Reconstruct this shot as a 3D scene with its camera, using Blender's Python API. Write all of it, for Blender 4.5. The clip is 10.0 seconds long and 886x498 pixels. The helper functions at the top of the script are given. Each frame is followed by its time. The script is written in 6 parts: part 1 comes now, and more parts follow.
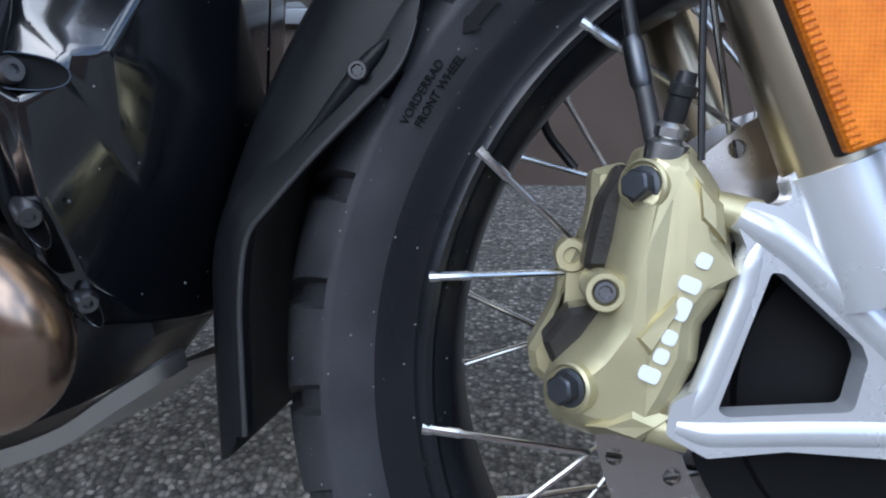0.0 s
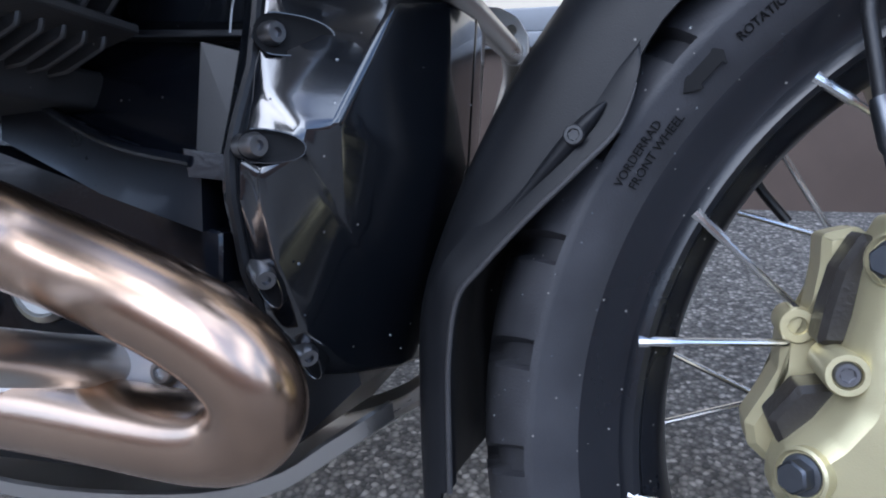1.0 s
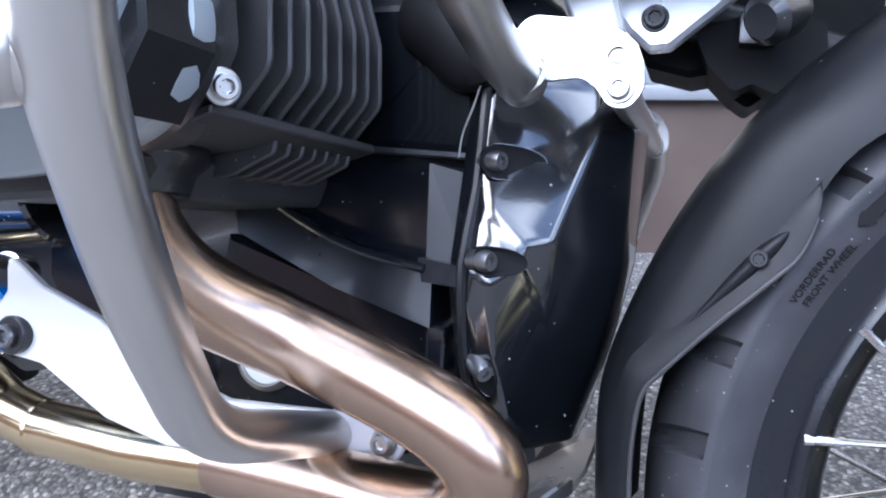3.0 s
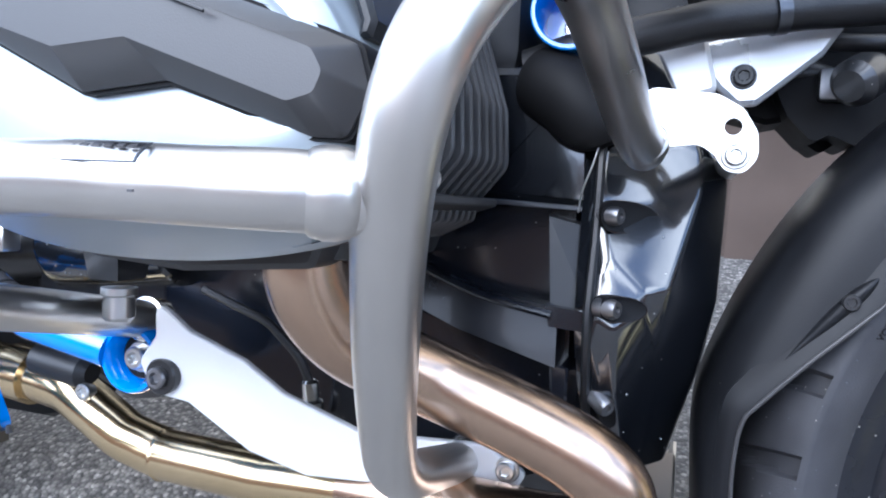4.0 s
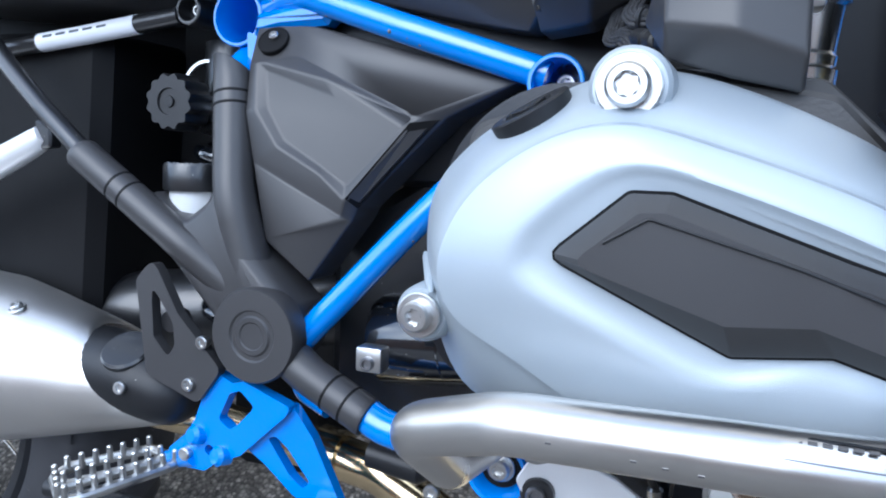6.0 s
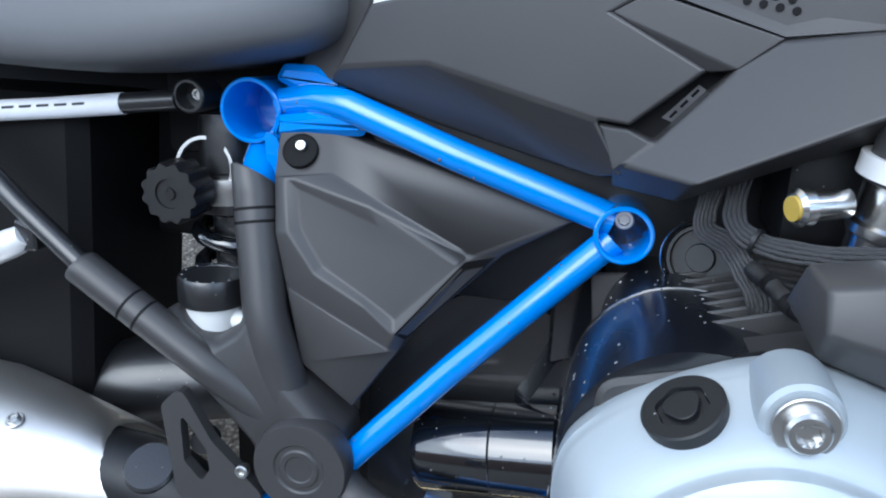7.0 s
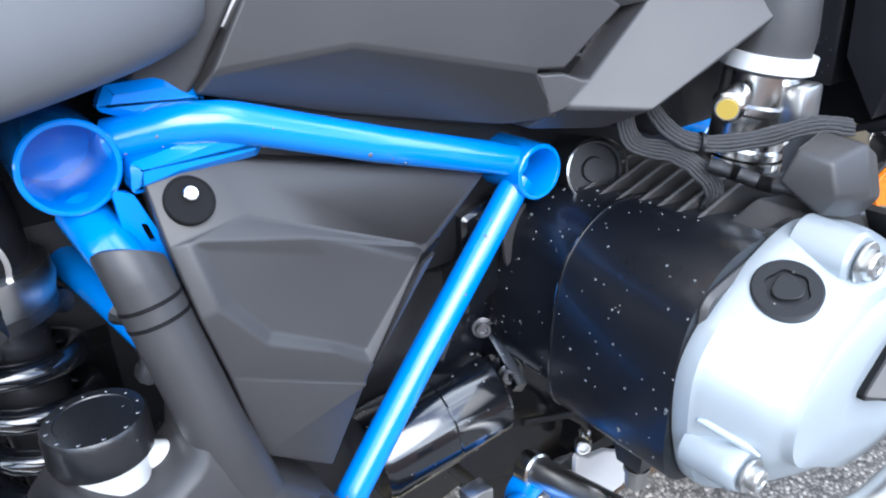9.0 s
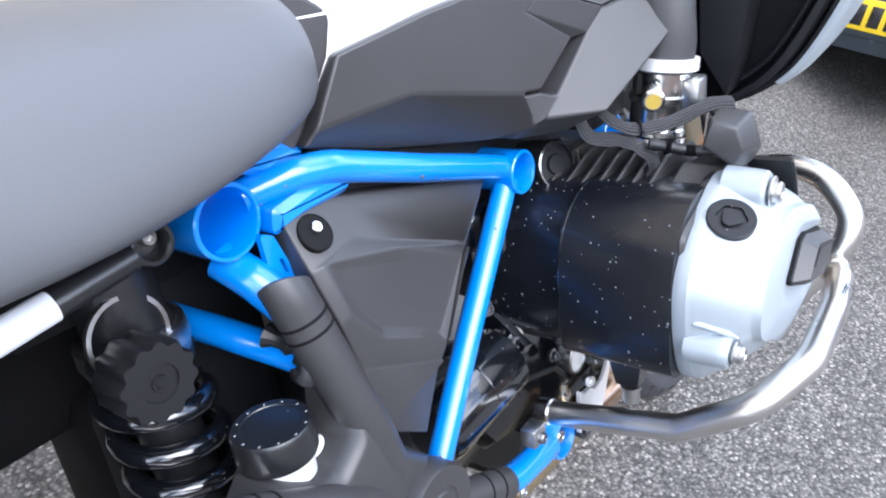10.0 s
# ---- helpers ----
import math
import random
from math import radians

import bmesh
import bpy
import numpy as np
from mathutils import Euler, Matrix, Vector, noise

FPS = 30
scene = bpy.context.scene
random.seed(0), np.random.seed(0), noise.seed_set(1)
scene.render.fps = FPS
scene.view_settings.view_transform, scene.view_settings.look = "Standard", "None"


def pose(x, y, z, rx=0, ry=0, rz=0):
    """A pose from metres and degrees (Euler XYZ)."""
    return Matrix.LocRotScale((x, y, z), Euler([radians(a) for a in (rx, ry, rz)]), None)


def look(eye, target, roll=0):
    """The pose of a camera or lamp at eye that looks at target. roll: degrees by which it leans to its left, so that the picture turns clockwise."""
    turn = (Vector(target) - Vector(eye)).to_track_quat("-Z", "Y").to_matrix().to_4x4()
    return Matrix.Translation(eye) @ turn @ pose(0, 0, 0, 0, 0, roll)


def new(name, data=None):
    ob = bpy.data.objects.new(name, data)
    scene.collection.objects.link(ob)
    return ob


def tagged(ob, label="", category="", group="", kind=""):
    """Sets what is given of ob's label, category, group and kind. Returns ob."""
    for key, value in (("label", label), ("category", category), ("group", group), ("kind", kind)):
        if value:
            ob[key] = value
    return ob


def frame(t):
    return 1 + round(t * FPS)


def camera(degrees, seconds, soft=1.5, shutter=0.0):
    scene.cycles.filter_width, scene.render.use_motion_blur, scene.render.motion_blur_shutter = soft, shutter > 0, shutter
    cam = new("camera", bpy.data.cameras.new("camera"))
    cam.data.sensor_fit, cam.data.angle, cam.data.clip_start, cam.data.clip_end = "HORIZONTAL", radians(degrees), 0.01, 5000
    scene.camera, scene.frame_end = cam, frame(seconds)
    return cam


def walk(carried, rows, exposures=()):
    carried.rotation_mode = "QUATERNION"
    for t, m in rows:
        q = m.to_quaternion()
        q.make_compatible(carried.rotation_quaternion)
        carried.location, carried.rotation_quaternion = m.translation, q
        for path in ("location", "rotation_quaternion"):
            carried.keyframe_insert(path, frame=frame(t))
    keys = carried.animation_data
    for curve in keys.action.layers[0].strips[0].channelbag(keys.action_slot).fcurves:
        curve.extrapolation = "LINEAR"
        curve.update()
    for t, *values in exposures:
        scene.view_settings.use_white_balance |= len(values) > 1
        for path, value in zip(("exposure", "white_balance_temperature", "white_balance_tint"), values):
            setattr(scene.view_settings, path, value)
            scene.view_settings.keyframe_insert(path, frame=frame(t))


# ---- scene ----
# camera and walk: rows are in the motorcycle's own upright frame, LEAN lays them into the world
LEAN = pose(0, 0, 0, -16, 0, 0)
cam = camera(62.3, 10.0, soft=2.0)
PATH = [
    (0, (-0.1924, -0.4217, 0.4148), (-0.2406, 0.0744, 0.3751), 1.04),
    (0.5, (-0.213, -0.424, 0.4218), (-0.3116, 0.0649, 0.3863), 0.99),
    (1, (-0.2276, -0.4238, 0.4397), (-0.3689, 0.0546, 0.4051), 1.28),
    (1.5, (-0.2348, -0.4267, 0.4561), (-0.3889, 0.048, 0.4261), 2.15),
    (2, (-0.2448, -0.4375, 0.4806), (-0.4051, 0.0355, 0.4556), 2.77),
    (2.5, (-0.2669, -0.4667, 0.4805), (-0.4351, 0.0037, 0.4592), 3.5),
    (4, (-0.3651, -0.5648, 0.5165), (-0.5205, -0.0905, 0.4869), 2.78),
    (4.5, (-0.401, -0.5959, 0.5357), (-0.5466, -0.1189, 0.5006), 2.81),
    (5, (-0.4367, -0.6124, 0.5368), (-0.5886, -0.1371, 0.5048), 2.78),
    (5.5, (-0.5041, -0.6213, 0.5494), (-0.6642, -0.1487, 0.5166), 2.83),
    (6, (-0.5759, -0.6517, 0.6173), (-0.7501, -0.1863, 0.562), 2.16),
    (6.2, (-0.6024, -0.6681, 0.6564), (-0.7798, -0.2067, 0.5812), 2.66),
    (7.3, (-0.7534, -0.5732, 0.8381), (-0.7834, -0.101, 0.6762), 0.8),
    (7.5, (-0.7809, -0.5192, 0.8486), (-0.7577, -0.0525, 0.6707), -1.35),
    (8, (-0.8348, -0.4492, 0.8418), (-0.7175, -0.0111, 0.6312), -1.82),
    (8.5, (-0.9091, -0.477, 0.8363), (-0.7225, -0.0676, 0.6181), -3.74),
    (9, (-1.035, -0.5016, 0.8516), (-0.7729, -0.131, 0.642), -2.68),
    (9.5, (-1.144, -0.4778, 0.8686), (-0.8217, -0.1508, 0.6707), -6.69),
    (10, (-1.2324, -0.4756, 0.8929), (-0.8782, -0.1857, 0.6917), -7.83),
]
EXPOSURES = [(0, 0.83, 5500, 8), (1, 1.24, 5350, 12), (1.6, 1.37, 5250, 13), (2.5, 2.19, 5350, 15), (4.5, 1.97, 5550, 10), (5.5, 1.57, 5550, 11), (6.0, 1.22, 5500, 8), (7.5, 1.08, 5750, 5), (8.0, 1.23, 5750, 6), (8.5, 1.50, 5800, 5), (9.0, 1.79, 5900, 9), (10, 1.85, 6000, 12)]
walk(cam, [(t, LEAN @ look(eye, target, roll)) for t, eye, target, roll in PATH], EXPOSURES)

# world: bright thin overcast, soft sun from the camera's side
world = bpy.data.worlds.new("sky")
scene.world = world
world.use_nodes = True
wn = world.node_tree.nodes
sky = wn.new("ShaderNodeTexSky")
sky.sky_type, sky.sun_disc = "NISHITA", False
sky.sun_elevation, sky.sun_rotation = radians(48), radians(200)
sky.air_density, sky.dust_density = 1.0, 1.2
# broken white cloud over the whole blue sky
way, puff = wn.new("ShaderNodeTexCoord"), wn.new("ShaderNodeTexNoise")
puff.inputs["Scale"].default_value, puff.inputs["Detail"].default_value, puff.inputs["Roughness"].default_value = 2.6, 6, 0.55
cover_map, clouds = wn.new("ShaderNodeMapRange"), wn.new("ShaderNodeMix")
cover_map.inputs["From Min"].default_value, cover_map.inputs["From Max"].default_value = 0.44, 0.62
clouds.data_type = "RGBA"
clouds.inputs[7].default_value = (10.2, 10.7, 11.4, 1)
for a, b in ((way.outputs["Generated"], puff.inputs["Vector"]), (puff.outputs["Fac"], cover_map.inputs[0]), (cover_map.outputs[0], clouds.inputs[0]),
             (sky.outputs[0], clouds.inputs[6]), (clouds.outputs[2], wn["Background"].inputs[0])):
    world.node_tree.links.new(a, b)
wn["Background"].inputs[1].default_value = 0.15
sun = new("sun", bpy.data.lights.new("sun", "SUN"))
sun.data.energy, sun.data.angle, sun.data.color = 0.85, radians(45), (1.0, 0.97, 0.93)
sun.matrix_world = look((-1.2, -3.3, 3.9), (0, 0, 0))


# ---- materials ----
def links(tree, *pairs):
    for a, b in pairs:
        tree.links.new(a, b)


def surface(name, base, rough=0.5, metal=0.0, vary=0.15, vary_scale=14, grain=0.0, grain_scale=900, wear=0.12, coat=0.0,
            tint=None, spec=0.5, dust=0.0):
    """A painted, cast or moulded surface: colour and roughness drift at two scales, with a fine relief."""
    m = bpy.data.materials.new(name)
    m.use_nodes = True
    t = m.node_tree
    n, b = t.nodes, t.nodes["Principled BSDF"]
    co = n.new("ShaderNodeTexCoord")
    big, fine = n.new("ShaderNodeTexNoise"), n.new("ShaderNodeTexNoise")
    big.inputs["Scale"].default_value, fine.inputs["Scale"].default_value = vary_scale, grain_scale
    big.inputs["Detail"].default_value, fine.inputs["Detail"].default_value = 6, 2
    links(t, (co.outputs["Object"], big.inputs["Vector"]), (co.outputs["Object"], fine.inputs["Vector"]))
    ramp = n.new("ShaderNodeMix")
    ramp.data_type = "RGBA"
    lo = [max(0, c * (1 - vary)) for c in base]
    hi = [c * (1 + vary) for c in (tint or base)]
    ramp.inputs[6].default_value, ramp.inputs[7].default_value = (*lo, 1), (*hi, 1)
    links(t, (big.outputs["Fac"], ramp.inputs[0]), (ramp.outputs[2], b.inputs["Base Color"]))
    rr = n.new("ShaderNodeMapRange")
    rr.inputs["To Min"].default_value, rr.inputs["To Max"].default_value = max(0.02, rough * (1 - wear)), min(1, rough * (1 + wear))
    rr.inputs["From Min"].default_value, rr.inputs["From Max"].default_value = 0.3, 0.7
    links(t, (big.outputs["Fac"], rr.inputs["Value"]), (rr.outputs[0], b.inputs["Roughness"]))
    b.inputs["Metallic"].default_value = metal
    if dust:
        # sparse specks of dried dirt: small discs in some of the cells
        spot, pick, near, both, dirty = (n.new(k) for k in ("ShaderNodeTexVoronoi", "ShaderNodeSeparateColor", "ShaderNodeMath", "ShaderNodeMath", "ShaderNodeMix"))
        spot.inputs["Scale"].default_value = 190
        near.operation, near.inputs[1].default_value = "LESS_THAN", 0.11
        chance = n.new("ShaderNodeMath")
        chance.operation, chance.inputs[1].default_value = "GREATER_THAN", 1 - dust
        both.operation = "MULTIPLY"
        dirty.data_type = "RGBA"
        dirty.inputs[7].default_value = (0.22, 0.21, 0.19, 1)
        links(t, (co.outputs["Object"], spot.inputs["Vector"]), (spot.outputs["Color"], pick.inputs[0]), (spot.outputs["Distance"], near.inputs[0]), (pick.outputs[0], chance.inputs[0]),
              (near.outputs[0], both.inputs[0]), (chance.outputs[0], both.inputs[1]), (both.outputs[0], dirty.inputs[0]), (ramp.outputs[2], dirty.inputs[6]), (dirty.outputs[2], b.inputs["Base Color"]))
    b.inputs["Coat Weight"].default_value = coat
    b.inputs["Coat Roughness"].default_value = 0.06
    b.inputs["Specular IOR Level"].default_value = spec
    if grain:
        bump = n.new("ShaderNodeBump")
        bump.inputs["Strength"].default_value, bump.inputs["Distance"].default_value = grain, 0.0006
        links(t, (fine.outputs["Fac"], bump.inputs["Height"]), (bump.outputs[0], b.inputs["Normal"]))
    return m


BLACK_GLOSS = surface("gloss_black_paint", (0.005, 0.006, 0.008), 0.13, vary=0.3, coat=1.0, grain=0.06, grain_scale=300, spec=0.8, dust=0.07)
BLACK_WET = surface("rain_wet_black_paint", (0.005, 0.006, 0.009), 0.30, vary=0.4, coat=0.15, grain=0.10, grain_scale=260, spec=0.5, dust=0.05)
BLACK_SATIN = surface("satin_black_paint", (0.006, 0.007, 0.010), 0.17, vary=0.35, coat=0.15, grain=0.12, grain_scale=500, spec=0.5, dust=0.05)
FIN_BLACK = surface("matt_black_fin_paint", (0.034, 0.033, 0.033), 0.48, vary=0.5, vary_scale=40, grain=0.3, grain_scale=600, spec=0.6, dust=0.06)
BLACK_CAST = surface("black_cast_metal", (0.011, 0.0115, 0.013), 0.34, vary=0.4, grain=0.25, grain_scale=700, coat=0.3, spec=0.7, dust=0.10)
BLACK_PLASTIC = surface("matt_black_plastic", (0.009, 0.0095, 0.011), 0.42, vary=0.25, grain=0.2, grain_scale=1600, spec=0.4, dust=0.03)
GREY_PLASTIC = surface("dark_grey_plastic", (0.037, 0.036, 0.037), 0.42, vary=0.12, grain=0.08, grain_scale=1800, wear=0.10, spec=0.55)
SEAT_VINYL = surface("seat_vinyl", (0.10, 0.103, 0.11), 0.52, vary=0.08, grain=0.15, grain_scale=1500)
RUBBER = surface("tyre_rubber", (0.024, 0.025, 0.029), 0.52, vary=0.3, vary_scale=30, grain=0.4, grain_scale=900, tint=(0.042, 0.042, 0.046), dust=0.14, spec=0.36)
GUARD_BLACK = surface("mudguard_black_plastic", (0.008, 0.0085, 0.010), 0.38, vary=0.25, grain=0.2, grain_scale=1600, spec=0.22, dust=0.04)
# Matt black: dark rubber, and painted shade inside recesses and gaps.
RUBBER_AND_SHADE = surface("dark_rubber_and_recess_shade", (0.006, 0.006, 0.0065), 0.6, vary=0.2, spec=0.15)
HOSE = surface("hose_rubber", (0.009, 0.009, 0.010), 0.45, grain=0.3)
BRAID = surface("braided_cable_sleeve", (0.030, 0.030, 0.032), 0.6, vary=0.5, vary_scale=400, grain=0.8, grain_scale=1200)
RIM_BLACK = surface("rim_black", (0.009, 0.010, 0.013), 0.30, vary=0.3, grain=0.15, grain_scale=500, coat=0.1, dust=0.25, spec=0.4)
BLUE = surface("blue_frame_paint", (0.007, 0.205, 0.70), 0.24, vary=0.06, coat=1.0, grain=0.06, grain_scale=260)
BAR_STEEL = surface("satin_stainless", (0.66, 0.64, 0.61), 0.33, 1.0, vary=0.08, grain=0.04, grain_scale=1500, wear=0.25)
BRACKET_ALU = surface("blasted_aluminium", (0.80, 0.80, 0.80), 0.40, 0.35, vary=0.05, grain=0.12, grain_scale=1800)
DULL_STEEL = surface("dull_grey_bolt", (0.24, 0.24, 0.25), 0.38, 1.0, vary=0.25, vary_scale=60)
STEEL = surface("bright_steel", (0.70, 0.69, 0.67), 0.2, 1.0, vary=0.1, grain=0.06)
ZINC = surface("zinc_bolt", (0.55, 0.55, 0.54), 0.32, 1.0, vary=0.2, vary_scale=60)
CAST_SILVER = surface("silver_cast_paint", (0.74, 0.75, 0.77), 0.28, 0.6, vary=0.07, grain=0.10, grain_scale=1400)
COVER_SILVER = surface("silver_head_cover_paint", (0.40, 0.447, 0.482), 0.42, 0.42, vary=0.04, grain=0.12, grain_scale=2200)
GOLD_ANODISED = surface("gold_anodised_fork", (0.52, 0.45, 0.33), 0.3, 1.0, vary=0.06)
GOLD_CALIPER = surface("gold_caliper_paint", (0.575, 0.517, 0.31), 0.38, 0.65, vary=0.1, vary_scale=40, grain=0.2, grain_scale=1500)
WHITE_PAINT = surface("white_marking_paint", (0.78, 0.80, 0.84), 0.45, vary=0.05)
DISC_STEEL = surface("brake_disc_steel", (0.58, 0.54, 0.51), 0.26, 1.0, vary=0.12, vary_scale=60)
PAD_DARK = surface("dark_brown_brake_pad", (0.022, 0.019, 0.016), 0.38, vary=0.5, vary_scale=80, grain=0.4, grain_scale=500)
DARK_STEEL = surface("dark_phosphated_steel", (0.10, 0.105, 0.115), 0.35, 0.9, vary=0.3, vary_scale=60)
WHITE_PLASTIC = surface("reservoir_white_plastic", (0.72, 0.73, 0.72), 0.4, vary=0.06)
ORANGE = surface("orange_reflector", (0.80, 0.17, 0.004), 0.22, vary=0.2, vary_scale=60, coat=0.15, tint=(0.90, 0.27, 0.008), spec=0.25)
prism, prism_mix, prism_bump = (ORANGE.node_tree.nodes.new(k) for k in ("ShaderNodeTexVoronoi", "ShaderNodeMix", "ShaderNodeBump"))
prism.inputs["Scale"].default_value, prism.inputs["Randomness"].default_value = 520, 0.15
prism_mix.data_type, prism_mix.blend_type = "RGBA", "MULTIPLY"
prism_mix.inputs[0].default_value = 0.45
prism_bump.inputs["Strength"].default_value, prism_bump.inputs["Distance"].default_value = 0.5, 0.0006
shader = ORANGE.node_tree.nodes["Principled BSDF"]
base_link = shader.inputs["Base Color"].links[0].from_socket
coords = ORANGE.node_tree.nodes["Texture Coordinate"]
links(ORANGE.node_tree, (coords.outputs["Object"], prism.inputs["Vector"]), (base_link, prism_mix.inputs[6]), (prism.outputs["Distance"], prism_mix.inputs[7]), (prism_mix.outputs[2], shader.inputs["Base Color"]),
      (prism.outputs["Distance"], prism_bump.inputs["Height"]), (prism_bump.outputs[0], shader.inputs["Normal"]))
SMOKE = surface("black_fastener", (0.02, 0.02, 0.021), 0.3, vary=0.2)
AMBER_PLUG = surface("amber_plug", (0.45, 0.32, 0.06), 0.3)
MUFFLER_STEEL = surface("brushed_muffler", (0.72, 0.70, 0.67), 0.40, 1.0, vary=0.08, grain=0.15)


def heat_steel(name, cold, hot, rough):
    """Exhaust steel blued and bronzed by heat, in soft bands along and across the pipe."""
    m = surface(name, cold, rough, 1.0, vary=0.12, vary_scale=9, tint=hot, wear=0.10, grain=0.06, grain_scale=400)
    return m


HEADER = heat_steel("bronzed_header_steel", (0.34, 0.235, 0.18), (0.66, 0.48, 0.34), 0.25)
GOLD_PIPE = heat_steel("straw_gold_steel", (0.60, 0.44, 0.22), (0.78, 0.64, 0.42), 0.18)


def asphalt(name, dark, light, scale):
    m = bpy.data.materials.new(name)
    m.use_nodes = True
    t = m.node_tree
    n, b = t.nodes, t.nodes["Principled BSDF"]
    co = n.new("ShaderNodeTexCoord")
    cell, blot, grit = n.new("ShaderNodeTexVoronoi"), n.new("ShaderNodeTexNoise"), n.new("ShaderNodeTexNoise")
    cell.inputs["Scale"].default_value, cell.inputs["Randomness"].default_value = scale, 1
    blot.inputs["Scale"].default_value, blot.inputs["Detail"].default_value = 2.2, 8
    grit.inputs["Scale"].default_value = scale * 3.1
    for k in (cell, blot, grit):
        links(t, (co.outputs["Object"], k.inputs["Vector"]))
    sep = n.new("ShaderNodeSeparateColor")
    stones = n.new("ShaderNodeValToRGB")
    e = stones.color_ramp.elements
    e[0].position, e[0].color = 0.0, (*dark, 1)
    e[1].position, e[1].color = 1.0, (*[c * 1.7 for c in light], 1)
    mid = stones.color_ramp.elements.new(0.55)
    mid.color = (*[(a + c) / 2 for a, c in zip(dark, light)], 1)
    top = stones.color_ramp.elements.new(0.86)
    top.color = (*light, 1)
    edge = n.new("ShaderNodeMapRange")
    edge.inputs["From Min"].default_value, edge.inputs["From Max"].default_value = 0.25, 0.75
    edge.inputs["To Min"].default_value, edge.inputs["To Max"].default_value = 1.0, 0.45
    mul, wash = n.new("ShaderNodeMix"), n.new("ShaderNodeMix")
    mul.data_type = wash.data_type = "RGBA"
    mul.blend_type = wash.blend_type = "MULTIPLY"
    mul.inputs[0].default_value, wash.inputs[0].default_value = 1.0, 0.5
    links(t, (cell.outputs["Color"], sep.inputs[0]), (sep.outputs[0], stones.inputs[0]), (cell.outputs["Distance"], edge.inputs[0]),
          (stones.outputs[0], mul.inputs[6]), (edge.outputs[0], mul.inputs[7]), (mul.outputs[2], wash.inputs[6]),
          (blot.outputs["Fac"], wash.inputs[7]), (wash.outputs[2], b.inputs["Base Color"]))
    bump = n.new("ShaderNodeBump")
    bump.inputs["Strength"].default_value, bump.inputs["Distance"].default_value, bump.invert = 0.9, 0.003, True
    links(t, (cell.outputs["Distance"], bump.inputs["Height"]), (bump.outputs[0], b.inputs["Normal"]))
    b.inputs["Roughness"].default_value = 0.75
    return m


ROAD = asphalt("road_asphalt", (0.085, 0.082, 0.077), (0.32, 0.30, 0.275), 165)
WALL_BROWN = surface("brown_stall_riser", (0.085, 0.062, 0.05), 0.5, vary=0.5, vary_scale=5, grain=0.3)
SILL_GREY = surface("grey_sill_paint", (0.20, 0.21, 0.225), 0.5, vary=0.12)
BRICK = surface("brown_brickwork", (0.24, 0.15, 0.11), 0.8, vary=0.3, vary_scale=2, grain=0.5, grain_scale=60)
CREAM = surface("cream_render", (0.62, 0.54, 0.42), 0.7, vary=0.12, vary_scale=3, grain=0.5, grain_scale=200)


# ---- mesh helpers ----
def V(*a):
    return Vector(a)


def part(name, bm, mat, parent=None, label="", sharp=32, kind=""):
    """Links a bmesh as one mesh object under a thing or part."""
    bmesh.ops.recalc_face_normals(bm, faces=bm.faces[:])
    for e in bm.edges:
        e.smooth = len(e.link_faces) == 2 and e.calc_face_angle(0) < radians(sharp)
    for f in bm.faces:
        f.smooth = True
    me = bpy.data.meshes.new(name)
    bm.to_mesh(me)
    bm.free()
    me.materials.append(mat)
    ob = new(name, me)
    ob.parent = parent
    return tagged(ob, label=label, kind=kind)


def group(name, parent, label=""):
    ob = new(name)
    ob.parent = parent
    return tagged(ob, label=label)


def loft(bm, loops, cap=True, close=True):
    rings = [[bm.verts.new(p) for p in loop] for loop in loops]
    n = len(rings[0])
    for a, b in zip(rings, rings[1:]):
        for i in range(n if close else n - 1):
            j = (i + 1) % n
            try:
                bm.faces.new((a[i], a[j], b[j], b[i]))
            except ValueError:
                pass
    if cap:
        bm.faces.new(rings[0][::-1])
        bm.faces.new(rings[-1])
    return bm


def rounded(pts, rad, n=7):
    """A polyline with its corners turned into smooth bends."""
    pts = [Vector(p) for p in pts]
    out = [pts[0]]
    for a, b, c in zip(pts, pts[1:], pts[2:]):
        u, w = (a - b), (c - b)
        ang = math.pi - u.angle(w)
        d = min(rad * math.tan(ang / 2), u.length * 0.48, w.length * 0.48)
        p, q = b + u.normalized() * d, b + w.normalized() * d
        out += [p.lerp(b, t).lerp(b.lerp(q, t), t) for t in [k / n for k in range(n + 1)]]
    return out + [pts[-1]]


def spline(pts, n):
    """n points along a smooth curve through pts."""
    pts = [Vector(p) for p in pts]
    ext = [pts[0] * 2 - pts[1]] + pts + [pts[-1] * 2 - pts[-2]]
    out = []
    for k in range(n):
        s = k / (n - 1) * (len(pts) - 1)
        i = min(int(s), len(pts) - 2)
        t = s - i
        a, b, c, d = ext[i:i + 4]
        out.append(0.5 * ((2 * b) + (c - a) * t + (2 * a - 5 * b + 4 * c - d) * t * t + (3 * b - a - 3 * c + d) * t ** 3))
    return out


def sweep(bm, pts, r, seg=18, cap=True):
    """A round tube along pts; r is a radius or a list of one radius a point."""
    pts = [Vector(p) for p in pts]
    rad = r if isinstance(r, (list, tuple)) else [r] * len(pts)
    tang = [(pts[min(i + 1, len(pts) - 1)] - pts[max(i - 1, 0)]).normalized() for i in range(len(pts))]
    side = tang[0].orthogonal().normalized()
    loops = []
    for p, t, k in zip(pts, tang, rad):
        side = (side - t * side.dot(t)).normalized()
        up = t.cross(side)
        loops.append([p + (side * math.cos(a) + up * math.sin(a)) * k for a in [math.tau * i / seg for i in range(seg)]])
    return loft(bm, loops, cap)


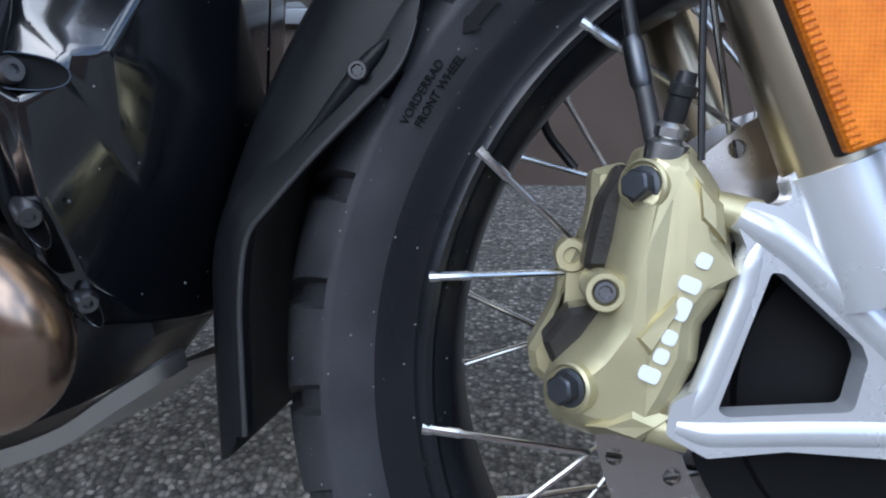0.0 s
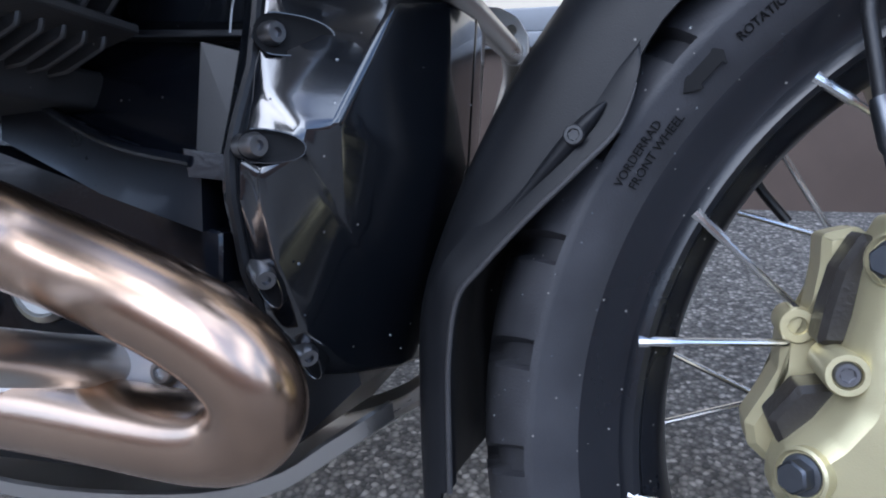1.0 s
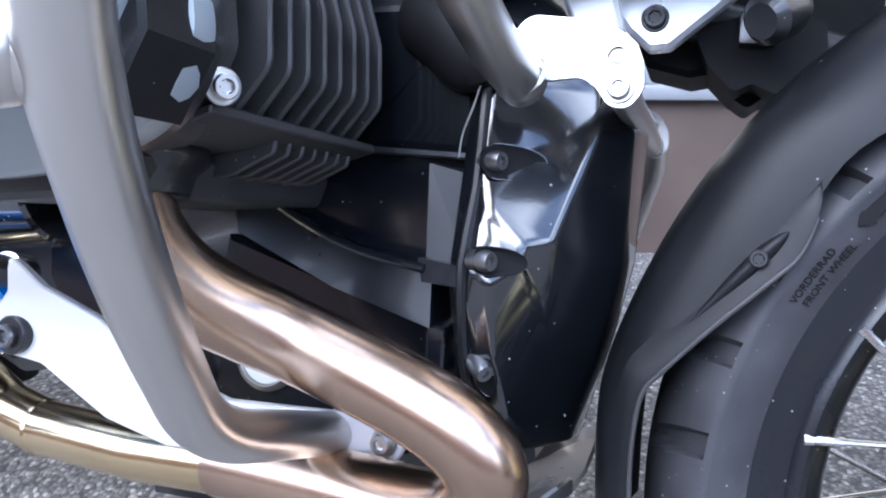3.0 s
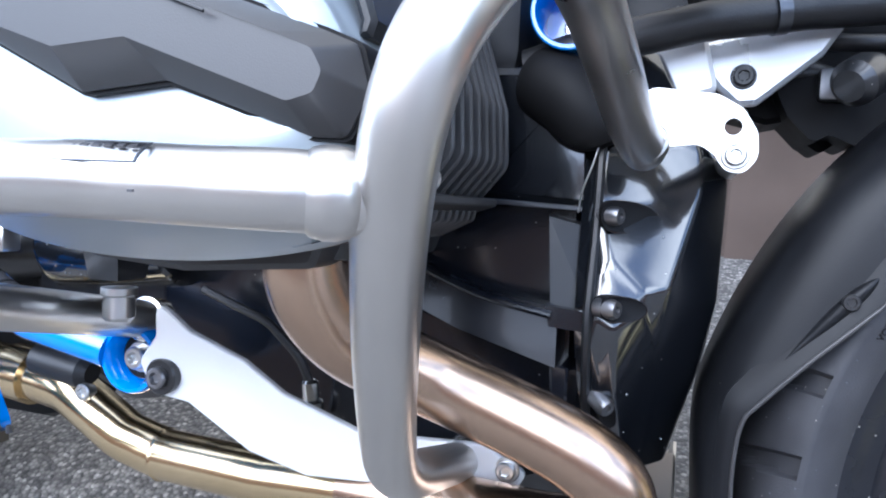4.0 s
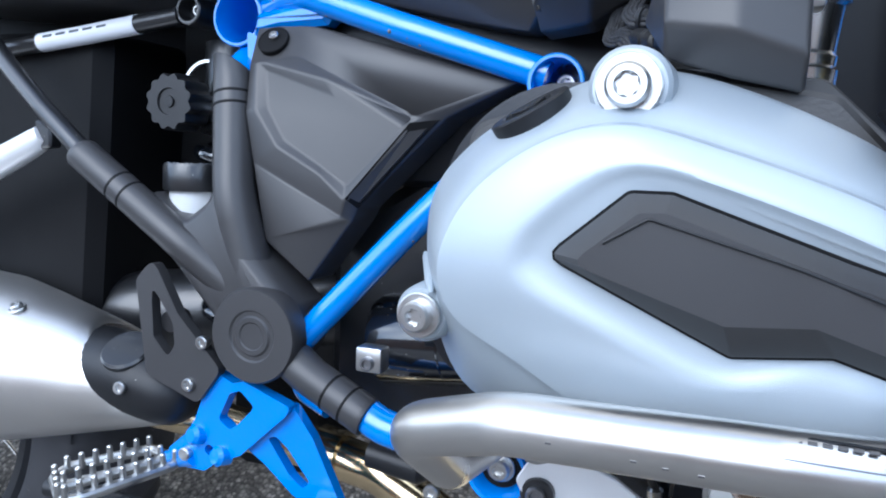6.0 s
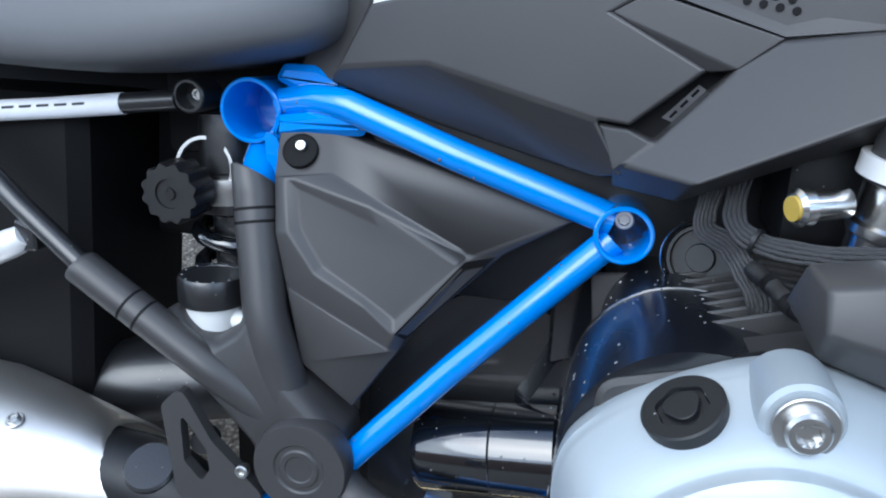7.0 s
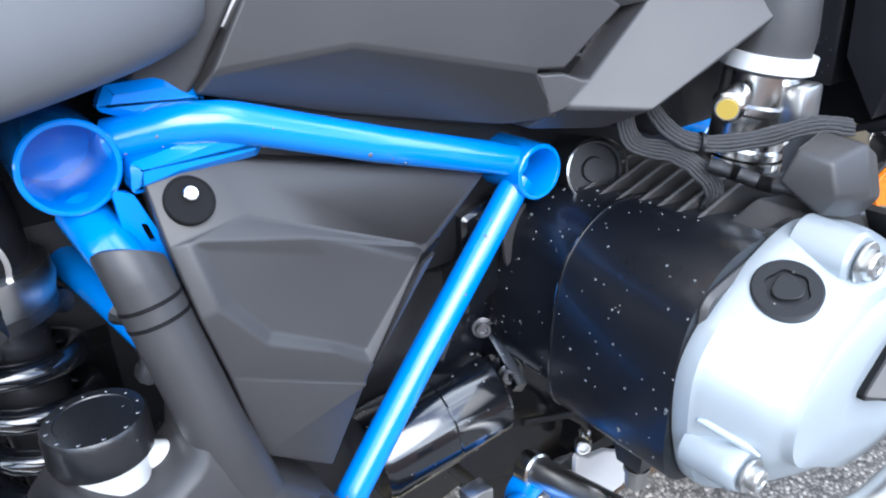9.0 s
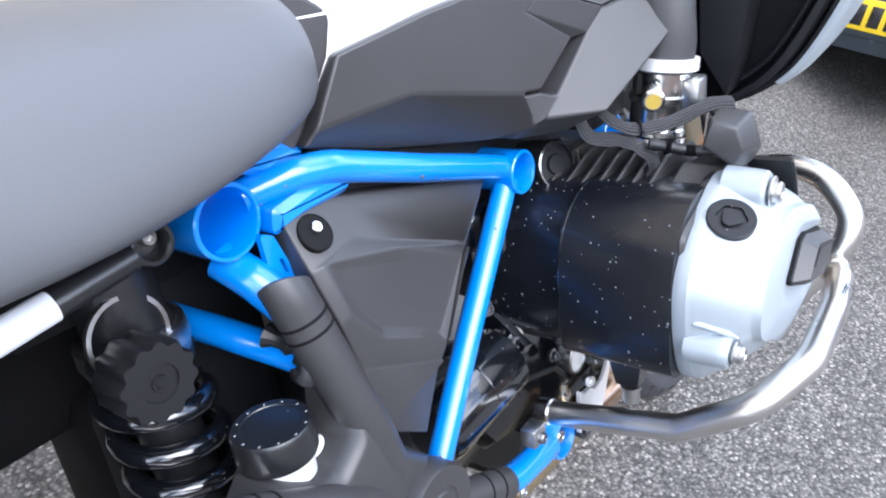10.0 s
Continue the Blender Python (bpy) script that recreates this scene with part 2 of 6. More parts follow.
def tube(pts, r, bend=0.03, seg=18):
    return sweep(bmesh.new(), rounded(pts, bend) if bend else pts, r, seg)


def lathe(bm, prof, o, ax, seg=40, lobes=None):
    """Turns (radius, height) pairs round the axis ax through o; lobes: {index: (count, depth)} for star-shaped rings."""
    o, ax = Vector(o), Vector(ax).normalized()
    s = ax.orthogonal().normalized()
    u = ax.cross(s)
    loops = []
    for i, (r, h) in enumerate(prof):
        cnt, dep = (lobes or {}).get(i, (0, 0))
        loops.append([o + ax * h + (s * math.cos(a) + u * math.sin(a)) * max(r, 1e-5) * (1 + dep * math.cos(cnt * a))
                      for a in [math.tau * k / seg for k in range(seg)]])
    if prof[0][0] > 1e-4 and prof[-1][0] > 1e-4:
        loft(bm, loops + [loops[0]], cap=False)
        bmesh.ops.remove_doubles(bm, verts=bm.verts[:], dist=1e-6)
        return bm
    return loft(bm, loops)


def turned(prof, o, ax, seg=40, lobes=None):
    return lathe(bmesh.new(), prof, o, ax, seg, lobes)


def fil(poly, r, n=4):
    """A closed outline with rounded corners."""
    pts = [Vector((*p, 0)) for p in poly]
    out = []
    for i in range(len(pts)):
        a, b, c = pts[i - 1], pts[i], pts[(i + 1) % len(pts)]
        u, w = a - b, c - b
        ang = math.pi - u.angle(w, 0)
        d = min(r * math.tan(ang / 2), u.length * 0.45, w.length * 0.45)
        p, q = b + u.normalized() * d, b + w.normalized() * d
        out += [tuple(p.lerp(b, t).lerp(b.lerp(q, t), t))[:2] for t in [k / n for k in range(n + 1)]]
    return out


def inset(poly, d):
    """An outline drawn inward by d."""
    n = len(poly)
    area = sum(poly[i][0] * poly[(i + 1) % n][1] - poly[(i + 1) % n][0] * poly[i][1] for i in range(n))
    s = 1 if area > 0 else -1
    out = []
    for i in range(n):
        a, b, c = Vector(poly[i - 1]), Vector(poly[i]), Vector(poly[(i + 1) % n])
        e, f = (b - a), (c - b)
        if e.length < 1e-7 or f.length < 1e-7:
            out.append(tuple(b))
            continue
        m = Vector((-e.y, e.x)).normalized() + Vector((-f.y, f.x)).normalized()
        if m.length < 1e-4:
            out.append(tuple(b))
            continue
        m.normalize()
        k = max(0.35, m.dot(Vector((-e.y, e.x)).normalized()))
        out.append(tuple(b + m * (s * d / k)))
    return out


def shrunk(poly, f):
    """An outline scaled about its middle."""
    cx, cz = (min(p[0] for p in poly) + max(p[0] for p in poly)) / 2, (min(p[1] for p in poly) + max(p[1] for p in poly)) / 2
    return [(cx + (x - cx) * f, cz + (z - cz) * f) for x, z in poly]


def closed_curve(poly, n):
    """n points on a smooth closed curve through the outline."""
    m, out = len(poly), []
    for k in range(n):
        s = k / n * m
        i, t = int(s), s - int(s)
        a, b, c, d = (Vector(poly[(i + j) % m]) for j in (-1, 0, 1, 2))
        out.append(tuple(0.5 * ((2 * b) + (c - a) * t + (2 * a - 5 * b + 4 * c - d) * t * t + (3 * b - a - 3 * c + d) * t ** 3)))
    return out


def XZ(poly, y):
    """Points of an outline at the depth y; y may be a function of (x, z)."""
    return [Vector((x, y(x, z) if callable(y) else y, z)) for x, z in poly]


def slab(poly, back, front, bev=0.002):
    """An upright plate from an outline, its visible rim bevelled."""
    if callable(front):
        near = lambda x, z: front(x, z) + bev
        far = back if callable(back) else (lambda x, z: back)
    else:
        near, far = front + bev, back
    i2 = inset(poly, bev)
    return loft(bmesh.new(), [XZ(i2, far), XZ(poly, far if callable(far) else back - bev), XZ(poly, near), XZ(i2, front)])


def pierced(outer, holes, back, front):
    """An upright plate with holes right through it."""
    bm = bmesh.new()
    edges = []
    for poly in (outer, *holes):
        vs = [bm.verts.new((x, back, z)) for x, z in poly]
        edges += [bm.edges.new((vs[i], vs[(i + 1) % len(vs)])) for i in range(len(vs))]
    faces = [g for g in bmesh.ops.triangle_fill(bm, edges=edges, use_beauty=True)["geom"] if isinstance(g, bmesh.types.BMFace)]
    ext = bmesh.ops.extrude_face_region(bm, geom=faces)["geom"]
    bmesh.ops.translate(bm, verts=[v for v in ext if isinstance(v, bmesh.types.BMVert)], vec=(0, front - back, 0))
    return bm


def disc_outline(cx, cz, r, n=20):
    return [(cx + r * math.cos(math.tau * k / n), cz + r * math.sin(math.tau * k / n)) for k in range(n)]


def block(lo, hi, bev=0.002):
    """A box with bevelled edges."""
    bm = bmesh.new()
    bmesh.ops.create_cube(bm, size=1, matrix=Matrix.Translation((Vector(lo) + Vector(hi)) / 2) @ Matrix.Diagonal((*(Vector(hi) - Vector(lo)), 1)))
    if bev:
        bmesh.ops.bevel(bm, geom=bm.edges[:], offset=bev, segments=2, affect="EDGES", profile=0.5)
    return bm


def faceted(faces, at, deep):
    """Faces over named corners, with a skirt drawn inward from every open edge."""
    bm = bmesh.new()
    vs = {}
    for face in faces:
        for k in face:
            if k not in vs:
                vs[k] = bm.verts.new(at[k])
        bm.faces.new([vs[k] for k in face])
    bmesh.ops.recalc_face_normals(bm, faces=bm.faces[:])
    rim = [e for e in bm.edges if len(e.link_faces) == 1]
    back = {}
    for e in rim:
        for v in e.verts:
            if v not in back:
                back[v] = bm.verts.new(v.co + Vector(deep))
    for e in rim:
        a, b = e.verts
        bm.faces.new((a, b, back[b], back[a]))
    return bm


def softened(ob, width, angle=8, segments=3):
    m = ob.modifiers.new("rounded", "BEVEL")
    m.width, m.segments, m.limit_method, m.angle_limit, m.harden_normals = width, segments, "ANGLE", radians(angle), True
    return ob


def bolt(parent, at, ax, r=0.006, h=0.006, mat=None, washer=0.0, socket=6, label="", name="bolt"):
    """A cap screw: washer, chamfered head and a star or hexagon socket."""
    q, w = r * 0.52, 0.0015 if washer else 0
    prof = [(0, -0.006), (r * 0.6, -0.006)]
    if washer:
        prof += [(washer, 0), (washer, w * 0.7), (washer - 0.0006, w)]
    prof += [(r, w), (r, w + h - r * 0.18), (r * 0.86, w + h), (q * 1.12, w + h), (q, w + h - 0.0008), (q, w + h * 0.45), (0, w + h * 0.45)]
    k = len(prof) - 3
    return part(name, turned(prof, at, ax, 24, {k: (socket, 0.12), k + 1: (socket, 0.12)}), mat or ZINC, parent, label)


def joined(bm, other):
    """Adds the second bmesh to the first and frees it."""
    me = bpy.data.meshes.new("scratch")
    other.to_mesh(me)
    other.free()
    bm.from_mesh(me)
    bpy.data.meshes.remove(me)
    return bm


def lettering(text, size):
    """The built-in font's letters as a flat bmesh in x and y, with their width."""
    cu = bpy.data.curves.new("scratch", "FONT")
    cu.body, cu.size, cu.resolution_u, cu.extrude = text, size, 3, 0.0004
    ob = new("scratch", cu)
    bpy.context.view_layer.update()
    me = bpy.data.meshes.new_from_object(ob)
    bm = bmesh.new()
    bm.from_mesh(me)
    bpy.data.objects.remove(ob)
    bpy.data.meshes.remove(me)
    bpy.data.curves.remove(cu)
    return bm, max((v.co.x for v in bm.verts), default=0)


# ---- the street ----
def sheet(name, lo, hi, mat, label, category):
    bm = block(lo, hi, 0)
    return tagged(part(name, bm, mat), label=label, category=category, kind="structure")


# one asphalt sheet: level road that ramps up to the shopfront
prof = [(-400, 0.0), (-0.02, 0.0), (0.04, 0.004), (0.12, 0.03), (0.20, 0.072), (0.26, 0.088), (0.34, 0.092), (1.3, 0.092)]
bm = bmesh.new()
cols = [[bm.verts.new((x, y, z)) for y, z in prof] for x in (-400, -8, -3, -1.5, -0.75, 0, 0.75, 1.5, 3, 8, 400)]
for a, b in zip(cols, cols[1:]):
    for k in range(len(prof) - 1):
        bm.faces.new((a[k], b[k], b[k + 1], a[k + 1]))
tagged(part("ground", bm, ROAD, sharp=80), label="grey worn asphalt ground ramping up to a shopfront", category="ground", kind="structure")
wall = tagged(new("wall_shopfront"), label="shopfront with brown stall riser, grey sill and cream wall", category="wall", kind="structure")
part("stall_riser", block((-400, 1.24, -0.3), (400, 1.5, 0.425), 0), WALL_BROWN, wall, "brown damp stone stall riser")
part("sill", joined(block((-400, 1.215, 0.425), (400, 1.5, 0.455), 0.004), block((-400, 1.235, 0.455), (400, 1.5, 0.50), 0.004)), SILL_GREY, wall, "grey painted sill")
part("upper_wall", block((-400, 1.26, 0.5), (400, 1.5, 5.5), 0), CREAM, wall, "cream rendered wall")

# Unseen wall behind the camera, added to darken reflections from that side.
opposite = tagged(new("wall_opposite"), label="plain unseen brick wall across the street, added for reflections", category="wall", kind="structure")
part("brickwork", block((-40, -10.4, -0.2), (40, -10.0, 4.2), 0), BRICK, opposite, "red brown brickwork")

# ---- the motorcycle ----
bike = new("motorcycle")
bike.matrix_basis = LEAN
tagged(bike, label="adventure motorcycle with blue frame leaning on its side stand", category="motorcycle")
AX = V(0, 0, 0.322)


def mirrored(bm):
    other = bm.copy()
    for v in other.verts:
        v.co.y = -v.co.y
    bmesh.ops.reverse_faces(other, faces=other.faces[:])
    return joined(bm, other)


# front wheel
def tyre_mesh(o, R, half, bead, grooves, seg=792):
    prof = [(bead - 0.004, half * 0.66), (bead + 0.004, half * 0.78), (bead + 0.012, half * 0.89), (bead + 0.02, half * 0.96),
            (bead + 0.028, half), (R - 0.0365, half * 1.01), (R - 0.0325, half * 1.0), (R - 0.028, half * 0.96), (R - 0.022, half * 0.9),
            (R - 0.0165, half * 0.81), (R - 0.011, half * 0.68), (R - 0.0065, half * 0.52), (R - 0.003, half * 0.35), (R - 0.0008, half * 0.17), (R, 0)]
    prof = [(r, -y) for r, y in prof] + [(r, y) for r, y in prof[-2::-1]]
    bm = bmesh.new()
    loops = []
    per = seg // grooves
    for r, y in prof:
        loop = []
        lean = abs(y) / half * 0.020 / R
        for k in range(seg):
            w = ((k + (0 if y < 0 else per // 2)) % per) / per
            a = math.tau * k / seg - lean
            cut = 0.0
            if R - 0.029 < r < R - 0.002 and w < (0.25 if abs(y) > half * 0.75 else 0.17 if abs(y) > half * 0.5 else 0.09):
                cut = 0.0065
            loop.append(o + V(math.cos(a) * (r - cut), y * (1 - cut * 6), math.sin(a) * (r - cut)))
        loops.append(loop)
    loft(bm, loops, cap=False)
    return bm


front = group("front_wheel", bike, "spoked front wheel with black rim")
part("tyre", tyre_mesh(AX, 0.322, 0.0615, 0.256, 33), RUBBER, front, "worn black road tyre", sharp=40)
rim_prof = [(0.2655, -0.044), (0.2668, -0.0480), (0.2645, -0.0510), (0.2580, -0.0500), (0.2520, -0.0455), (0.2435, -0.0445), (0.2405, -0.0475),
            (0.2365, -0.0485), (0.2335, -0.0465), (0.2325, -0.0415), (0.2255, -0.0355), (0.2215, -0.024), (0.2205, 0)]
rim_prof = rim_prof + [(r, -y) for r, y in rim_prof[-2::-1]]
part("rim", loft(bmesh.new(), [[AX + V(math.cos(a) * r, y, math.sin(a) * r) for a in [math.tau * k / 160 for k in range(160)]] for r, y in rim_prof], cap=False),
     RIM_BLACK, front, "black rim with spokes in its edges")
part("hub", turned([(0.0, -0.05), (0.03, -0.05), (0.033, -0.046), (0.066, -0.036), (0.066, -0.026), (0.04, -0.02), (0.036, 0), (0.04, 0.02), (0.066, 0.026),
                    (0.066, 0.036), (0.033, 0.046), (0.03, 0.05), (0, 0.05)], AX, (0, 1, 0)), BLACK_CAST, front, "black wheel hub")


def spoke(ang, side, turn, parent):
    a = radians(ang)
    p = AX + V(math.cos(a) * 0.2365, side * 0.046, math.sin(a) * 0.2365)
    b = a + turn * radians(75)
    q = AX + V(math.cos(b) * 0.061, side * 0.032, math.sin(b) * 0.061)
    d = (q - p).normalized()
    bm = sweep(bmesh.new(), [p - d * 0.004, p + d * 0.001], 0.0034, 10)
    joined(bm, sweep(bmesh.new(), [p, p + d * 0.016, p + d * 0.018, q], [0.0027, 0.0027, 0.0019, 0.0019], 10))
    return part("spoke", bm, STEEL, parent)


for k in range(20):
    turn = 1 if k % 2 == 0 else -1
    spoke((152 if turn > 0 else 168.2) + 36 * (k // 2), -1, turn, front)
    spoke((172.1 if turn > 0 else 149.8) + 36 * (k // 2), 1, turn, front)


def brake_disc(y):
    bm = pierced(disc_outline(0, 0.322, 0.1525, 96),
                 [disc_outline(0, 0.322, 0.113, 72)] +
                 [disc_outline(math.cos(a) * r, 0.322 + math.sin(a) * r, 0.0046, 12) for k in range(48)
                  for r, a in [((0.121, 0.133, 0.145)[k % 3], math.tau * k / 48)]], y + 0.0025, y - 0.0025)
    ob = part("brake_disc", bm, DISC_STEEL, front, "drilled steel brake disc")
    part("disc_carrier", turned([(0, -0.004), (0.108, -0.002), (0.108, 0.002), (0.086, 0.002), (0.084, 0.006), (0.06, 0.008), (0.04, 0.012), (0, 0.012)], AX + V(0, y, 0), (0, 1 if y > 0 else -1, 0), 64), RUBBER_AND_SHADE, front, "black disc carrier")
    for k in range(12):
        a = math.tau * (k + 0.5) / 12
        part("disc_rivet", turned([(0, -0.003), (0.0062, -0.003), (0.0062, 0.003), (0, 0.003)], AX + V(math.cos(a) * 0.1105, y, math.sin(a) * 0.1105), (0, 1, 0), 14), DULL_STEEL, front)


brake_disc(-0.057)
brake_disc(0.057)


def sidewall_text(text, size, radius, start, name="sidewall_lettering"):
    """Raised letters bent round the sidewall; start in degrees, reading towards smaller angles."""
    bm, wide = lettering(text, size)
    for v in bm.verts:
        a = radians(start) - v.co.x / radius
        r = radius + v.co.y
        y = -float(np.interp(r, [0.252, 0.26, 0.268, 0.276, 0.284, 0.288, 0.294], [0.0406, 0.0480, 0.0547, 0.0590, 0.0622, 0.0615, 0.059])) - 0.0006 - v.co.z
        v.co = AX + V(math.cos(a) * r, y, math.sin(a) * r)
    return part(name, bm, RUBBER_AND_SHADE, front)


sidewall_text("VORDERRAD", 0.0060, 0.2760, 153.2)
sidewall_text("FRONT WHEEL", 0.0060, 0.2695, 152.8)
sidewall_text("ROTATION", 0.0060, 0.2740, 135.5)
arrow = slab(fil([(0, 0.0), (0.008, 0.006), (0.008, 0.0035), (0.022, 0.0035), (0.022, 0.007), (0.026, 0), (0.022, -0.007), (0.022, -0.0035), (0.008, -0.0035), (0.008, -0.006)], 0.0004, 1), 0, -0.0008, 0.0002)
for v in arrow.verts:
    a = radians(142.5) - v.co.x / 0.277
    r = 0.277 + v.co.z
    v.co = AX + V(math.cos(a) * r, -0.0598 + v.co.y * 1.0, math.sin(a) * r)
part("rotation_arrow", arrow, RUBBER_AND_SHADE, front)

# front mudguard: a shell over the tyre that runs down behind it
mid_line = spline([(0.06, 0, 0.690), (-0.06, 0, 0.685), (-0.16, 0, 0.652), (-0.222, 0, 0.605), (-0.264, 0, 0.565), (-0.299, 0, 0.517), (-0.326, 0, 0.465), (-0.346, 0, 0.411), (-0.352, 0, 0.375), (-0.350, 0, 0.32), (-0.346, 0, 0.268)], 48)
rim_line = spline([(0.02, 0, 0.64), (-0.04, 0, 0.634), (-0.10, 0, 0.607), (-0.170, 0, 0.563), (-0.222, 0, 0.532), (-0.246, 0, 0.495), (-0.268, 0, 0.461), (-0.292, 0, 0.436), (-0.324, 0, 0.402), (-0.330, 0, 0.345), (-0.330, 0, 0.285)], 48)
shell = []
for c, e in zip(mid_line, rim_line):
    loop = []
    for k in range(-9, 10):
        u = k / 9
        f = abs(u) ** 3.2
        loop.append(c.lerp(e, f) + V(0, 0.071 * math.copysign(1 - (1 - abs(u)) ** 1.9, u), 0))
    shell.append(loop)
bm = loft(bmesh.new(), shell, cap=False, close=False)
guard = part("front_mudguard", bm, GUARD_BLACK, bike, "matt black plastic front mudguard", sharp=60)
mod = guard.modifiers.new("thickness", "SOLIDIFY")
mod.thickness, mod.offset = 0.003, -1
leaf_low = [(-0.2395, 0.5140), (-0.2400, 0.4985), (-0.2478, 0.4745), (-0.2630, 0.4573), (-0.2883, 0.4318), (-0.3121, 0.4052), (-0.3235, 0.3894), (-0.3272, 0.3595), (-0.3265, 0.325), (-0.3250, 0.290)]
leaf_top = [(-0.2400, 0.5150), (-0.2500, 0.5050), (-0.2640, 0.4890), (-0.2790, 0.4715), (-0.3000, 0.4440), (-0.3230, 0.4190), (-0.3345, 0.4010), (-0.3375, 0.3680), (-0.3370, 0.325), (-0.3350, 0.288)]
near_y = [0.0700, 0.0735, 0.0748, 0.0750, 0.0750, 0.0745, 0.0740, 0.0735, 0.0730, 0.0725]
far_y = [0.0690, 0.0690, 0.0680, 0.0672, 0.0672, 0.0680, 0.0690, 0.0700, 0.0705, 0.0710]
low3 = spline([(x, -y, z) for (x, z), y in zip(leaf_low, near_y)], 46)
top3 = spline([(x, -y, z) for (x, z), y in zip(leaf_top, far_y)], 46)
sections = [[a + V(0, 0.014, 0), a, a.lerp(b, 0.35) + V(0, -0.0012, 0), a.lerp(b, 0.7) + V(0, -0.0008, 0), b, b + V(0, 0.014, 0)] for a, b in zip(low3, top3)]
part("side_flap", loft(bmesh.new(), sections), GUARD_BLACK, guard, "stiffened side flap of the mudguard", sharp=40)
part("rolled_edge", sweep(bmesh.new(), [p + V(0.0004, -0.0004, 0) for p in low3[6:]], [0.0004 + 0.0011 * min(1, k / 8) for k in range(40)], 10), GREY_PLASTIC, guard, "rolled edge of the flap")
part("boss", sweep(bmesh.new(), spline([(-0.2540, -0.0735, 0.4860), (-0.2610, -0.0725, 0.4780), (-0.2680, -0.0715, 0.4700), (-0.2790, -0.0708, 0.4570), (-0.2900, -0.0705, 0.4440), (-0.3020, -0.0715, 0.4300)], 26), [0.0003 + 0.0044 * math.sin(math.pi * (k / 25) ** 0.75) for k in range(26)], 16), GUARD_BLACK, guard, "raised boss round the screw")
bolt(guard, (-0.2680, -0.0756, 0.4705), (0, -1, 0), 0.0050, 0.0022, SMOKE, socket=6)

# fork, caliper, hose
fork_dir = V(-0.37, 0, 0.93).normalized()


def fork_leg(y, side):
    leg = part("fork_tube", sweep(bmesh.new(), [V(-0.046, y, 0.40) + fork_dir * 0.028, V(-0.046, y, 0.40) + fork_dir * 0.55], 0.0195, 32), GOLD_ANODISED, bike, "gold anodised fork tube")
    return leg


fork_leg(-0.086, -1)
fork_leg(0.086, 1)
low = fil([(-0.0772, 0.4245), (-0.068, 0.4285), (-0.028, 0.444), (0.01, 0.39), (0.03, 0.33), (0.024, 0.30), (-0.0317, 0.3025), (-0.0708, 0.3035), (-0.105, 0.2985), (-0.1235, 0.3080), (-0.1217, 0.3224), (-0.1098, 0.3295),
           (-0.1040, 0.345), (-0.0980, 0.3632), (-0.0925, 0.3926), (-0.0968, 0.4021), (-0.0927, 0.4135), (-0.08, 0.4105), (-0.0745, 0.4145)], 0.005)
window = fil([(-0.0815, 0.3825), (-0.0762, 0.3815), (-0.0427, 0.3519), (-0.0398, 0.3447), (-0.0444, 0.3225), (-0.0973, 0.3177), (-0.1015, 0.3205)], 0.005)
def fork_lower(sgn):
    bm = pierced(low, [window], -0.080, -0.0955)
    joined(bm, sweep(bmesh.new(), [V(-0.046, -0.086, 0.40) - fork_dir * 0.03, V(-0.046, -0.086, 0.40) + fork_dir * 0.031], 0.0215, 32))
    joined(bm, turned([(0, -0.02), (0.024, -0.02), (0.024, 0.03), (0, 0.03)], (0.006, -0.085, 0.322), (0, 1, 0), 32))
    if sgn > 0:
        for v in bm.verts:
            v.co.y = -v.co.y
    foot = part("fork_foot", bm, CAST_SILVER, bike, "silver cast fork foot with an open web")
    for line, r in ((((-0.0850, 0.3985), (-0.0895, 0.386), (-0.0920, 0.372), (-0.0990, 0.350), (-0.1075, 0.3250), (-0.1130, 0.3150)), 0.0064), (((-0.1190, 0.3120), (-0.105, 0.3095), (-0.085, 0.3105), (-0.060, 0.3120), (-0.030, 0.3130), (0.0, 0.3130)), 0.0076), (((-0.0960, 0.4065), (-0.0840, 0.4000), (-0.0700, 0.3900), (-0.055, 0.3760), (-0.036, 0.3580), (-0.020, 0.340)), 0.0088)):
        part("strut", sweep(bmesh.new(), spline([(x, sgn * 0.0905, z) for x, z in line], 30), [r * (0.75 + 0.25 * min(1, k / 6, (29 - k) / 6)) for k in range(30)], 24), CAST_SILVER, foot, "rounded strut of the fork foot")
    soft = foot.modifiers.new("soft", "BEVEL")
    soft.width, soft.segments, soft.limit_method, soft.angle_limit = 0.0046, 5, "ANGLE", radians(50)
    return foot


fork_lower(-1)
fork_lower(1)
# orange side reflector on the fork
refl = group("side_reflector", bike, "orange rectangular side reflector in a black holder")
u, w = V(0.93, 0, 0.36).normalized(), V(-0.40, 0, 0.92).normalized()
o = V(-0.062, -0.112, 0.432)
def tilted(poly, back, front, bev):
    bm = slab(poly, back, front, bev)
    for v in bm.verts:
        v.co = o + u * v.co.x + w * v.co.z + V(0, v.co.y, 0)
    return bm
part("holder", tilted(fil([(-0.001, -0.001), (0.047, -0.001), (0.047, 0.094), (-0.001, 0.094)], 0.002), 0.012, 0.002, 0.0015), BLACK_PLASTIC, refl)
part("lens", tilted(fil([(0, 0), (0.046, 0), (0.046, 0.093), (0, 0.093)], 0.002), 0.002, -0.006, 0.0015), ORANGE, refl)
for k in range(30):
    z = 0.003 + k * 0.003
    part("lens_rib", tilted([(0.0004, z), (0.006, z), (0.006, z + 0.0018), (0.0004, z + 0.0018)], -0.0058, -0.0072, 0.0004), ORANGE, refl)
cal = group("brake_caliper", bike, "gold painted four piston brake caliper")
